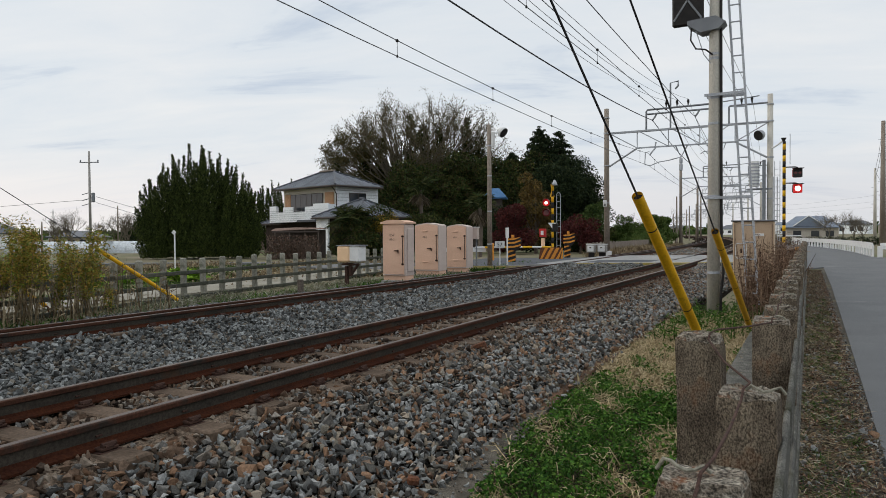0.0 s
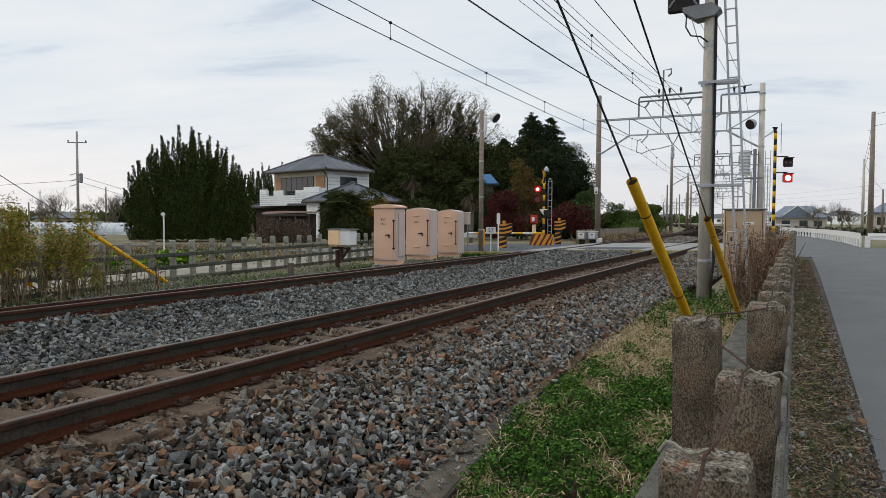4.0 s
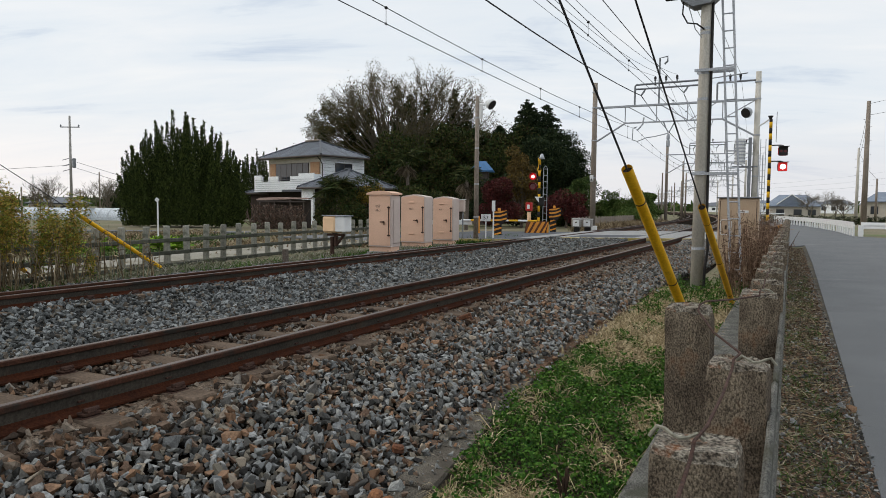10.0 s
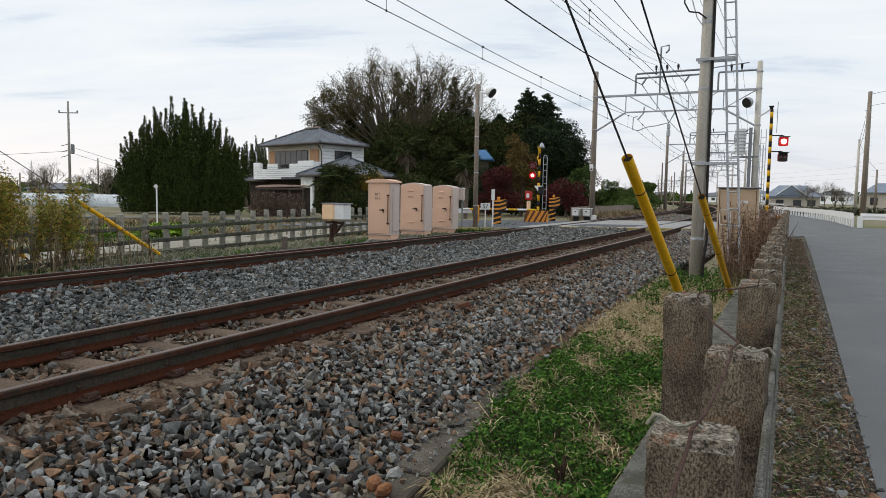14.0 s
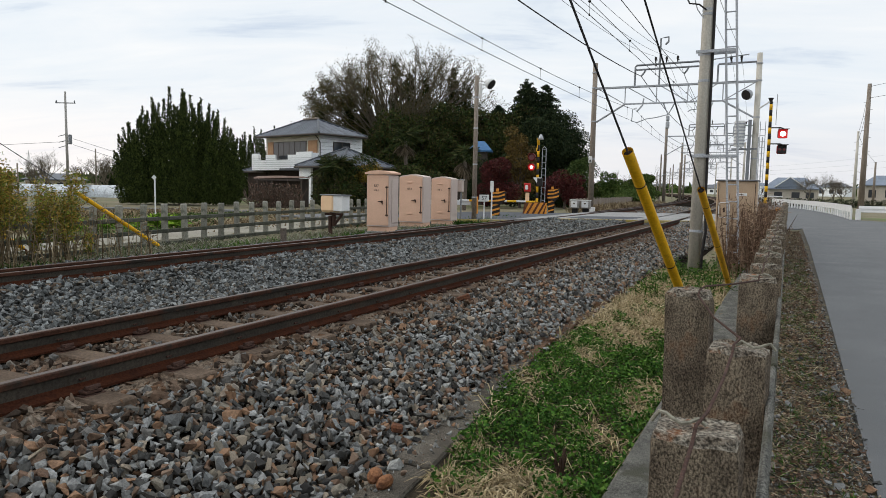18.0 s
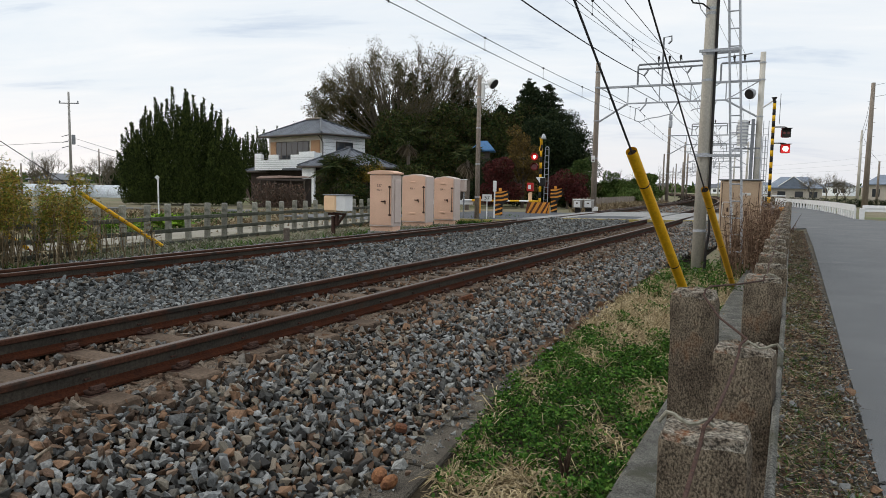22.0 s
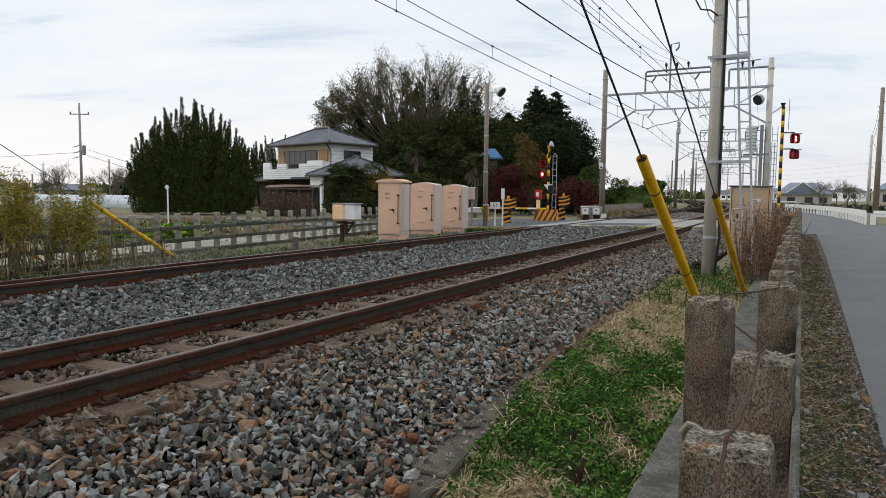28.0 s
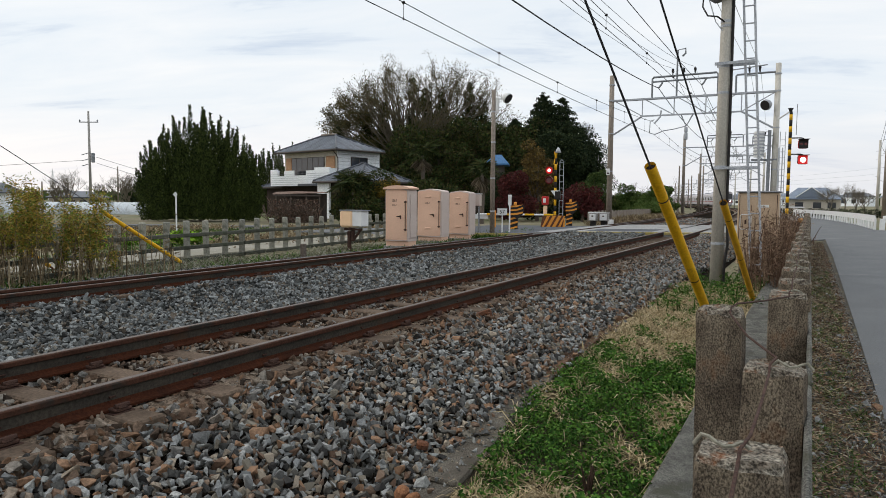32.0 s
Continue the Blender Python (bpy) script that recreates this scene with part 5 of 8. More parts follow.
sl = thing("crossing_signal", pose(-10.72, 30.75, 0.1, 0, 0, 10), "yellow and black crossing signal with red lamps and bell", "crossing signal", "crossing signals")
striped_mast(sl, 3.75, 0.06)
part("bell", MB().lathe([(0.15, 0), (0.11, 0.1), (0.06, 0.22), (0.02, 0.25)], 14, pose(0.1, 0, 3.62)), M_STEEL, sl, "grey bell", smooth=True)
part("lamp_arm", MB().cyl((0, 0, 2.34), (-0.28, 0, 2.34), 0.025, n=8).cyl((0, 0, 2.78), (-0.28, 0, 2.78), 0.025, n=8), M_BLACK, sl)
L_LO, L_UP = lamp_unit(sl, -0.30, 2.32, -1, 0.165), lamp_unit(sl, -0.30, 2.79, -1, 0.165)
part("warning_plate", MB().prism([(-0.2, 1.83), (0.0, 1.55), (0.18, 1.83)], 0.02, pose(0, -0.1, 0)), M_WHITE, sl, "white triangular plate")
part("box", MB().cbox(0.12, 0, 1.6, 0.26, 0.24, 0.4, 0.03), M_BLACK, sl)
lad = [(0.18, 0.0), (0.36, 0.0)]
for x, _ in lad:
    part("ladder_stile", MB().tube([(x, 0.1, 0.2), (x, 0.1, 3.2), (0.27, 0.08, 3.3)], 0.018, 6), M_STEEL, sl)
for k in range(10):
    part("rung", MB().cyl((0.18, 0.1, 0.45 + 0.3 * k), (0.36, 0.1, 0.45 + 0.3 * k), 0.012, n=6), M_STEEL, sl)
part("cross_arm", MB().cbox(0, -0.05, 0, 0.7, 0.02, 0.10, 0.01, pose(-0.05, 0, 3.36, 0, 0, 76) @ pose(0, 0, 0, 0, 58, 0)).cbox(0, -0.05, 0, 0.7, 0.02, 0.10, 0.01, pose(-0.07, 0, 3.36, 0, 0, 76) @ pose(0, 0, 0, 0, -58, 0)), M_YELLOW, sl, "yellow and black crossed arms")

sr = thing("crossing_signal", pose(-0.86, 31.2, 0.0, 0, 0, 12), "yellow and black crossing signal with two red lamps on arms", "crossing signal", "crossing signals")
striped_mast(sr, 5.15, 0.062, 0.24)
for z in (4.08, 3.42):
    part("lamp_arm", MB().tube([(0, 0, z), (0.42, 0, z), (0.5, 0, z - 0.02), (0.5, 0, z - 0.16)], 0.025, 8), M_BLACK, sr)
R_UP, R_LO = lamp_unit(sr, 0.5, 3.83, 1, 0.158, True), lamp_unit(sr, 0.5, 3.19, 1, 0.158, True)
part("speaker", MB().lathe([(0.05, 0), (0.07, 0.06), (0.11, 0.14)], 12, pose(-0.02, 0, 5.15, 0, 0, 0)), M_BLACK, sr)
part("tip_arm", MB().tube([(0, 0, 5.2), (-0.2, 0.1, 5.05), (-0.42, 0.2, 4.9)], 0.035, 6), M_WHITE, sr)
part("aerial", MB().cyl((0.22, 0, 4.2), (0.22, 0, 5.45), 0.012, n=6), M_STEEL_D, sr)
part("stop_bar", MB().cbox(0.2, 0, 1.25, 0.9, 0.04, 0.05, 0.01), M_WHITE, sr)
part("gate_motor", MB().cbox(0.42, -0.05, 0.35, 0.3, 0.3, 0.7, 0.03), M_BLACK, sr)
part("motor_lamp", MB().cbox(0.52, -0.2, 0.72, 0.3, 0.16, 0.16, 0.03), M_ORANGE, sr)
part("side_pipe", MB().cyl((-0.25, 0.05, 0), (-0.25, 0.05, 3.7), 0.02, n=6).cyl((-0.4, 0.05, 0), (-0.4, 0.05, 3.7), 0.02, n=6), M_STEEL, sr)

for x, y, w in ((-10.15, 35.3, 0.5), (-9.62, 35.5, 0.55)):
    b = thing("trackside_box", pose(x, y, 0.05), "small pale grey trackside box on a leg", "box", "trackside boxes")
    part("box", MB().cbox(0, 0, 0.55, w * 0.86, 0.35, 0.42, 0.02), M_CONC, b)
    part("box_lid", MB().cbox(0, 0, 0.775, w * 0.95, 0.4, 0.035, 0.01), M_WHITE, b)
    part("door", MB().cbox(0, -0.19, 0.55, w * 0.66, 0.03, 0.32, 0.01), M_WHITE, b)
    part("door_mark", MB().box(0, -0.208, 0.6, w * 0.2, 0.006, 0.07), M_INK, b)
    part("leg", MB().cbox(0, 0, 0.17, w * 0.6, 0.1, 0.36, 0.01), M_BLACK, b)
part("whitebase", MB().cbox(0, 0, 0.2, 0.26, 0.26, 0.48, 0.02), M_WHITE, m=pose(-9.58, 36.7, 0.0)).name = "kilometre_stone"
tagged(bpy.data.objects["kilometre_stone"], "white painted concrete marker stone", "marker")

# ---- catenary ----
def catenary_gantry(s, tall=8.45):
    h = heading(s)
    base = on_line(s, -5.9)
    t = thing("catenary_gantry", Matrix.Translation(base) @ Matrix.Rotation(h, 4, "Z"), "steel lattice beam on two concrete poles over the tracks", "gantry", "catenary gantries")
    xl, xr = -3.85, 4.5
    for x, mt in ((xl, M_POLE_D), (xr, M_POLE)):
        part("pole", MB().tube([(x, 0, -0.2), (x, 0, tall)], [0.165, 0.13], 16), mt, t, "concrete pole", smooth=True)
        for z in (3.1, 5.2, 7.05, 7.9):
            part("band", MB().cyl((x, 0, z), (x, 0, z + 0.06), 0.165, n=16), M_STEEL, t)
    part("upper_chord", MB().box(0, -0.1, 7.05, 8.4, 0.06, 0.09, pose(0.3, 0, 0)).box(0, 0.1, 7.05, 8.4, 0.06, 0.09, pose(0.3, 0, 0)), M_STEEL, t, "grey steel beam")
    part("lower_chord", MB().box(0.35, 0, 6.13, 5.0, 0.06, 0.08), M_STEEL, t)
    for a, b in ((-2.15, -3.7), (2.85, 4.45)):
        part("knee_brace", MB().tube([(a, 0, 6.13), (b, 0, 5.18)], 0.05, 6), M_STEEL, t)
        part("end_brace", MB().tube([(a, 0, 6.13), (b, 0, 7.05)], 0.028, 5), M_STEEL, t)
    webs = (-2.15, -0.48, 1.12, 2.85)
    for x in webs:
        part("web_post", MB().tube([(x, 0, 6.13), (x, 0, 7.05)], 0.03, 5), M_STEEL, t)
    for a, b, up in ((-2.05, -0.48, 0), (-0.3, 1.2, 0), (1.2, 2.6, 1)):
        part("web_diagonal", MB().tube([(a, 0, 6.13 if up else 7.05), (b, 0, 7.05 if up else 6.13)], 0.026, 5), M_STEEL, t)
    part("top_frame", MB().tube([(-1.66, 0, 7.05), (-1.66, 0, 8.1), (-1.6, 0, 8.19), (1.6, 0, 8.22), (1.68, 0, 8.1), (1.68, 0, 7.05)], 0.055, 6).tube([(-1.66, 0, 7.95), (1.68, 0, 7.97)], 0.05, 5), M_STEEL_D, t, "dark steel wire frame")
    part("top_frame", MB().tube([(2.55, 0, 7.05), (2.55, 0, 7.95), (2.6, 0, 8.01), (4.5, 0, 8.03)], 0.05, 6).tube([(1.7, 0, 8.22), (4.0, -0.1, 8.4)], 0.03, 5), M_STEEL_D, t, "dark steel wire frame")
    for x, z in ((-0.6, 8.22), (-0.04, 8.22), (0.53, 8.22), (3.16, 8.04), (3.65, 8.04)):
        part("insulator", MB().lathe([(0.03, z), (0.03, z + 0.12), (0.06, z + 0.14), (0.04, z + 0.2), (0.07, z + 0.22), (0.06, z + 0.33), (0.03, z + 0.36)], 8, pose(x, 0, 0)), M_BLACK, t, "dark insulator")
    part("drop_bracket", MB().tube([(-0.12, 0, 6.13), (0.16, 0, 5.48), (0.5, 0, 6.13)], 0.04, 5), M_STEEL_D, t)
    part("drop_insulator", MB().lathe([(0.05, 4.75), (0.1, 4.8), (0.1, 5.1), (0.05, 5.15), (0.1, 5.2), (0.08, 5.44)], 8, pose(0.16, 0, 0)), M_STEEL, t, "grey insulator string")
    part("registration_arm", MB().tube([(0.16, 0, 5.5), (-0.5, 0.05, 5.36), (-1.0, 0.05, 5.3), (-1.46, 0.05, 5.12), (-1.75, 0.05, 5.2), (-1.72, 0.05, 5.85), (-1.5, 0, 5.9)], 0.028, 5), M_STEEL, t)
    part("hanger", MB().tube([(-1.15, 0, 6.4), (-1.2, 0, 6.05), (-1.5, 0, 5.7)], 0.045, 5), M_STEEL, t)
    part("registration_arm", MB().tube([(2.4, 0, 6.13), (2.3, 0, 5.8), (1.3, 0.05, 5.72), (1.15, 0.05, 5.62)], 0.028, 5), M_STEEL, t)
    for a in (-1.1, 1.1):
        part("feeder_hanger", MB().tube([(a, 0, 7.96), (a - 0.1, 0, 7.77), (a - 0.23, 0, 7.61)], 0.05, 5), M_STEEL_D, t)
    return t


g0 = catenary_gantry(38.3)
part("mast_hook", MB().tube([(-0.38, 0, 7.1), (-0.38, 0, 9.55), (0.02, 0, 9.6), (0.02, 0, 9.35), (-0.14, 0, 9.2)], 0.05, 6), M_STEEL_D, g0, "grey steel hook mast")
part("plate", MB().cbox(-3.9, -0.22, 3.1, 0.2, 0.03, 0.36, 0.01), M_WHITE, g0, "white number plate")
part("plate_mark", MB().prism([(-3.98, 2.97), (-3.82, 2.97), (-3.9, 3.1)], 0.01, pose(0, -0.247, 0)), M_BLACK, g0, "dark triangle mark")
def aim(x, y, z, d):
    return Matrix.Translation((x, y, z)) @ Vector(d).to_track_quat("Z", "Y").to_matrix().to_4x4()


part("floodlight", MB().lathe([(0.08, -0.22), (0.2, -0.12), (0.28, 0.05), (0.26, 0.16)], 16, aim(4.05, -0.3, 6.38, (-0.55, -0.75, -0.35))), M_STEEL, g0, "grey floodlight", smooth=True)
part("floodlight_glass", MB().cyl((0, 0, 0.162), (0, 0, 0.18), 0.255, n=16), M_BLACK, g0, "dark glass", m=aim(4.05, -0.3, 6.38, (-0.55, -0.75, -0.35)))
part("transformer", MB().cyl((3.75, -0.1, 3.75), (3.75, -0.1, 5.05), 0.24, n=16), M_WHITE, g0, "pale grey transformer can")
for k in range(7):
    part("fin", MB().cyl((3.75, -0.1, 3.85 + 0.17 * k), (3.75, -0.1, 3.92 + 0.17 * k), 0.27, n=16), M_STEEL, g0)
part("transformer_bracket", MB().box(4.0, 0, 3.62, 1.2, 0.3, 0.08).box(4.22, -0.1, 3.2, 0.16, 0.2, 3.8), M_STEEL_D, g0)
for sx in (-0.14, 0.1):
    part("ladder_stile", MB().cyl((4.85 + sx, -0.1, 0.5), (4.85 + sx, -0.1, 5.0), 0.018, n=6), M_STEEL, g0)
for k in range(14):
    part("rung", MB().cyl((4.71, -0.1, 0.7 + 0.3 * k), (4.95, -0.1, 0.7 + 0.3 * k), 0.012, n=6), M_STEEL, g0)
for s in (-5.0, 74, 105, 140, 178, 220, 265, 315):
    catenary_gantry(s)
for s, o in ((100, -12.3), (137, -11.8)):
    b = on_line(s, o)
    up = thing("line_pole", Matrix.Translation(b), "slim grey line pole beside the railway", "pole", "line poles")
    part("shaft", MB().tube([(0, 0, -0.1), (0, 0, 6.5)], [0.13, 0.09], 10), M_POLE_D, up)

# contact wires, messengers and hangers
SPANS = [-5.0, 38.3, 74, 105, 140, 178, 220, 265, 315]


def wire_z(s, z0, z, sag):
    """Height along the line: from z0 at the first gantry to z at the second, then level, sagging in each span."""
    k = max(i for i in range(len(SPANS) - 1) if SPANS[i] <= s + 1e-6)
    u = (s - SPANS[k]) / (SPANS[k + 1] - SPANS[k])
    return (z0 + (z - z0) * u if k == 0 else z) - sag * 4 * u * (1 - u)


def run_wire(name, o, z0, z, sag, r, material, label):
    pts = []
    for k in range(len(SPANS) - 1):
        a, b = SPANS[k], SPANS[k + 1]
        n = 14 if k < 2 else 6
        pts += [on_line(a + (b - a) * i / n, o, wire_z(a + (b - a) * i / n, z0, z, sag)) for i in range(n)]
    w = thing(name, pose(0, 0, 0), label, "overhead wire", "overhead wires")
    part("strand", MB().tube(pts, r, 5), material, w)
    return w


for o, con, mes in ((-7.45, (5.65, 5.14, 0.37), (6.27, 5.80, 0.70)), (-4.6, (5.65, 5.85, 0.09), (6.60, 6.38, 0.51))):
    w = run_wire("contact_wire", o, *con, 0.010, M_WIRE_G, "grey contact wire over the track")
    m = run_wire("messenger_wire", o, *mes, 0.010, M_WIRE_G, "grey messenger wire with droppers over the contact wire")
    for k in range(2):
        a, b = SPANS[k], SPANS[k + 1]
        for i in range(9):
            s = a + (b - a) * (i + 0.5) / 9
            zt, zb = wire_z(s, *mes), wire_z(s, *con)
            part("dropper", MB().tube([on_line(s, o, zt), on_line(s, o, zb - 0.02)], 0.006, 4), M_WIRE_G, m)
            part("dropper_clamp", MB().lathe([(0.02, zt - 0.03), (0.042, zt), (0.02, zt + 0.03)], 6, Matrix.Translation(on_line(s, o, 0))), M_BLACK, m)
            part("dropper_clamp", MB().lathe([(0.012, zb - 0.03), (0.024, zb), (0.012, zb + 0.03)], 6, Matrix.Translation(on_line(s, o, 0))), M_BLACK, m)
for o, z0, z, sag, r in ((-7.23, 7.5, 7.6, 0.78, 0.022), (-5.03, 8.7, 7.62, 0.70, 0.014), (-6.5, 8.5, 8.6, 1.46, 0.008), (-5.95, 8.5, 8.6, 1.48, 0.008), (-5.37, 8.5, 8.6, 1.55, 0.008),
                         (-2.74, 8.2, 8.42, 0.91, 0.008), (-2.25, 8.3, 8.42, 1.03, 0.008)):
    run_wire("feeder_wire", o, z0, z, sag, r, M_WIRE if r > 0.011 else M_WIRE_G, "dark feeder wire strung between gantries")

# ---- right-hand distance: guardrail, poles, house, trees ----
def guardrail(pts, label, gap=3.3):
    g = thing("guardrail", pose(0, 0, 0), label, "guardrail", "guardrails")
    for a, b in zip(pts, pts[1:]):
        a, b = Vector((*a, 0)), Vector((*b, 0))
        d = (b - a).normalized()
        n = max(1, round((b - a).length / gap))
        yaw = math.degrees(math.atan2(d.y, d.x))
        L = (b - a).length
        c = (a + b) / 2
        part("beam", MB().prism([(-0.03, 0.42), (0.04, 0.44), (0.02, 0.53), (0.04, 0.64), (0.0, 0.78), (-0.04, 0.78)], L, Matrix.Translation(a) @ pose(0, 0, 0, 0, 0, yaw - 90)), M_WHITE, g, "white beam")
        for k in range(n + 1):
            p = a + d * (L * k / n)
            part("post", MB().cbox(0, 0, 0.3, 0.26, 0.10, 0.62, 0.02), M_WHITE, g, "white post", m=pose(p.x, p.y, 0, 0, 0, yaw))
    return g


guardrail([(3.12, 43.4), (2.81, 52.6), (2.1, 61.2), (1.23, 68.4), (0.1, 74.8), (-1.6, 84)], "white guardrail with close-set posts along the lane", 1.25)
guardrail([(3.42, 42.9), (9.5, 42.4), (22, 44.5)], "white steel guardrail at the road corner")

for x, y, h, r, mt, lab in ((5.8, 70.9, 11.2, 0.26, M_POLE_D, "tall dark utility pole beside the lane"), (6.9, 94, 8.9, 0.2, M_POLE, "pale concrete utility pole"), (10.1, 107, 5.8, 0.18, M_POLE_D, "distant dark utility pole"),
                            (-86.4, 57.8, 13.2, 0.20, M_CONC, "tall utility pole with crossarm over the fields"), (-61.3, 36.3, 2.9, 0.1, M_POLE_D, "short post in the field"), (-92, 66, 6.2, 0.14, M_POLE_D, "slim pole in the field")):
    u = thing("utility_pole", pose(x, y, -0.05), lab, "utility pole", "utility poles")
    part("shaft", MB().tube([(0, 0, 0), (0, 0, h)], [r, r * 0.62], 12), mt, u, smooth=True)
    if h > 8:
        for k in range(12):
            z = h * 0.25 + k * h * 0.055
            part("step_bolt", MB().cyl((-0.35 if k % 2 else 0.35, 0, z), (0, 0, z), 0.015, n=5), M_STEEL_D, u)
    if x < -80 and h > 8:
        part("crossarm", MB().box(0, 0, h - 1.5, 2.6, 0.14, 0.12, pose(0, 0, 0, 0, 0, 28)), M_STEEL_D, u)
        for k in (-1, 1):
            part("insulator", MB().lathe([(0.06, h - 1.45), (0.11, h - 1.3), (0.05, h - 1.15)], 8, pose(k * 1.2 * 0.88, k * 1.2 * 0.47, 0)), M_STEEL_D, u)
        part("transformer", MB().cbox(0.45, 0.2, h - 6.3, 0.4, 0.4, 1.3, 0.08), M_STEEL_D, u)
        for z in (h - 5.6, h - 6.4, h - 7.1):
            part("bracket", MB().cyl((-1.1, -0.4, z - 0.3), (0.1, 0, z), 0.05, n=6), M_STEEL_D, u)
        for k, zz in ((0, h - 6.2), (1, h - 7.0)):
            part("service_wire", MB().tube([(0.9, 0.3, zz), (14, 6, zz - 4.2), (30, 13, zz - 5.2 - k)], 0.03, 4), M_WIRE_G, u)
        part("left_wire", MB().tube([(-0.5, 0, h - 6.6), (-20, -12, h - 8.3), (-60, -36, h - 7.5)], 0.03, 4), M_WIRE_G, u)

# thin wires on the lane's poles, and a power line over the far fields
for a, b, sag in (((5.8, 70.9, 10.9), (6.9, 94, 8.6), 0.5), ((5.8, 70.9, 9.6), (6.9, 94, 7.6), 0.5), ((5.8, 70.9, 10.9), (19, 52, 12.6), 0.6), ((5.8, 70.9, 9.9), (19, 52, 11.2), 0.6), ((6.9, 94, 8.4), (10.1, 107, 5.6), 0.4)):
    lw = thing("lane_wire", pose(0, 0, 0), "thin dark wire strung from the lane's utility poles", "wire", "lane wires")
    mid = [(a[k] + b[k]) / 2 - (sag if k == 2 else 0) for k in range(3)]
    part("strand", MB().tube([a, mid, b], 0.018, 4), M_WIRE_G, lw)
for pts in [[(-29.7, 290.53, 10.27), (-0.52, 294.43, 12.24), (16.21, 291.91, 13.83), (42.26, 294.38, 17.49)], [(-29.59, 290.39, 8.46), (-0.42, 294.3, 10.5), (16.33, 291.75, 11.74), (42.4, 294.2, 15.08)], [(-29.5, 290.28, 6.88), (-0.33, 294.19, 8.98), (16.45, 291.6, 9.75), (42.54, 294.02, 12.66)]]:
    lw = thing("power_line", pose(0, 0, 0), "faint high-voltage conductor over the distant fields", "wire", "power lines")
    part("strand", MB().tube(pts, 0.03, 4), M_STEEL, lw)
# transmission lines far off
for x, y, h in ((-430, 262, 20), (210, 900, 42)):
    tw = thing("transmission_tower", pose(x, y, 0), "faint steel lattice transmission tower on the horizon", "tower", "towers")
    mb = MB()
    for sx, sy in ((-1, -1), (1, -1), (1, 1), (-1, 1)):
        mb.tube([(sx * h * 0.1, sy * h * 0.1, 0), (sx * h * 0.03, sy * h * 0.03, h * 0.65), (0, 0, h)], h * 0.006, 4)
    for z in (0.6, 0.74, 0.88):
        mb.tube([(-h * 0.16, 0, h * z), (0, 0, h * (z + 0.03)), (h * 0.16, 0, h * z)], h * 0.006, 4)
    for k in range(6):
        a = h * (0.1 - 0.011 * k)
        mb.tube([(-a, -a, h * 0.1 * k), (a, -a, h * 0.1 * (k + 1))], h * 0.004, 4).tube([(a, -a, h * 0.1 * k), (-a, -a, h * 0.1 * (k + 1))], h * 0.004, 4)
    part("lattice", mb, M_WHITE, tw)

# ---- houses ----
# Paler than the tiles: the roof ribs' highlights are put into this colour.
M_TILERIB = mat("highlit_tile_rib", (0.13, 0.145, 0.17), (0.19, 0.205, 0.235), 0.35, 2, 30, 0.2, rnd=0.25, spec=0.5)
M_TILE = mat("slate_grey_roof_tile", (0.03, 0.036, 0.046), (0.055, 0.062, 0.077), 0.4, 2, 30, 0.2, rnd=0.1, spec=0.5)
M_SIDING = mat("white_siding", (0.80, 0.83, 0.85), (0.84, 0.86, 0.87), 0.6, 1.5, 30, 0.1)
M_PLASTER = mat("beige_plaster", (0.60, 0.56, 0.47), (0.54, 0.50, 0.42), 0.9, 1.5, 40, 0.2)
M_SHUTTER = mat("tan_shutter", (0.42, 0.25, 0.14), (0.36, 0.21, 0.12), 0.7, 3, 30, 0.15)
M_FRAME = mat("dark_bronze_frame", (0.06, 0.05, 0.045), (0.08, 0.065, 0.055), 0.5, 4, 50, 0.05)
# Near-black brown holds the shade under the balcony; wing and lean-to share it.
M_SHADEWALL = mat("shade_dark_wall", (0.045, 0.033, 0.026), (0.03, 0.022, 0.018), 0.85, 2, 30, 0.3, stretch=(6, 6, 0.6))
M_BLUE = mat("blue_sheet_roof", (0.05, 0.13, 0.26), (0.07, 0.16, 0.30), 0.6, 2, 30, 0.1)


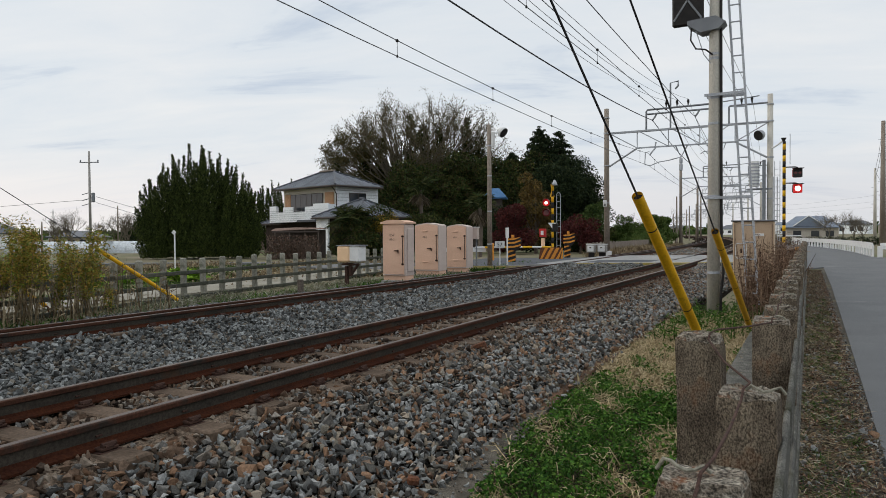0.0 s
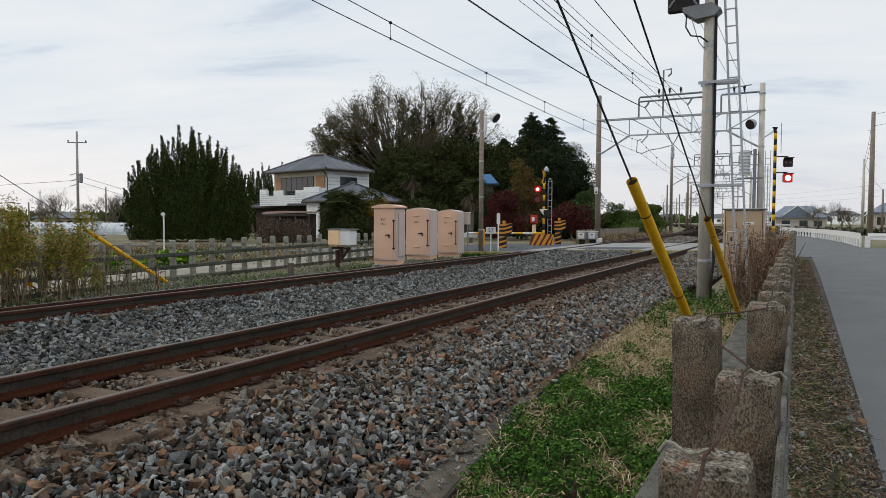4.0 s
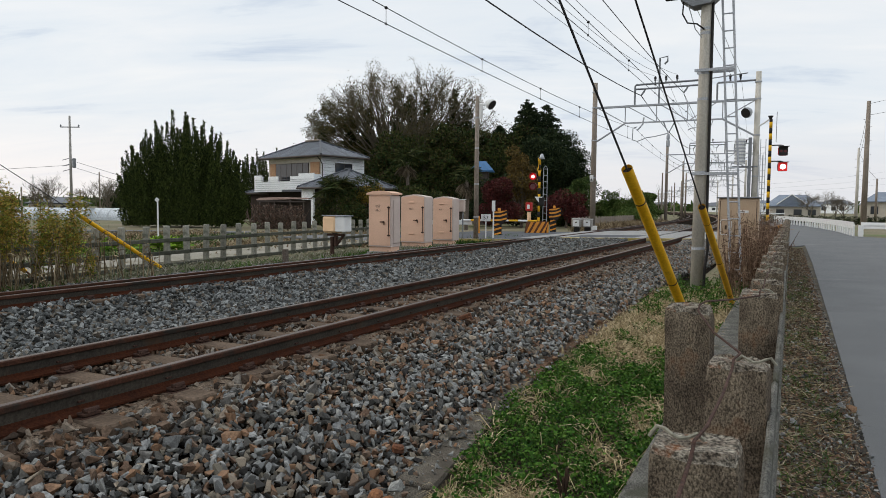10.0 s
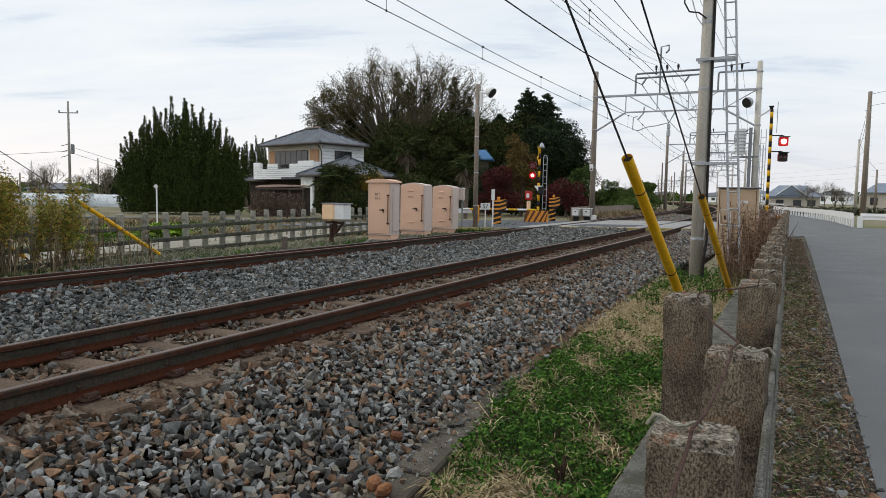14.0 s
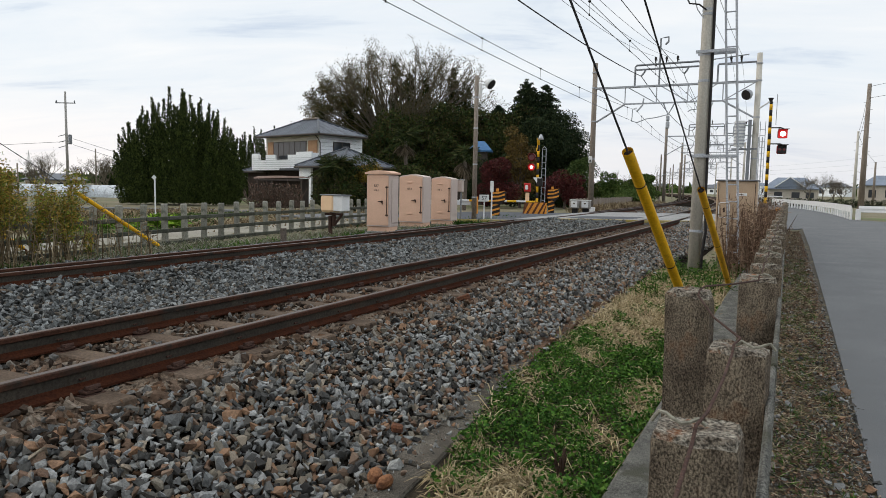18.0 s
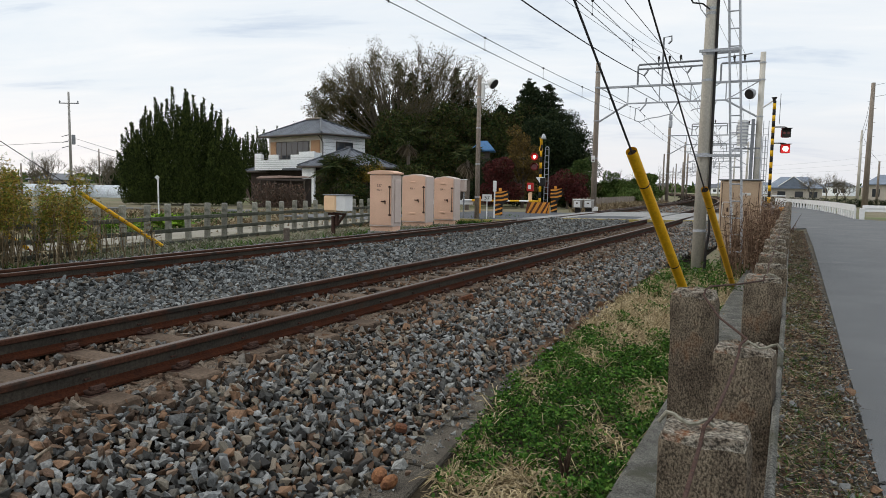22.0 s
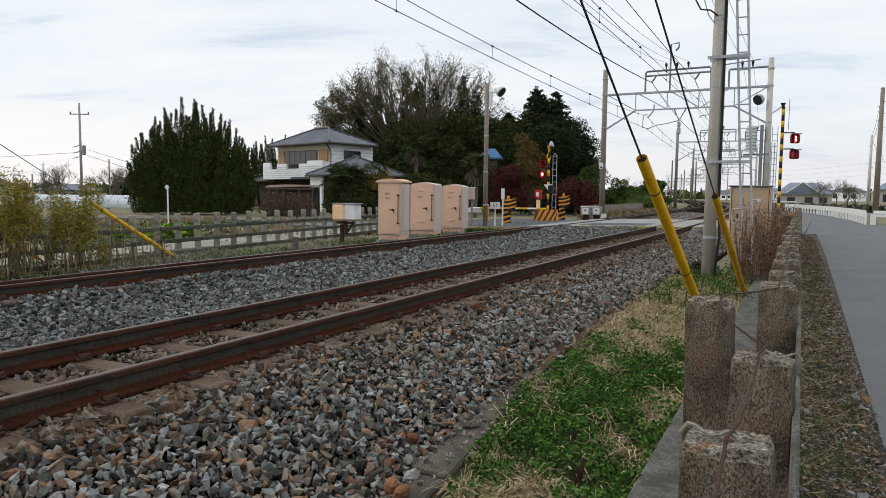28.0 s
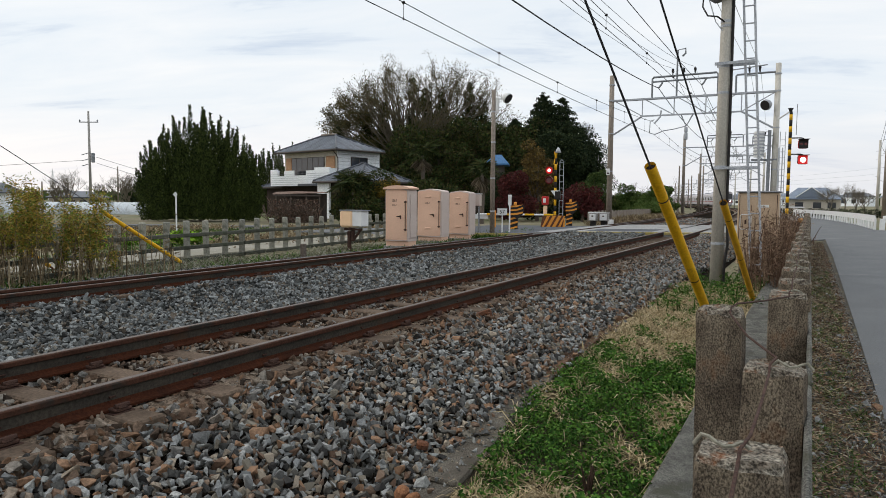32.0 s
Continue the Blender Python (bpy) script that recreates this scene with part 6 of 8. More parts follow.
def hip_roof(h, x0, x1, y0, y1, z, rise, inset_x, inset_y, rib=0.42, name="roof"):
    """Hipped roof over a rectangle; ribs, with highlights in their colour, run down each slope."""
    cx0, cx1 = x0 + inset_x, x1 - inset_x
    cy = (y0 + y1) / 2
    ya, yb = (cy, cy)
    v = [(x0, y0, z), (x1, y0, z), (x1, y1, z), (x0, y1, z), (cx0, ya, z + rise), (cx1, yb, z + rise)]
    low = [(a, b, c - 0.14) for a, b, c in v[:4]]
    roof = part(name, MB().add(v + low, [(0, 1, 5, 4), (1, 2, 5), (2, 3, 4, 5), (3, 0, 4), (6, 9, 8, 7), (0, 6, 7, 1), (1, 7, 8, 2), (2, 8, 9, 3), (3, 9, 6, 0)]), M_TILE, h, "slate-grey tiled roof")
    a0, a1 = Vector(v[4]), Vector(v[5])
    n = int((x1 - x0) / rib)
    for k in range(1, n):
        x = x0 + (x1 - x0) * k / n
        foot = Vector((x, y0, z))
        if x < cx0:
            top = Vector(v[0]).lerp(a0, (x - x0) / inset_x)
        elif x > cx1:
            top = Vector(v[1]).lerp(a1, (x1 - x) / inset_x)
        else:
            top = Vector((x, cy, z + rise))
        part("tile_rib", MB().tube([foot, top], 0.07, 5), M_TILERIB, roof)
    n = int((y1 - y0) / rib)
    for k in range(1, n):
        y = y0 + (y1 - y0) * k / n
        u = 1 - abs(2 * k / n - 1)
        part("tile_rib", MB().tube([(x1, y, z), (x1 + (cx1 - x1) * u, y, z + rise * u)], 0.07, 5), M_TILERIB, roof)
    for a, b in ((v[0], v[4]), (v[1], v[5]), (v[2], v[5]), (v[4], v[5])):
        part("ridge", MB().tube([Vector(a) + Vector((0, 0, 0.04)), Vector(b) + Vector((0, 0, 0.08))], 0.10, 6), M_TILE, roof)
    part("ridge_cap", MB().cbox((cx0 + cx1) / 2, cy, z + rise + 0.16, cx1 - cx0 + 0.2, 0.26, 0.18, 0.05), M_POLE_D if name == "roof" else M_TILE, roof)
    part("eave_gutter", MB().tube([(x0, y0 - 0.05, z - 0.1), (x1, y0 - 0.05, z - 0.1)], 0.09, 6), M_FRAME, roof)
    part("eave_gutter", MB().tube([(x1 + 0.05, y0, z - 0.1), (x1 + 0.05, y1, z - 0.1)], 0.09, 6), M_FRAME, roof)
    return roof


def window(h, x, y, z, w, t, panes, facing="front"):
    f = part("window", MB().cbox(0, 0, 0, w, 0.1, t, 0.02), M_FRAME, h, "dark framed window", m=pose(x, y, z, 0, 0, 0 if facing == "front" else 90))
    for k in range(panes):
        pw = w / panes
        part("pane", MB().box(-w / 2 + pw * (k + 0.5), -0.055, 0, pw - 0.09, 0.02, t - 0.12), M_GLASS, f)
    return f


hs = thing("farmhouse", pose(-39.13, 51.0, -0.3, 0, 0, -13.5), "two-storey white house with slate-grey tiled hip roofs", "house")
part("upper_wall", MB().cbox(-4.25, 2.65, 4.75, 8.5, 5.3, 3.4, 0.02), M_SIDING, hs, "white sided upper storey")
for k in range(9):
    part("siding_board", MB().box(0.01, 2.65, 3.35 + 0.33 * k, 0.03, 5.28, 0.02), M_STEEL_D, hs)
part("plaster_band", MB().box(-4.3, -0.02, 6.1, 8.3, 0.05, 0.55), M_PLASTER, hs, "cream plaster band")
part("front_plaster", MB().box(-4.3, -0.015, 5.0, 8.3, 0.04, 1.65), M_PLASTER, hs)
hip_roof(hs, -9.2, 0.75, -0.75, 5.3, 6.45, 1.6, 3.9, 3.0)
window(hs, -4.55, -0.06, 4.95, 5.2, 1.75, 6)
part("shutter_box", MB().cbox(-7.6, -0.1, 5.0, 0.95, 0.12, 1.7, 0.02), M_SHUTTER, hs, "tan shutter box")
part("shutter_box", MB().cbox(-0.95, -0.1, 5.1, 1.3, 0.12, 1.5, 0.02), M_SHUTTER, hs, "tan shutter box")
window(hs, 0.05, 2.6, 5.2, 2.1, 1.2, 2, "side")
part("downpipe", MB().tube([(-0.1, -0.5, 6.3), (-0.05, -0.2, 6.0), (0.08, -0.06, 5.6), (0.08, -0.06, 2.9)], 0.05, 6), M_FRAME, hs)
# stepped balcony parapet
bal = part("balcony", MB().prism([(-9.6, 3.05), (0.0, 3.05), (0.0, 4.75), (-2.3, 4.75), (-2.3, 4.5), (-3.6, 4.5), (-3.6, 4.05), (-5.6, 4.05), (-5.6, 4.55), (-7.2, 4.55), (-7.2, 4.05), (-8.4, 4.05), (-8.4, 4.7), (-9.6, 4.7)], 0.14, pose(0, -1.0, 0)), M_SIDING, hs, "white stepped balcony parapet")
for k in range(6):
    part("siding_groove", MB().box(-4.8, -1.012, 3.2 + 0.2 * k, 9.55, 0.02, 0.018), M_STEEL_D, bal)
for x in (-9.53, -0.06):
    part("balcony_side", MB().box(x, -0.45, 3.85, 0.12, 0.9, 1.6), M_SIDING, hs)
part("balcony_floor", MB().box(-4.8, -0.45, 3.1, 9.5, 0.9, 0.16), M_FRAME, hs)
# Wall darkened by colour where the balcony's shade falls.
part("ground_wall", MB().cbox(-4.25, 2.9, 1.55, 8.6, 5.6, 3.1, 0.02), M_SHADEWALL, hs, "ground-floor wall with the balcony's shade in its dark brown colour")
window(hs, -5.0, 0.05, 1.3, 5.5, 2.2, 4)
part("door_panel", MB().cbox(-8.3, 0.05, 1.2, 1.2, 0.1, 2.3, 0.02), M_SHUTTER, hs, "tan shutter door")
part("canopy", MB().prism([(-3.6, 3.0), (-0.6, 3.0), (-0.7, 3.2), (-3.5, 3.2)], 1.2, pose(0, -2.0, 0)), M_TILE, hs)
hip_roof(hs, 0.4, 6.6, -3.2, 3.4, 3.35, 1.55, 2.9, 3.0, 0.42, "wing_roof")
part("wing_wall", MB().cbox(3.5, 0.1, 1.65, 5.0, 5.4, 3.3, 0.02), M_SHADEWALL, hs, "wing wall in the same shade-darkened brown")
part("porch_wall", MB().cbox(1.5, -2.8, 1.62, 1.7, 0.22, 3.2, 0.02), M_SIDING, hs, "white corner wall under the wing roof")
hip_roof(hs, -12.2, -8.2, -0.5, 5.5, 3.0, 0.9, 1.5, 1.5, 0.42, "lean_to_roof")
part("lean_to_wall", MB().cbox(-10.2, 2.4, 1.45, 3.2, 4.8, 2.9, 0.02), M_SHADEWALL, hs)

# vine-covered shed in front of the house
M_VINEWOOD = mat("pale_vine_wood", (0.17, 0.125, 0.10), (0.10, 0.07, 0.055), 0.95, 4, 30, 0.4)
M_VINE = leaf_mat("withered_vine_leaves", [(0.12, 0.065, 0.045), (0.07, 0.045, 0.035), (0.20, 0.12, 0.085), (0.05, 0.05, 0.03), (0.27, 0.21, 0.17)])
vs_ = thing("garden_shed", pose(-33.5, 39.2, -0.35, 0, 0, 27) @ Matrix.Diagonal((0.76, 1, 1, 1)), "open shed with rusty sheet roof and bare brown vines", "shed")
part("roof", MB().prism([(-2.4, 2.12), (2.3, 2.26), (2.3, 2.33), (-0.2, 2.36), (-2.0, 2.3), (-2.4, 2.2)], 2.5, pose(0, -1.2, 0)), mat("faded_sheet_roof", (0.46, 0.33, 0.28), (0.36, 0.25, 0.21), 0.7, 2, 30, 0.2), vs_, "faded pinkish sheet roof")
part("roof_edge", MB().cbox(0, -1.24, 2.04, 4.6, 0.05, 0.12, 0.02), M_FRAME, vs_)
for x in (-2.1, -0.7, 0.8, 2.1):
    part("post", MB().cyl((x, -1.1, 0), (x, -1.1, 2.15), 0.06, n=8), M_BARK, vs_)
part("back_wall", MB().box(0, 1.2, 1.1, 4.4, 0.08, 2.2), M_FRAME, vs_)
vine = MB()
rv = random.Random(5)
for k in range(110):
    x = rv.uniform(-2.5, 2.2)
    p = Vector((x, -1.3 - rv.uniform(0, 0.5), 0))
    pts = [p]
    for _ in range(4):
        p = p + Vector((rv.uniform(-0.6, 0.6), rv.uniform(-0.2, 0.2), rv.uniform(0.1, 0.6)))
        pts.append(p.copy())
    vine.tube(pts, [0.05, 0.045, 0.04, 0.03, 0.02], 4, caps=False)
vp = np.stack([rng.uniform(-2.6, 2.3, 1700), rng.uniform(-2.0, -1.2, 1700), rng.uniform(0.1, 1.9, 1700) ** 0.9], -1)
v, f = blades(vp, unit(1700), 0.05, rng.uniform(0.08, 0.2, 1700), 0.3)
part("vine_leaves", soup("vine_leaves", v, f, M_VINE), None, vs_, "withered brown vine leaves")
part("vines", vine, M_VINEWOOD, vs_, "tangled bare brown vines").name = "vine_tangle"

# other houses
def small_house(x, y, w, d, h, rise, yaw, wall, roofm, label, z=-0.1):
    t = thing("house", pose(x, y, z, 0, 0, yaw), label, "house", "distant houses")
    part("wall", MB().cbox(0, 0, h / 2, w, d, h, 0.03), wall, t)
    o = 0.5
    v = [(-w / 2 - o, -d / 2 - o, h), (w / 2 + o, -d / 2 - o, h), (w / 2 + o, d / 2 + o, h), (-w / 2 - o, d / 2 + o, h), (-w * 0.28, 0, h + rise), (w * 0.28, 0, h + rise)]
    low = [(a, b, c - 0.15) for a, b, c in v[:4]]
    part("roof", MB().add(v + low, [(0, 1, 5, 4), (1, 2, 5), (2, 3, 4, 5), (3, 0, 4), (6, 9, 8, 7), (0, 6, 7, 1), (1, 7, 8, 2), (2, 8, 9, 3), (3, 9, 6, 0)]), roofm, t, "tiled hip roof")
    for k in (-0.3, 0.05, 0.33):
        part("window", MB().cbox(k * w, -d / 2 - 0.02, h * 0.52, w * 0.16, 0.08, h * 0.42, 0.02), M_GLASS, t, "dark window")
    return t


M_ROOF2 = mat("blue_grey_roof", (0.16, 0.19, 0.24), (0.20, 0.235, 0.285), 0.6, 1, 20, 0.1)
M_WALL2 = mat("pale_wall", (0.50, 0.45, 0.38), (0.44, 0.40, 0.34), 0.9, 0.8, 20, 0.1)
nh = small_house(0.2, 132, 7.6, 8, 2.3, 1.9, 6, M_WALL2, M_ROOF2, "single-storey house with blue-grey hip roof beyond the lane")
part("gable", MB().prism([(-2.9, 2.5), (1.7, 2.5), (-0.6, 4.2)], 0.3, pose(0, -4.4, 0)), M_ROOF2, nh)
part("gable_trim", MB().tube([(-2.9, -4.45, 2.5), (-0.6, -4.45, 4.2), (1.7, -4.45, 2.5)], 0.1, 5), M_WHITE, nh)
small_house(15.5, 142, 7, 8, 3.2, 1.7, -8, M_WALL2, M_ROOF2, "distant tan house with blue-grey roof")
small_house(-107, 69.5, 6.5, 6, 1.9, 1.0, 30, M_WALL2, M_TILE, "low farmhouse far across the fields", -0.4)
small_house(-118, 62, 6, 6, 2.6, 1.6, 20, M_SIDING, M_TILE, "white farmhouse far across the fields", -0.4)
small_house(-26.3, 59.0, 1.2, 1.6, 5.2, 0.9, 20, M_FRAME, M_BLUE, "shed with blue sheet roof among the trees", -0.3)
rh = random.Random(3)
for k in range(26):
    a = radians(-24 + 38 * k / 25)
    d = rh.uniform(380, 640)
    small_house(d * math.sin(a) + rh.uniform(-8, 8), d * math.cos(a), rh.uniform(8, 16), 9, rh.uniform(3.5, 7), rh.uniform(1.5, 3), rh.uniform(-30, 30), M_WALL2 if k % 3 else M_SIDING, M_ROOF2 if k % 2 else M_TILE, "distant house on the horizon")

# greenhouses
for k, (x, y) in enumerate(((-71.3, 47.4), (-66.6, 50.2), (-76.3, 44.6))):
    g = thing("greenhouse", pose(x, y, -0.42, 0, 0, -74 + 5 * k), "low white plastic tunnel greenhouse in the fields", "greenhouse", "greenhouses")
    n, L = 12, 5.6
    arc = [(1.5 * math.cos(math.pi * i / n), 1.35 * math.sin(math.pi * i / n)) for i in range(n + 1)]
    part("cover", MB().prism([(a, b) for a, b in arc], L, pose(0, -L / 2, 0)), mat("milky_plastic", (0.56, 0.59, 0.60), (0.48, 0.51, 0.53), 0.4, 1, 10, 0.1), g, "milky plastic cover", smooth=False)
    for j in range(6):
        part("hoop", MB().tube([(a * 1.01, -L / 2 + L * j / 5, b * 1.01) for a, b in arc], 0.03, 5), M_STEEL, g)

# ---- far paths and fields ----
M_DIRT = mat("pale_dirt", (0.28, 0.265, 0.225), (0.20, 0.185, 0.14), 0.95, 0.7, 25, 0.4)
sheet("farm_track", [(-13.0, 4), (-15.2, 4), (-16.6, 17), (-16.4, 26), (-14.0, 22), (-13.6, 14)], 0.0, M_DIRT, "pale dirt track behind the fence", "path")
sheet("field_path", [(-60, 16.0), (-42, 24.8), (-33.6, 29.4), (-24, 33.4), (-14, 36), (-14, 34.2), (-23, 31.9), (-32.9, 28.1), (-41.4, 23.4), (-60, 14.4)], -0.20, M_ASPHALT, "narrow grey farm road", "road", 0.25)

# ---- trees ----
def juniper_clump(ax, ay, bx, by, n, spires, profile, seed, label, depth=1.6, leaves=1150):
    """Upright flame-shaped shoots crowded into a clump under an uneven profile, with thin spires above it."""
    r = np.random.default_rng(seed)
    cx, cy = (ax + bx) / 2, (ay + by) / 2
    t = thing("juniper_clump", pose(cx, cy, -0.4), label, "tree", "juniper clumps")
    dx, dy = bx - ax, by - ay
    L = math.hypot(dx, dy)
    px, py = -dy / L, dx / L
    P, W, S = [], [], []
    part("trunk", MB().tube([(0, 0, 0), (0.1, 0, 3.4)], [0.22, 0.05], 8), M_BARK, t)
    for i in range(n + spires):
        spire = i >= n
        u = ((i - n + r.uniform(0.2, 0.8)) / spires) if spire else (i + r.uniform(0.1, 0.9)) / n
        e = math.sqrt(max(0.0, 1 - (2 * u - 1) ** 2))
        w = r.uniform(-1, 1) * depth * (0.35 + 0.65 * e) * (0.6 if spire else 1)
        h = float(np.interp(u, *profile)) * (r.uniform(0.86, 0.99) if spire else r.uniform(0.6, 0.9))
        x, y = ax + dx * u + px * w - cx, ay + dy * u + py * w - cy
        rad = r.uniform(0.28, 0.4) if spire else r.uniform(0.38, 0.58)
        lean = np.array([(2 * u - 1) * dx / L, (2 * u - 1) * dy / L]) * 0.7
        m = int(leaves * h / 8 * (0.75 if spire else 1))
        z = r.uniform(0.02, 1, m) ** 0.9
        prof = np.where(z < 0.5, 1.0, np.maximum(0.0, (1 - z) / 0.5) ** (0.95 if spire else 1.25) * 0.95 + 0.05) * np.where(z < 0.15, 0.75 + z * 1.6, 1)
        a = r.uniform(0, 2 * np.pi, m)
        wob = 1 + 0.25 * np.sin(a * 3 + z * 21 + i) + 0.18 * np.sin(a * 5 - z * 33)
        q = rad * prof * wob * r.uniform(0.7, 1.05, m)
        sway = 0.10 * np.sin(z * 5 + i * 2.4)
        P.append(np.stack([x + lean[0] * z + sway + q * np.cos(a), y + lean[1] * z + q * np.sin(a), z * h], -1))
        W.append(np.stack([np.cos(a) * 0.35, np.sin(a) * 0.35, np.full(m, 0.85)], -1) + r.normal(size=(m, 3)) * 0.42)
        S.append(r.uniform(0.07, 0.2, m))
    P, W, S = np.concatenate(P), np.concatenate(W), np.concatenate(S)
    W /= np.linalg.norm(W, axis=1)[:, None]
    v, f = blades(P, W, S * 0.3, S, 0.0)
    part("crown", soup("crown", v, f, M_JUNIPER), None, t, "dense dark green flame-shaped foliage")


juniper_clump(-45.5, 35.2, -38.2, 39.1, 140, 19, ([0, 0.1, 0.2, 0.3, 0.45, 0.6, 0.72, 0.85, 0.95, 1], [4.2, 6.4, 7.6, 8.5, 9.2, 9.2, 8.3, 7.0, 5.8, 4.8]), 11, "tall dark green juniper clump with flame-like tips", 1.9, 1500)
juniper_clump(-56.6, 54.9, -49.0, 58.8, 100, 9, ([0, 0.5, 1], [7.6, 8.2, 8.8]), 12, "smaller dark juniper clump behind the house", 1.5, 1100)

big = thing("bare_tree", pose(-42.4, 69.0, -0.4), "huge spreading tree with mostly bare twigs", "tree", "grove")
rt = random.Random(77)
# limbs reach from the trunk to the skin of one wide dome and end in fans of fine twigs
fan_p, fan_d = [], []
for k in range(15):
    mbt = MB()
    for j in range(17):
        a, e = 2 * math.pi * (k + rt.random()) / 15, math.asin(rt.uniform(0.02, 1.0))
        q = rt.uniform(0.84, 1.03) * (1 + 0.07 * math.sin(3 * a + 1) + 0.05 * math.sin(5 * a + e * 4))
        tip = Vector((-0.2 + 12.2 * q * math.cos(e) ** 0.8 * math.cos(a), 0.2 + 7.5 * q * math.cos(e) * math.sin(a), 6.6 + 10.6 * q * math.sin(e) ** 0.75))
        root = Vector((0.4 + tip.x * 0.34, tip.y * 0.34, 3.0 + 0.26 * tip.z))
        mid = root.lerp(tip, 0.55) + Vector((rt.uniform(-1.7, 1.7), rt.uniform(-1.2, 1.2), rt.uniform(-0.3, 1.8)))
        mbt.tube([root, root.lerp(mid, 0.5) + Vector((0, 0, 0.4)), mid, tip], [0.14, 0.10, 0.06, 0.018], 4, caps=False)
        out = (tip - mid).normalized()
        for i in range(9):
            u = rt.uniform(0.15, 1.0)
            p0 = mid.lerp(tip, u)
            d = (out * 0.7 + Vector((rt.uniform(-1, 1), rt.uniform(-1, 1), rt.uniform(-0.5, 1)))).normalized()
            L = rt.uniform(0.8, 1.9)
            p1 = p0 + d * L * 0.5
            p2 = p1 + (d + Vector((rt.uniform(-0.5, 0.5), rt.uniform(-0.5, 0.5), rt.uniform(-0.3, 0.5)))).normalized() * L * 0.5
            mbt.tube([p0, p1, p2], [0.030, 0.02, 0.010], 3, caps=False)
            for _ in range(3):
                p3 = p1.lerp(p2, rt.random())
                d3 = (d + Vector((rt.uniform(-1, 1), rt.uniform(-1, 1), rt.uniform(-0.6, 0.8))) * 1.1).normalized()
                mbt.tube([p3, p3 + d3 * rt.uniform(0.35, 0.8)], [0.016, 0.007], 3, caps=False)
                fan_p.append(p3 + d3 * 0.3)
    part("limb", mbt, M_TWIG, big, "grey-brown limb and bare twigs")
part("lower_leaves", crown(scatter_blobs(-1.5, -2.5, 6.8, 9.2, 2.5, 3.6, 46, 0.7, 1.4, 8), 21000, 0.19, M_OLIVE, "lower_leaves"), None, big, "olive-brown leaves on the lower limbs")
part("trunk", MB().tube([(0.4, 0, 0), (0.3, 0, 2.5), (0.5, 0.3, 5)], [0.7, 0.6, 0.5], 10), M_BARK, big)
fp_ = np.repeat(np.array([tuple(p) for p in fan_p]), 4, axis=0)
fp_ = fp_ + rng.normal(size=fp_.shape) * 0.28
v, f = blades(fp_, unit(len(fp_)), rng.uniform(0.04, 0.10, len(fp_)), rng.uniform(0.08, 0.18, len(fp_)), 0.2)
part("sparse_leaves", soup("sparse_leaves", v, f, M_OLIVE), None, big, "sparse olive-brown leaves")
# ivy and evergreen growth fills the inner limbs; each column ends at its own height
for k, (a, h) in enumerate(((-7.3, 10.8), (-5.0, 12.4), (-2.5, 13.6), (0.5, 16.6), (2.6, 15.2), (4.7, 14.6), (7.4, 15.9), (9.6, 14.2), (-1.0, 11.5), (3.8, 11.8), (6.5, 12.0))):
    x, y = a * 0.89, a * 0.45 + rt.uniform(-2.0, 0.5)
    bl = []
    for i in range(26):
        u = i / 25
        q = (1.5 - 1.05 * u) * rt.uniform(0.6, 1.2)
        bl.append((x + rt.uniform(-1, 1) * (1.4 - 1.15 * u), y + rt.uniform(-1, 1) * (1.2 - 0.95 * u), 3.0 + (h - 3.6) * u, q, q, q))
    part("ivy", crown(bl, 9000, 0.24, M_EVERGREEN, "ivy", 0.2, 0.25), None, big, "dark ivy climbing the limbs")
part("olive_leaves", crown(scatter_blobs(-6.3, -3.4, 11.6, 4.6, 2.0, 3.0, 40, 0.4, 0.9, 9), 8000, 0.15, M_OLIVE, "olive_leaves"), None, big, "olive-brown leaves on the outer limbs")

leafy("evergreen_tree", -38.5, 63.5, 8, 0.3, scatter_blobs(0, 0, 5.0, 4.6, 3.5, 4.2, 26, 1.2, 2.0, 21), 11000, 0.42, M_EVERGREEN, "dense dark evergreen tree behind the house", -0.4)
leafy("evergreen_tree", -35.5, 64.0, 9, 0.3, scatter_blobs(0, 0, 5.6, 4.6, 3.0, 5.6, 44, 1.0, 1.8, 25), 14000, 0.36, M_EVERGREEN, "dense green evergreen in the grove", -0.4)
leafy("evergreen_tree", -31.5, 65.0, 9, 0.3, scatter_blobs(0, 0, 5.8, 5.0, 3.5, 5.2, 30, 1.1, 2.0, 22), 13000, 0.42, M_EVERGREEN, "dense dark evergreen tree in the grove", -0.4)
leafy("evergreen_tree", -27.5, 66.0, 8, 0.3, scatter_blobs(0, 0, 5.6, 3.6, 3.0, 5.0, 24, 1.1, 1.9, 23), 9000, 0.40, M_EVERGREEN, "dense dark evergreen tree in the grove", -0.4)
leafy("evergreen_tree", -44.5, 62.5, 6, 0.25, scatter_blobs(0, 0, 4.6, 3.4, 2.6, 3.4, 16, 0.9, 1.6, 24), 5200, 0.36, M_BRONZE, "bronze-leaved tree behind the roof", -0.4)


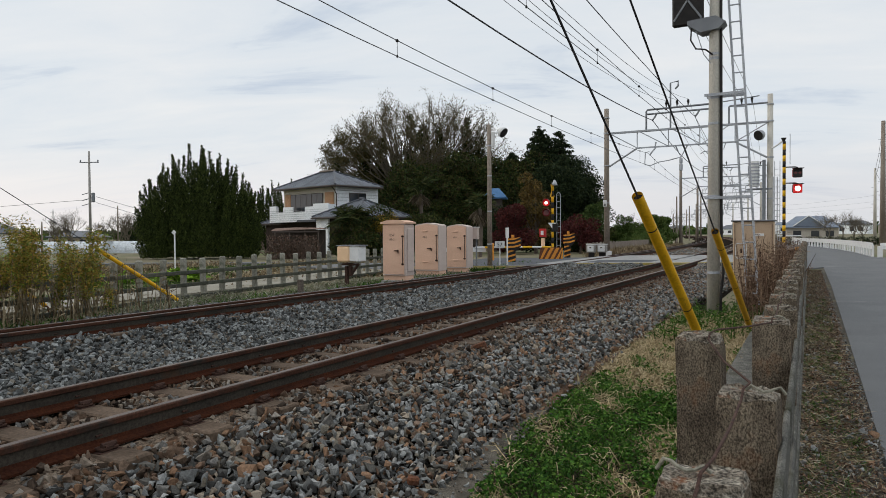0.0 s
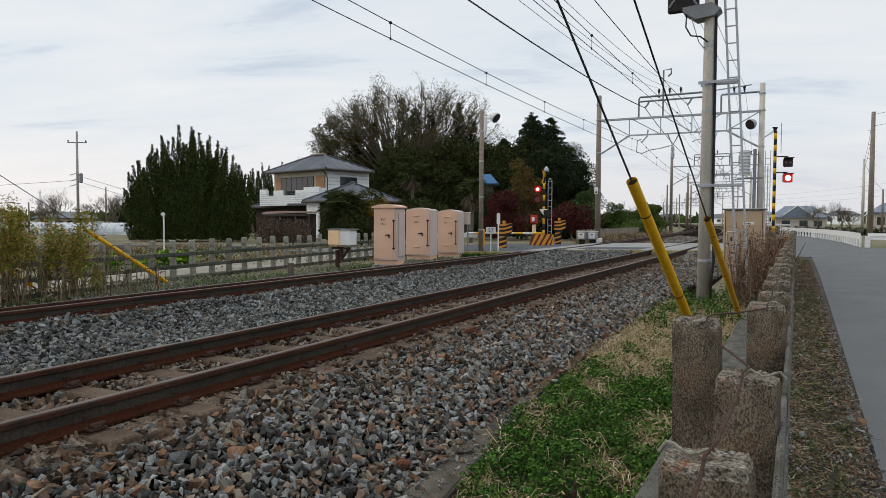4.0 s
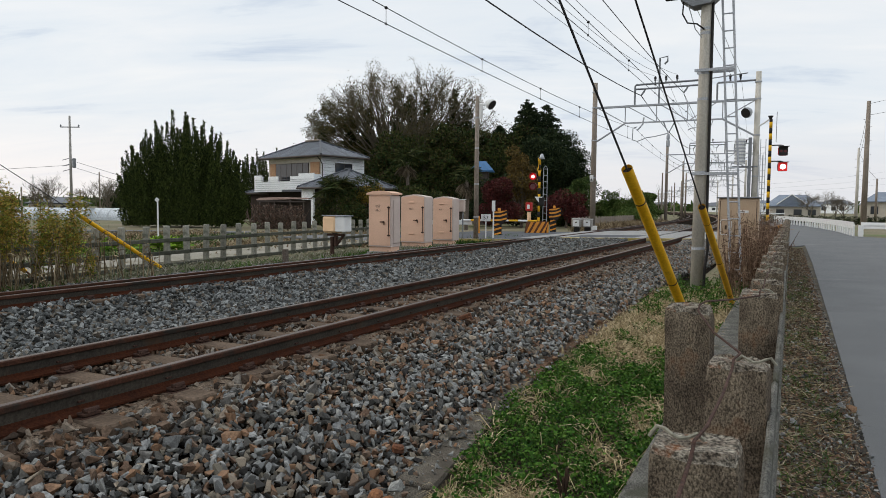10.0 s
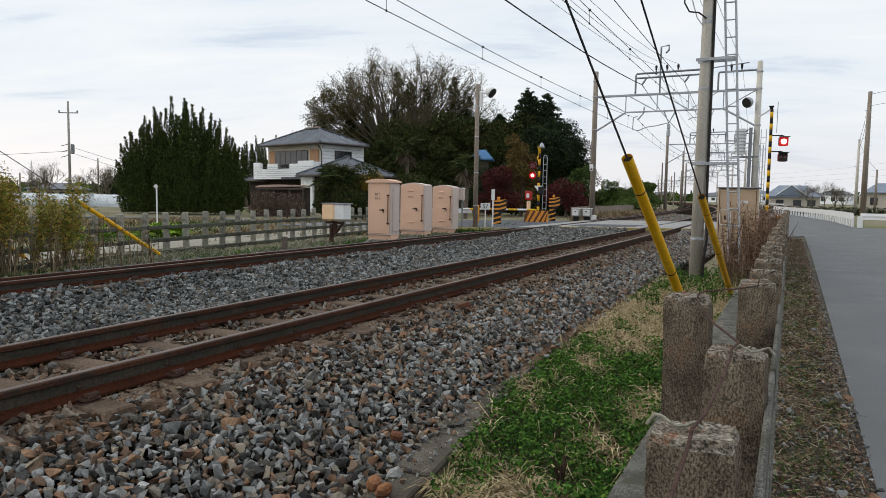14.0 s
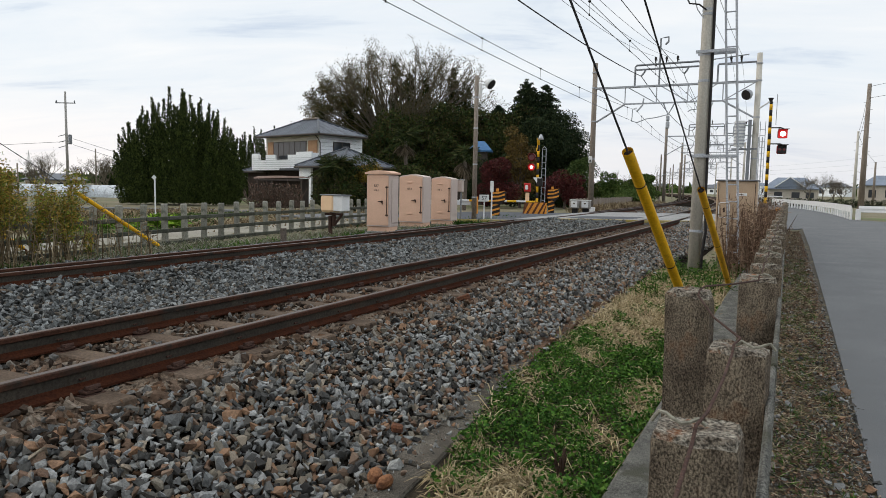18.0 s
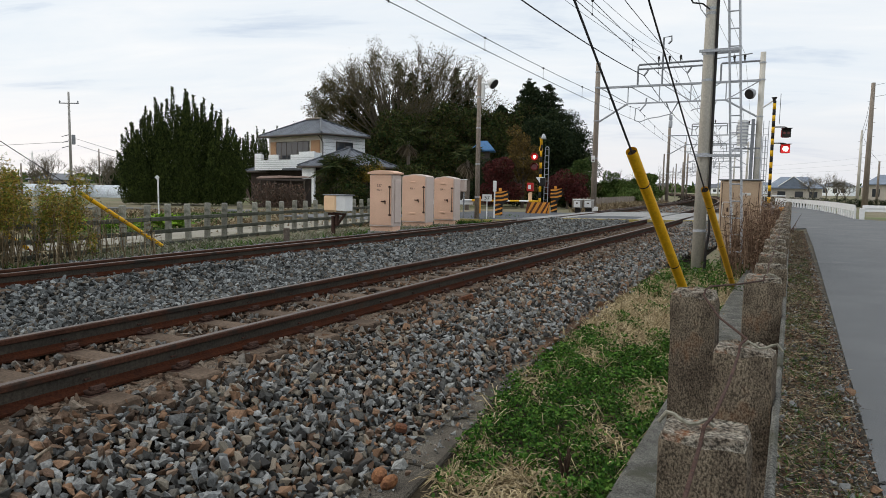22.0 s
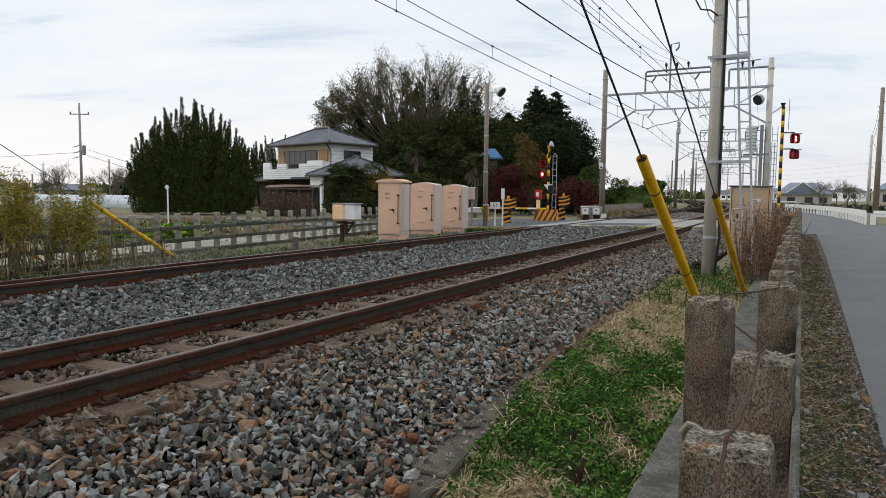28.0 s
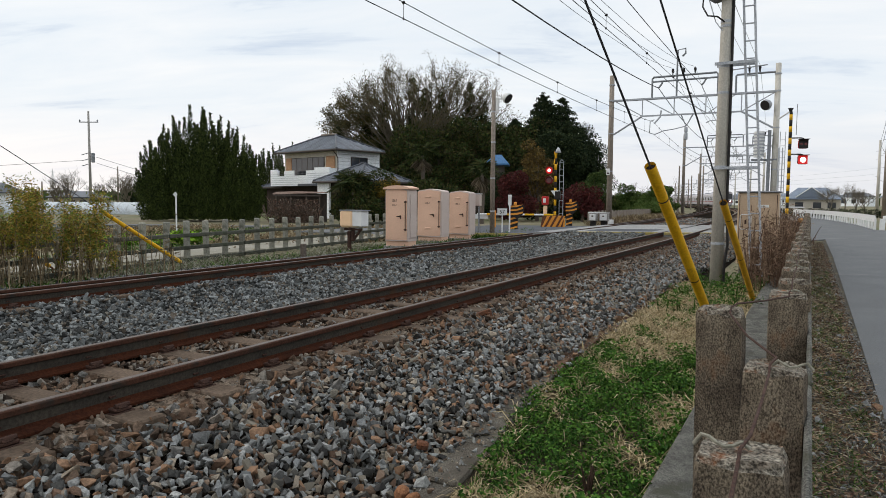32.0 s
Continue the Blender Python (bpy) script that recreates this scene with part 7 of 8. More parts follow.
def cedar(x, y, h, rad, seed, label, n=52000):
    """Boughs in rough whorls round a trunk, shorter towards a ragged leader."""
    t = thing("cedar_tree", pose(x, y, -0.4), label, "tree", "cedars")
    part("trunk", MB().tube([(0, 0, 0), (0, 0, h * 0.97)], [0.28, 0.03], 8), M_BARK, t)
    r = np.random.default_rng(seed)
    blobs = []
    for i in range(230):
        z = r.uniform(0.06, 1.0) ** 0.85
        reach = rad * (1.0 - z) ** 0.62 * r.uniform(0.55, 1.15) + 0.1
        a = r.uniform(0, 6.283)
        for u in (0.45, 0.75, 1.0):
            q = reach * u
            s = (0.16 + 0.5 * (1 - z) ** 0.6) * (1.25 - 0.55 * u) * r.uniform(0.75, 1.2)
            blobs.append((q * math.cos(a), q * math.sin(a), z * h - 0.18 * q + r.uniform(-0.15, 0.15), s * 1.2, s * 1.2, s * 0.7))
    part("crown", crown(blobs, n, 0.17, M_CEDAR, "crown", 0.0, 0.25), None, t, "dark drooping foliage")


cedar(-24.9, 67.6, 13.1, 4.4, 31, "tall dark cedar with a ragged top")
cedar(-23.9, 70.3, 12.9, 5.0, 32, "tall dark cedar with a ragged top")
leafy("evergreen_tree", -22.4, 70.6, 7, 0.3, scatter_blobs(0, 0, 4.8, 3.4, 3.0, 5.0, 120, 0.9, 1.4, 30), 26000, 0.28, M_CEDAR, "broad domed dark conifer at the grove's edge", -0.4)
cedar(-28.6, 68.5, 10.6, 4.4, 29, "dark cedar with a ragged top")
leafy("evergreen_tree", -23.6, 68.0, 6, 0.3, scatter_blobs(0, 0, 6.0, 3.4, 2.4, 5.4, 40, 0.9, 1.6, 33), 12000, 0.36, M_CEDAR, "rounded dark evergreen at the grove's edge", -0.4)
leafy("evergreen_tree", -22.6, 64.5, 5, 0.3, scatter_blobs(0, 0, 4.6, 3.6, 2.4, 4.2, 22, 1.0, 1.7, 34), 9000, 0.38, M_CEDAR, "dark evergreen in the grove", -0.4)
leafy("maple_tree", -19.4, 46.6, 2, 0.12, scatter_blobs(0, 0, 2.2, 1.6, 1.4, 1.6, 14, 0.5, 0.9, 35), 4200, 0.22, M_MAPLE, "small dark red maple behind the crossing", -0.3)
leafy("maple_tree", -14.4, 47.3, 1.6, 0.1, scatter_blobs(0, 0, 1.7, 1.5, 1.2, 1.1, 12, 0.4, 0.8, 36), 3000, 0.20, M_MAPLE, "small dark red maple beside the track", -0.2)
leafy("shrub_tree", -18.6, 49.3, 3, 0.12, scatter_blobs(0, 0, 4.0, 1.7, 1.3, 3.0, 26, 0.35, 0.8, 37), 3000, 0.22, M_BRONZE, "slender tree with yellow-brown leaves", -0.3)
leafy("shrub_tree", -14.6, 51.0, 2.2, 0.1, scatter_blobs(0, 0, 2.4, 1.0, 1.0, 1.9, 10, 0.4, 0.8, 38), 1800, 0.24, M_BUSH, "small yellow-green leafy tree", -0.2)
leafy("shrub_tree", -24.0, 35.9, 1.5, 0.1, scatter_blobs(0, 0, 2.5, 0.9, 0.8, 0.8, 9, 0.35, 0.6, 39), 1300, 0.18, M_GOLD, "shrub with golden leaves", -0.3)
leafy("evergreen_shrub", -25.0, 35.0, 1.6, 0.1, scatter_blobs(0, 0, 1.7, 1.9, 1.2, 1.9, 30, 0.5, 0.85, 41), 6500, 0.22, M_EVERGREEN, "dark rounded shrub in the garden", -0.3)
leafy("evergreen_shrub", -28.8, 49.5, 1.5, 0.1, scatter_blobs(0, 0, 1.7, 3.4, 1.5, 1.6, 20, 0.6, 1.1, 42), 4600, 0.28, M_EVERGREEN, "dark shrubs under the trees", -0.3)
leafy("evergreen_shrub", -21.5, 52.0, 1.5, 0.1, scatter_blobs(0, 0, 2.2, 3.2, 1.5, 2.2, 22, 0.7, 1.2, 43), 5200, 0.30, M_CEDAR, "dark shrubs under the trees", -0.3)
leafy("evergreen_shrub", -16.5, 53.0, 1.5, 0.1, scatter_blobs(0, 0, 1.5, 2.4, 1.5, 1.5, 16, 0.6, 1.0, 44), 3200, 0.28, M_EVERGREEN, "dark shrubs beside the crossing", -0.3)


M_PALM = leaf_mat("palm_fronds", [(0.03, 0.045, 0.014), (0.045, 0.06, 0.017), (0.02, 0.03, 0.011), (0.065, 0.066, 0.024)])

M_OLDFROND = leaf_mat("dead_palm_fronds", [(0.08, 0.062, 0.04), (0.11, 0.088, 0.06), (0.05, 0.04, 0.027), (0.16, 0.13, 0.095)])


def palm(x, y, h, reach, seed, label, dead=14):
    t = thing("palm_tree", pose(x, y, -0.3), label, "palm", "palms")
    r = random.Random(seed)
    part("trunk", MB().tube([(0, 0, 0), (0.05, 0, h * 0.6), (0, 0, h)], [0.14, 0.16, 0.12], 8), M_BARK, t, "shaggy brown trunk")
    top = Vector((0, 0, h))
    for k in range(26 + dead):
        old = k >= 26
        a = r.uniform(0, 6.283)
        el = r.uniform(-0.1, 1.1) if not old else r.uniform(-1.5, -0.6)
        d = Vector((math.cos(a) * math.cos(el), math.sin(a) * math.cos(el), math.sin(el)))
        L = reach * (r.uniform(0.7, 1.1) if not old else r.uniform(0.4, 0.95))
        tip = top + d * L * 0.6
        mb = MB().tube([top - Vector((0, 0, 0.2)), tip], 0.018, 4, caps=False)
        n = 12
        side = d.cross(Vector((0, 0, 1))).normalized()
        base, way = [], []
        for i in range(n):
            b = -1.3 + 2.6 * i / (n - 1)
            w = (d * math.cos(b) + side * math.sin(b) - Vector((0, 0, 0.25))).normalized()
            base.append(tip)
            way.append(w)
        v, f = blades(np.array(base), np.array(way), 0.07, L * 0.6, 0.25)
        part("frond", mb.add(v.tolist(), f.tolist()), M_OLDFROND if old else M_PALM, t, "dry hanging frond" if old else "")


palm(-29.9, 51.0, 5.6, 1.55, 1, "shaggy fan palm with dead hanging fronds", 22)
palm(-19.0, 40.1, 3.5, 1.2, 2, "small fan palm with hanging fronds", 18)
palm(-25.3, 34.5, 2.4, 1.5, 3, "dark fan palm in the garden", 4)

# hedges and weeds beyond the crossing
leafy("hedge_bush", -17.4, 75.5, 2, 0.1, scatter_blobs(0, 0, 1.5, 2.4, 1.5, 1.8, 70, 0.3, 0.6, 45), 8500, 0.24, M_HEDGE, "green hedge beside the line", -0.2)
leafy("hedge_bush", -14.6, 76.8, 2, 0.1, scatter_blobs(0, 0, 2.0, 2.0, 1.5, 2.4, 70, 0.25, 0.55, 46), 8500, 0.24, M_HEDGE, "green hedge with tall sprigs beside the line", -0.2)
leafy("hedge_bush", -13.6, 66, 1, 0.08, scatter_blobs(0, 0, 0.8, 2.0, 3.5, 0.8, 44, 0.4, 0.6, 47), 6000, 0.2, M_HEDGE, "low clipped green hedge beside the line", -0.2)
for k in range(9):
    bare_tree(-18.5 + 0.75 * k, 77.5 + 0.3 * k, 5.0 + 0.9 * math.sin(k * 2), 300 + k, "thin upright sprigs behind the hedge", 3, "sapling", "saplings", 0.05)
fb = thing("board_fence", pose(-12.2, 41.0, -0.1), "dark weathered wooden fence beside the line", "fence")
for k in range(60):
    p = on_line(41 + 0.5 * k, -11.6) - Vector((-12.2, 41.0, 0))
    part("board", MB().cbox(p.x, p.y, 0.45 + 0.05 * math.sin(k * 3), 0.05, 0.4, 0.9, 0.01), M_POLE_D, fb)


def strips(name, n, x0, x1, y0, y1, zf, wide, l0, l1, material, label, lean=0.5, bend=0.3, line=False, patchy=None, category="grass"):
    x, y = rng.uniform(x0, x1, n), rng.uniform(y0, y1, n)
    if patchy:
        k = patchy(x, y) > rng.uniform(0, 1, n)
        x, y = x[k], y[k]
    n = len(x)
    if line:
        a = np.maximum(0, (y - Y0) / R_CURVE)
        x, y = np.where(y > Y0, -R_CURVE + (R_CURVE + x) * np.cos(a), x), np.where(y > Y0, Y0 + (R_CURVE + x) * np.sin(a), y)
    z = zf(x, y)
    way = rng.normal(size=(n, 3)) * lean
    way[:, 2] = 1
    way /= np.linalg.norm(way, axis=1)[:, None]
    L = rng.uniform(l0, l1, n) * (0.6 + 0.8 * np.clip(0.5 + 0.7 * np.sin(x * 9 + y * 4) * np.sin(y * 11 - x * 3), 0, 1))
    v, f = blades(np.stack([x, y, z], -1), way, wide, L, bend)
    return tagged(new(name, soup(name, v, f, material)), label, category, kind="stuff")


def clumps(fx, fy, ph):
    return lambda x, y: np.clip(0.5 + 0.9 * np.sin(x * fx + ph) * np.sin(y * fy + ph * 2) + 0.5 * np.sin(x * fx * 2.3 + y * fy * 1.7), 0, 1)


def lawn_z(x, y):
    return np.interp(x, [-2.1, -1.7, -0.8, -0.6], [-0.14, -0.125, -0.11, -0.04])


def dry(x, y):
    """1 where the grass is dead: towards the far end, and along the kerb close by."""
    far = np.clip((y - 6.0) / 1.6, 0, 1) * 0.75 + np.clip((3.3 - y) / 0.7, 0, 1) * 0.95 * np.clip((-0.95 - x) / 0.3, 0.35, 1)
    return np.clip(far + 0.45 * np.sin(x * 7 + y * 2.1) * np.sin(y * 3.3 + 1) + 0.25 * np.sin(x * 17 + y * 9), 0, 1)


def inside(x, y):
    return (x > np.interp(y, [0, 2.6, 2.97, 3.33, 4.14, 5.38, 7.46, 11.5, 14], [-1.3, -1.44, -1.54, -1.61, -1.79, -1.97, -2.05, -2.13, -2.2])) * 1.0


strips("green_grass", 34000, -2.15, -0.66, 1.2, 13.5, lawn_z, 0.006, 0.03, 0.11, M_GRASS, "low green weeds and grass beside the kerb", 0.8, 0.3, patchy=lambda x, y: inside(x, y) * np.clip(1.1 - 1.7 * dry(x, y), 0.04, 1))
strips("dry_grass", 46000, -2.2, -0.64, 1.2, 13.5, lawn_z, 0.007, 0.10, 0.30, M_STRAW, "dry straw-coloured grass tufts beside the kerb", 1.0, 0.6, patchy=lambda x, y: inside(x, y) * np.clip(dry(x, y), 0.02, 1))
def straw_tufts(name, places, per, l0, l1, label):
    """Drooping bunches of dead grass, each splayed from one root."""
    c = np.repeat(np.array(places, float), per, axis=0)
    n = len(c)
    base = np.stack([c[:, 0] + rng.normal(0, 0.025, n), c[:, 1] + rng.normal(0, 0.03, n), lawn_z(c[:, 0], c[:, 1])], -1)
    way = np.stack([rng.normal(0, 0.75, n), rng.normal(-0.25, 0.75, n), np.full(n, 0.9)], -1)
    way /= np.linalg.norm(way, axis=1)[:, None]
    v, f = blades(base, way, 0.005, rng.uniform(l0, l1, n), 0.75)
    tagged(new(name, soup(name, v, f, M_STRAW)), label, "grass", kind="stuff")


TUFTS = [(-0.78, 4.49), (-0.88, 4.77), (-0.83, 5.03), (-0.92, 3.12), (-1.28, 3.05), (-1.49, 3.02), (-1.54, 3.43), (-1.15, 3.21), (-1.44, 8.61), (-1.83, 9.39), (-1.75, 7.98), (-1.19, 8.11), (-1.63, 6.95), (-1.3, 7.14), (-2.2, 10.42), (-1.75, 10.71)]
straw_tufts("straw_tufts", [p for p in TUFTS if p[0] < -0.62], 170, 0.12, 0.30, "drooping bunches of dead straw-coloured grass")
M_SOIL = mat("dark_soil", (0.03, 0.025, 0.017), (0.05, 0.04, 0.027), 0.97, 6, 80, 1.0, spec=0.02)
sv = [(x, y, float(lawn_z(x, y)) - 0.006) for y in (-4, 0, 14) for x in (-2.02, -1.7, -0.8, -0.66)]
tagged(part("lawn_soil", MB().add(sv, [(r * 4 + k, r * 4 + k + 1, r * 4 + k + 5, r * 4 + k + 4) for r in range(2) for k in range(3)]), M_SOIL), "dark soil under the grass strip", "ground", kind="structure")
M_CLOVER = leaf_mat("clover_leaves", [(0.042, 0.105, 0.018), (0.06, 0.135, 0.022), (0.022, 0.06, 0.012), (0.09, 0.165, 0.03)])
strips("clover", 46000, -1.9, -0.68, 1.2, 12, lambda x, y: lawn_z(x, y) + rng.uniform(0.0, 0.10, len(x)) * (0.3 + 0.9 * np.clip(0.5 + 0.7 * np.sin(x * 9 + y * 4) * np.sin(y * 11 - x * 3), 0, 1)), 0.015, 0.012, 0.024, M_CLOVER, "small round clover-like leaves", 2.5, 0.0, patchy=lambda x, y: inside(x, y) * np.clip(1.1 - 1.7 * dry(x, y), 0, 1))
M_LITTER = leaf_mat("dry_litter", [(0.26, 0.22, 0.15), (0.13, 0.105, 0.075), (0.38, 0.33, 0.235), (0.06, 0.047, 0.035), (0.15, 0.14, 0.07), (0.045, 0.037, 0.028)])
strips("verge_litter", 26000, 0.0, 0.41, 1.0, 28, lambda x, y: np.full(len(x), 0.0), 0.004, 0.03, 0.10, M_LITTER, "dry grass and stalks lying on the verge", 4.0, 0.1, patchy=lambda x, y: np.clip(1.1 - x / 0.6, 0.08, 1), category="litter")
strips("verge_stalks", 220, 0.02, 0.40, 1.0, 12, lambda x, y: np.full(len(x), 0.012), 0.003, 0.08, 0.2, M_STRAW, "long pale dry stalks lying across the verge", 6.0, 0.02, category="litter")
strips("verge_moss", 9000, 0.0, 0.36, 1.0, 16, lambda x, y: np.full(len(x), 0.0), 0.004, 0.02, 0.06, M_GRASS, "short green blades in the verge", 1.2, 0.2, patchy=clumps(9, 3.1, 0.7), category="grass")
strips("verge_leaves", 16000, 0.0, 0.43, 1.0, 28, lambda x, y: np.full(len(x), 0.002), 0.012, 0.012, 0.03, M_BRUSH, "brown fallen leaves on the verge", 4.0, 0.0, category="litter")
strips("far_grass", 8000, -11.8, -10.2, 5, 26, lambda x, y: np.interp(x, [-10.9, -10.2, -9.6], [-0.06, 0.03, 0.07]), 0.02, 0.08, 0.24, M_GRASS, "green grass along the far track", 0.7, 0.3, patchy=clumps(1.3, 0.8, 1.0))
M_PALEGRASS = leaf_mat("pale_grey_green_grass", [(0.26, 0.25, 0.19), (0.18, 0.185, 0.12), (0.11, 0.14, 0.065), (0.31, 0.30, 0.235), (0.14, 0.12, 0.08)])
strips("far_straw", 17000, -12.0, -10.4, 5, 22, lambda x, y: np.full(len(x), -0.03), 0.011, 0.10, 0.34, M_PALEGRASS, "pale grey-green dry grass along the far fence", 0.6, 0.4, patchy=clumps(1.1, 0.7, 0.2))
strips("field_weeds", 40000, -34, -13.0, 2, 32, lambda x, y: np.interp(x, [-40, -16], [-0.33, -0.1]), 0.05, 0.08, 0.3, M_REED, "dry weeds over the field", 0.9, 0.3, patchy=clumps(0.35, 0.3, 0.5))
strips("field_grass", 26000, -30, -13.0, 4, 30, lambda x, y: np.interp(x, [-40, -16], [-0.33, -0.1]), 0.04, 0.06, 0.2, M_BUSH, "low green weeds in the field", 0.9, 0.3, patchy=clumps(0.5, 0.4, 2.5))
strips("field_greens", 3600, -19.5, -18.7, 15.6, 16.5, lambda x, y: np.full(len(x), -0.1), 0.12, 0.25, 0.6, M_GREENLEAF, "bright green vegetable leaves", 0.9, 0.4, category="vegetables")
strips("field_greens", 7000, -24, -19.5, 12.5, 16.0, lambda x, y: np.full(len(x), -0.15), 0.12, 0.2, 0.55, M_GREENLEAF, "bright green vegetable rows", 0.9, 0.4, patchy=clumps(0.8, 1.1, 0.3), category="vegetables")
strips("line_weeds", 9000, -11.6, -9.3, 40, 72, lambda x, y: np.full(len(x), 0.0), 0.04, 0.2, 0.8, M_REED, "dry brown weeds beside the line", 0.5, 0.4, True)
strips("edge_greens", 5000, -10.9, -9.6, 21.5, 26.5, lambda x, y: np.full(len(x), 0.02), 0.03, 0.12, 0.4, M_GRASS, "green grass by the crossing", 0.6, 0.4)

# tall weeds by the far fence: stalks with feathery tops
def tall_weeds(name, n, x0, x1, y0, y1, h0, h1, stalk, leaf, per, label, z=-0.03, leaf_len=0.16, leaf_wide=0.03, low=0.45):
    x, y, h = rng.uniform(x0, x1, n), rng.uniform(y0, y1, n), rng.uniform(h0, h1, n)
    way = rng.normal(size=(n, 3)) * 0.14
    way[:, 2] = 1
    way /= np.linalg.norm(way, axis=1)[:, None]
    base = np.stack([x, y, np.full(n, z)], -1)
    v, f = blades(base, way, 0.016, h, 0.03)
    v2, f2 = blades(base, way, 0.016, h, 0.03)
    tagged(new(name, soup(name, np.concatenate([v, v2]), np.concatenate([f, f2 + len(v)]), stalk)), label, "weeds", kind="stuff")
    if per:
        k = np.repeat(np.arange(n), per)
        u = rng.uniform(low, 1.0, len(k))
        p = base[k] + way[k] * (h[k] * u)[:, None] + rng.normal(size=(len(k), 3)) * 0.05
        w = rng.normal(size=(len(k), 3)) * np.array([0.8, 0.8, 0.6]) + np.array([0, 0, 0.25])
        w /= np.linalg.norm(w, axis=1)[:, None]
        v, f = blades(p, w, leaf_wide, rng.uniform(0.5, 1.2, len(k)) * leaf_len, 0.3)
        tagged(new(name + "_leaves", soup(name + "_leaves", v, f, leaf)), label + ", leaves", "weeds", kind="stuff")


tall_weeds("bamboo_grass", 90, -12.6, -10.4, 4.0, 7.2, 0.9, 1.85, M_REED, M_BAMBOO, 520, "yellow-green bamboo grass by the fence", -0.03, 0.058, 0.012, 0.5)
tall_weeds("bamboo_grass", 12, -11.0, -10.3, 6.8, 7.4, 0.5, 1.6, M_REED, M_BAMBOO, 330, "yellow-green bamboo grass by the fence", -0.03, 0.058, 0.012, 0.45)
tall_weeds("dry_reeds", 230, -12.4, -10.0, 4.0, 8.6, 0.35, 1.15, M_REED, M_REED, 5, "dry brown reeds by the fence", -0.03, 0.12, 0.015, 0.5)
tall_weeds("dry_brush", 420, -0.95, -0.3, 12.0, 21.0, 0.5, 1.5, M_BRUSH, M_BRUSH, 16, "leafless red-brown brush around the instrument box", -0.1, 0.16, 0.010, 0.2)
tall_weeds("dry_brush", 150, -0.9, -0.3, 21.0, 28.0, 0.5, 1.15, M_BRUSH, M_BRUSH, 12, "leafless red-brown brush by the fence", -0.1, 0.16, 0.012, 0.2)
tall_weeds("green_weeds", 190, -1.9, -0.6, 9.5, 14.4, 0.08, 0.24, M_GRASS, M_GRASS, 14, "low green weeds at the pole's foot", -0.12, 0.08, 0.014, 0.1)

for k, (x, y, h) in enumerate(((-7.2, 82.5, 4.2), (2.0, 86.5, 4.3), (3.4, 87.0, 4.6), (4.6, 87.5, 4.0), (5.6, 92, 3.6))[1:]):
    bare_tree(x, y, h, 70 + k, "small bare garden tree beyond the guardrail", 5, "bare_tree", "garden trees", 0.09, (3, 4))
leafy("hedge_bush", 4.0, 84, 0.6, 0.08, [(-7 + 1.0 * k, 0.3 * math.sin(k), 0.45, 0.75, 0.6, 0.55) for k in range(16)], 5200, 0.16, M_CEDAR, "low dark hedge beyond the lane", -0.1)
for k, (x, y, h) in enumerate(((-88.2, 56.5, 5.6), (-86, 58.8, 5.2), (-90.5, 55.4, 4.8), (-81.8, 59.8, 6.0), (-79.5, 61, 5.0), (-98.2, 62.2, 7.6), (-104.1, 63.7, 6.4), (-75.8, 55.7, 6.2), (-80.2, 57.9, 5.4))):
    bare_tree(x, y, h, 90 + k, "bare tree far across the fields", 5, "bare_tree", "field trees", 0.14, (3, 4), -0.4)
leafy("far_grove", -96, 75, 2, 0.2, scatter_blobs(0, 0, 2.4, 9, 3, 2.4, 20, 1.2, 2.0, 51), 3000, 0.6, M_CEDAR, "dark clump of trees far across the fields", -0.4)
leafy("far_grove", -78, 60, 1, 0.1, scatter_blobs(0, 0, 0.8, 3, 1.5, 0.8, 12, 0.5, 0.8, 52), 1400, 0.3, M_MAPLE, "low reddish shrubs by the greenhouses", -0.5)

# horizon woods
wb = []
for k in range(230):
    a = radians(-66 + 96 * k / 229)
    d = 700 + 160 * math.sin(k * 1.9)
    wb.append((d * math.sin(a), d * math.cos(a), 2.0, 16, 16, 3.2 + 2.2 * abs(math.sin(k * 0.7))))
tagged(new("horizon_woods", crown(wb, 15000, 4.2, M_BUSH, "horizon_woods", 0.3, 0.2)), "low hazy line of distant trees on the horizon", "trees", kind="stuff")

# small things by the track
M_ORANGESTONE = mat("orange_brown_stone", (0.26, 0.12, 0.055), (0.15, 0.07, 0.04), 0.85, 14, 80, 0.6)
st = thing("track_spike", pose(-3.1, 6.65, 0.06), "rusty iron bracket in the ballast", "bracket")
part("plate", MB().cbox(0, 0, 0.13, 0.17, 0.05, 0.05, 0.008, pose(0, 0, 0, 0, -20, 20)), M_RUST, st)
part("leg", MB().cbox(0.02, 0, 0.04, 0.05, 0.05, 0.2, 0.008), M_RUST, st)
for x, y, h, w in ((-3.35, 14.26, 0.30, 0.07), (-10.5, 12.3, 0.42, 0.11)):
    s_ = thing("wooden_stake", pose(x, y, -0.1), "short dark wooden stake in the ballast", "stake", "stakes")
    part("stake", MB().cbox(0, 0, h / 2, w, w, h + 0.1, 0.01), M_BARK, s_)
for x, y, sx, sy, yaw in ((-1.80, 2.80, 0.075, 0.10, 20), (-1.715, 2.76, 0.055, 0.10, -15)):
    so = thing("orange_stone", pose(x, y, -0.085, 8, 14, yaw), "rounded orange-brown stone lying by the kerb", "stone", "orange stones")
    part("stone", MB().lathe([(0.012, -0.03), (0.034, -0.018), (0.042, 0.006), (0.033, 0.032), (0.012, 0.042)], 9, Matrix.Diagonal((sx / 0.075, sy / 0.075, 1.0, 1))), M_ORANGESTONE, so)
rc = thing("brick_piece", pose(-1.99, 3.33, -0.05, 12, 8, 30), "broken orange-brown brick lying by the kerb", "brick")
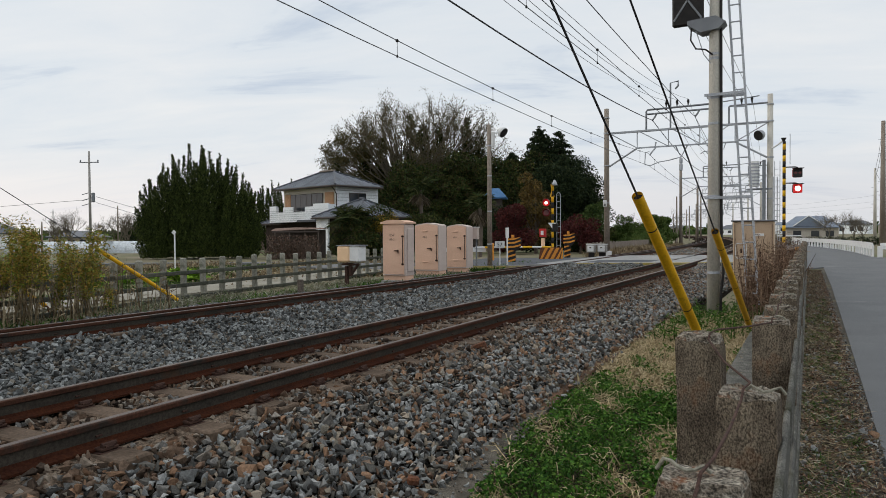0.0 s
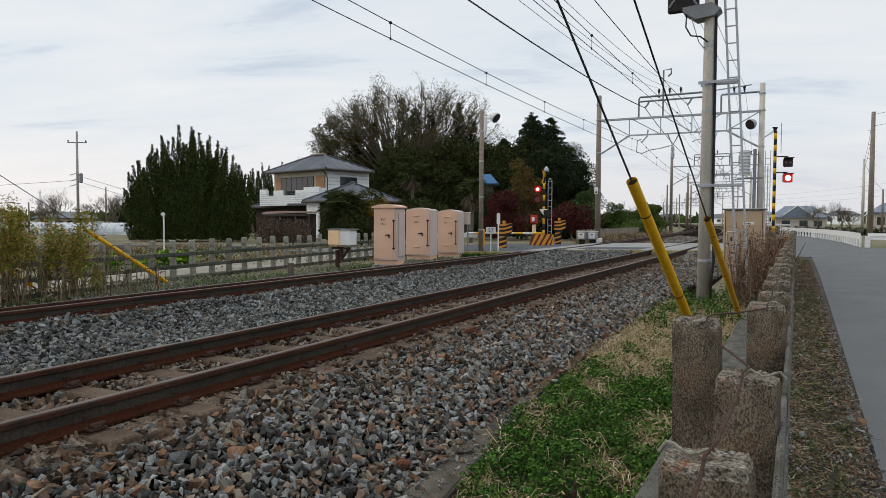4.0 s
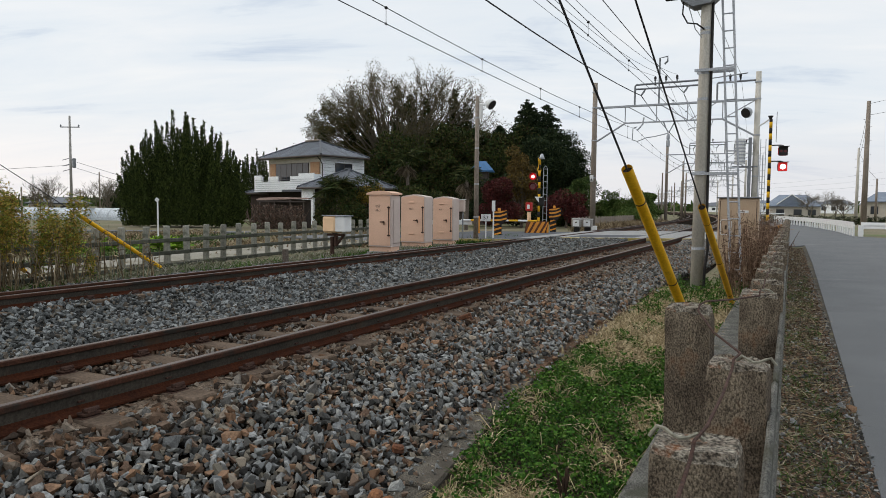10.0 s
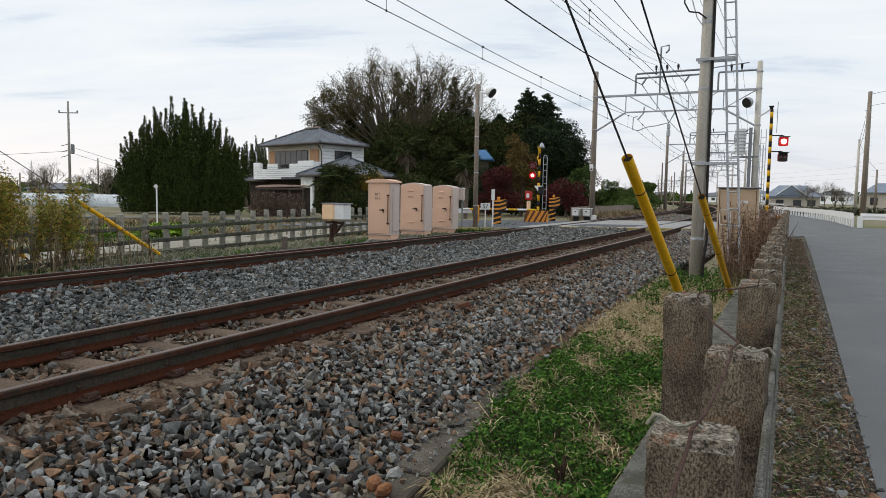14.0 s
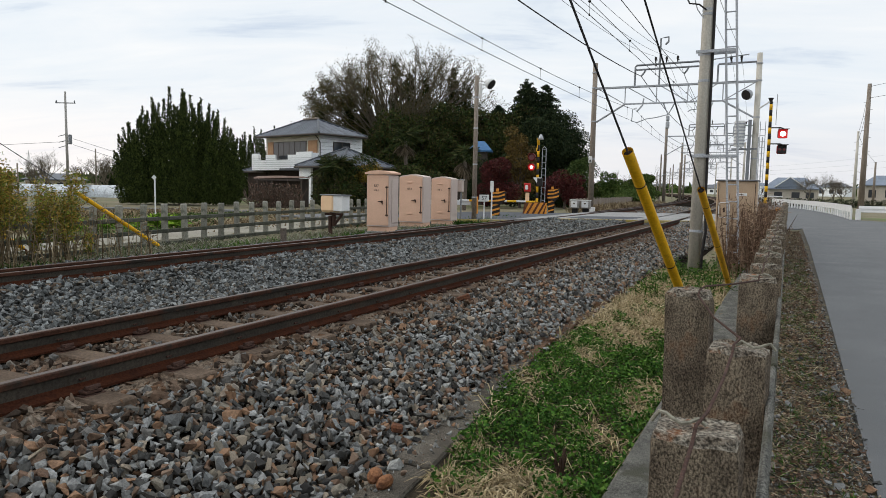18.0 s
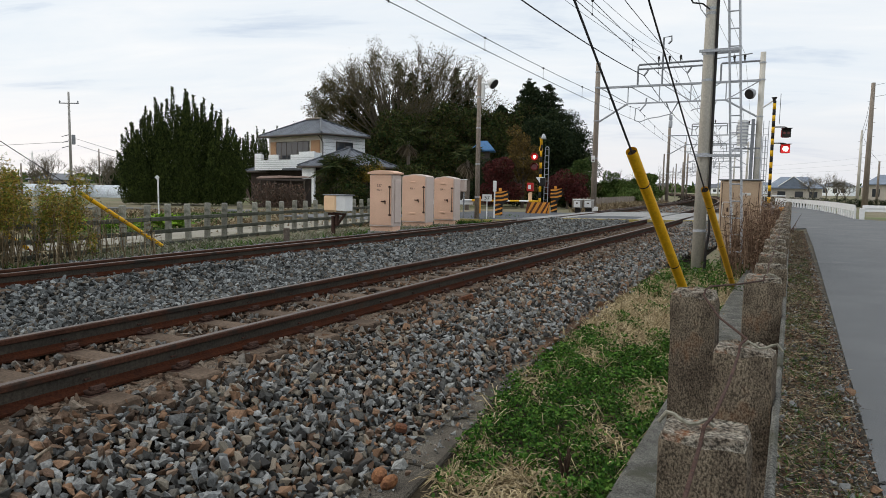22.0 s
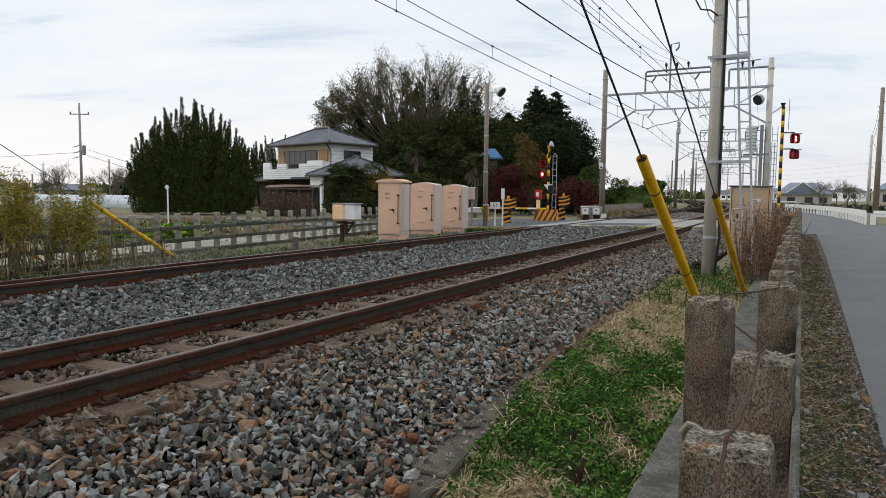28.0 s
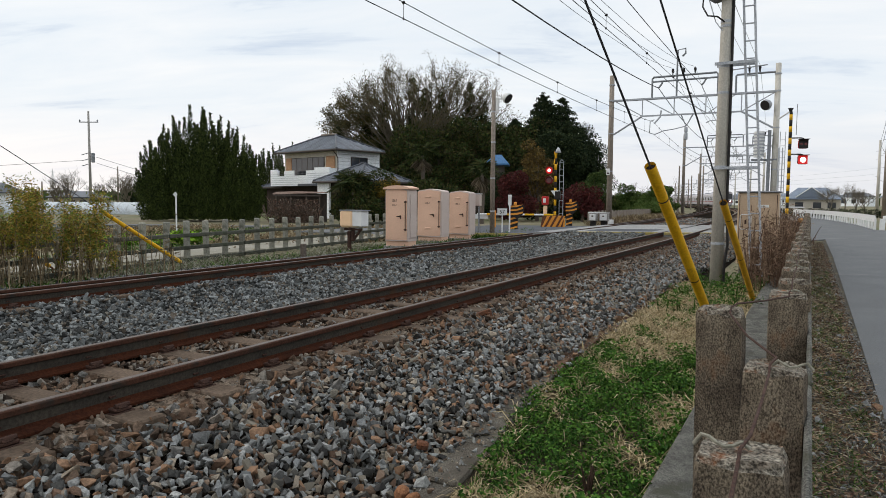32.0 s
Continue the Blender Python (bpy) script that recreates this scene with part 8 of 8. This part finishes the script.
part("brick", MB().cbox(0, 0, 0.02, 0.07, 0.05, 0.05, 0.012), M_RUST, rc)
M_STALK = mat("dark_dead_stalk", (0.035, 0.022, 0.016), (0.06, 0.038, 0.027), 0.95, 20, 90, 0.3)
dp = thing("dead_plant", pose(-0.95, 3.22, -0.12), "dead brown seed stalk in the grass", "plant")
rd = random.Random(9)
for k in range(9):
    tx_, ty_, tz_ = rd.uniform(-0.045, 0.045), rd.uniform(-0.04, 0.04), rd.uniform(0.14, 0.24)
    st_ = part("stalk", MB().tube([(0, 0, 0), (tx_ * 0.4, ty_ * 0.4, tz_ * 0.5), (tx_, ty_, tz_)], [0.004, 0.007, 0.004], 5), M_STALK, dp)


# ---- train ----
M_CAR = mat("stainless_car_body", (0.44, 0.41, 0.42), (0.40, 0.37, 0.38), 0.4, 1, 15, 0.05, metal=0.25)
M_BAND = mat("maroon_band", (0.30, 0.10, 0.10), (0.26, 0.09, 0.09), 0.5, 2, 20, 0.05)
HEAD_AT_END, SPEED, CAR = 168.0, 33.5, 20.0
CARS = []


def train_car(front):
    c = thing("train_car", pose(0, 0, 0), "leading commuter train car with lit headlights" if front else "pale silver commuter train car with maroon band", "train car", "train cars")
    sec = [(-1.38, 0.55), (1.38, 0.55), (1.40, 1.0), (1.40, 2.9), (1.28, 3.35), (0.9, 3.6), (0, 3.68), (-0.9, 3.6), (-1.28, 3.35), (-1.40, 2.9), (-1.40, 1.0)]
    part("body", MB().prism(sec, CAR - 0.5, pose(0, -CAR / 2 + 0.25, 0)), M_CAR, c, "silver body")
    part("underframe", MB().cbox(0, 0, 0.45, 2.2, CAR - 4, 0.6, 0.05), M_BLACK, c)
    part("roof_unit", MB().cbox(0, 0, 3.78, 1.8, 4.5, 0.3, 0.08), M_STEEL, c, "grey air conditioner")
    for sx in (-1, 1):
        part("stripe", MB().box(sx * 1.405, 0, 1.35, 0.02, CAR - 0.6, 0.22), M_BAND, c, "maroon stripe")
        for k in range(4):
            y = -CAR / 2 + 2.5 + 5 * k
            part("door", MB().box(sx * 1.405, y, 1.75, 0.02, 1.3, 1.9), M_STEEL, c, "grey sliding door")
            if k < 3:
                part("side_window", MB().box(sx * 1.406, y + 2.5, 2.15, 0.02, 2.3, 0.85), M_GLASS, c, "dark window")
    for k in (-1, 1):
        b = part("bogie", MB().cbox(0, k * 6.7, 0.45, 2.1, 2.6, 0.35, 0.05), M_BLACK, c)
        for w in (-1, 1):
            for sx in (-0.56, 0.56):
                part("wheel", MB().cyl((sx - 0.05, k * 6.7 + w * 0.95, 0.43), (sx + 0.05, k * 6.7 + w * 0.95, 0.43), 0.43, n=14), M_STEEL_D, b)
    if front:
        y = -CAR / 2 + 0.23
        part("windscreen", MB().box(0, y, 2.55, 2.5, 0.04, 1.15), M_GLASS, c, "black windscreen")
        part("front_mask", MB().box(0, y, 1.35, 2.6, 0.04, 0.5), M_BAND, c)
        for sx in (-0.95, 0.95):
            part("headlight", MB().cyl((sx, y - 0.03, 1.45), (sx, y - 0.06, 1.45), 0.16, n=12), M_HEAD, c, "glowing white headlight")
        part("destination_sign", MB().box(0, y - 0.01, 3.25, 1.2, 0.03, 0.22), M_BLACK, c)
        part("skirt", MB().cbox(0, y + 0.3, 0.45, 2.5, 0.2, 0.5, 0.05), M_STEEL_D, c)
    else:
        part("pantograph", MB().tube([(-0.8, 0, 4.75), (0.8, 0, 4.75)], 0.04, 5).tube([(0, -0.8, 3.9), (0, 0.3, 4.3), (0, 0, 4.75)], 0.035, 5), M_STEEL_D, c)
    return c


CARS.append(train_car(True))
CARS.append(train_car(False))
for k in range(6):
    CARS.append(copy_thing(CARS[1], pose(0, 0, 0)))

# loose stones on the verge
def verge_stones(name, n, x0, x1, y0, y1, z, size, slope=0.0):
    y = y0 + (y1 - y0) * rng.uniform(0, 1, n) ** 1.6
    x = rng.uniform(x0, x1, n) + slope * (y - y0)
    r = size * np.exp(rng.normal(0, 0.45, n))
    v, f = rocks(np.stack([x, y, np.full(n, z)], -1), r[:, None] * rng.uniform(0.6, 1.2, (n, 3)), tumbled(n))
    tagged(new(name, soup(name, v, f, M_STONE)), "small loose gravel and grit", "gravel", kind="stuff")


verge_stones("verge_gravel", 14000, 0.0, 0.47, 1.2, 27, -0.004, 0.007)
verge_stones("verge_pebbles", 500, 0.0, 0.45, 1.2, 20, 0.0, 0.014)
verge_stones("kerb_grit", 700, -1.8, -1.55, 1.2, 8, -0.098, 0.007, -0.07)


# ---- what moves ----
BLINK, PHASE = 1.226, 1.10


def drum_rows(home, lit_first):
    """The lens drum snaps half a turn at each beat: a lit face and a dark face by turns."""
    rows, t, k = [], PHASE - 2 * BLINK, 0
    def turned(a):
        return home @ Matrix.Rotation(a, 4, "Z")
    half, snap = BLINK / 2, 0.034
    ang = 0.0 if lit_first else math.pi
    out = []
    while t < 32.2:
        out.append((t, ang))
        for q in (0, 1, 2):
            out.append((t + half - snap * (3 - q), ang + math.pi * q / 3))
        ang += math.pi
        t += half
    rows = [(max(0.0, a), turned(b)) for a, b in out if -0.01 < a <= 32.0]
    first = [b for a, b in out if a <= 0.0][-1]
    last = [b for a, b in out if a <= 32.0][-1]
    if rows[0][0] > 0.001:
        rows.insert(0, (0.0, turned(first)))
    rows.append((32.0, turned(last)))
    return rows


def motions():
    for drum, lit_first in ((R_LO, True), (L_UP, True), (R_UP, False), (L_LO, False)):
        walk(drum, drum_rows(drum.matrix_basis.copy(), lit_first))
    for i, car in enumerate(CARS):
        rows = []
        for t in range(33):
            s = HEAD_AT_END + SPEED * (32 - t) + CAR * (i + 0.5)
            rows.append((float(t), Matrix.Translation(on_line(s, NEAR, 0.335)) @ Matrix.Rotation(heading(s), 4, "Z")))
        walk(car, rows)


motions()
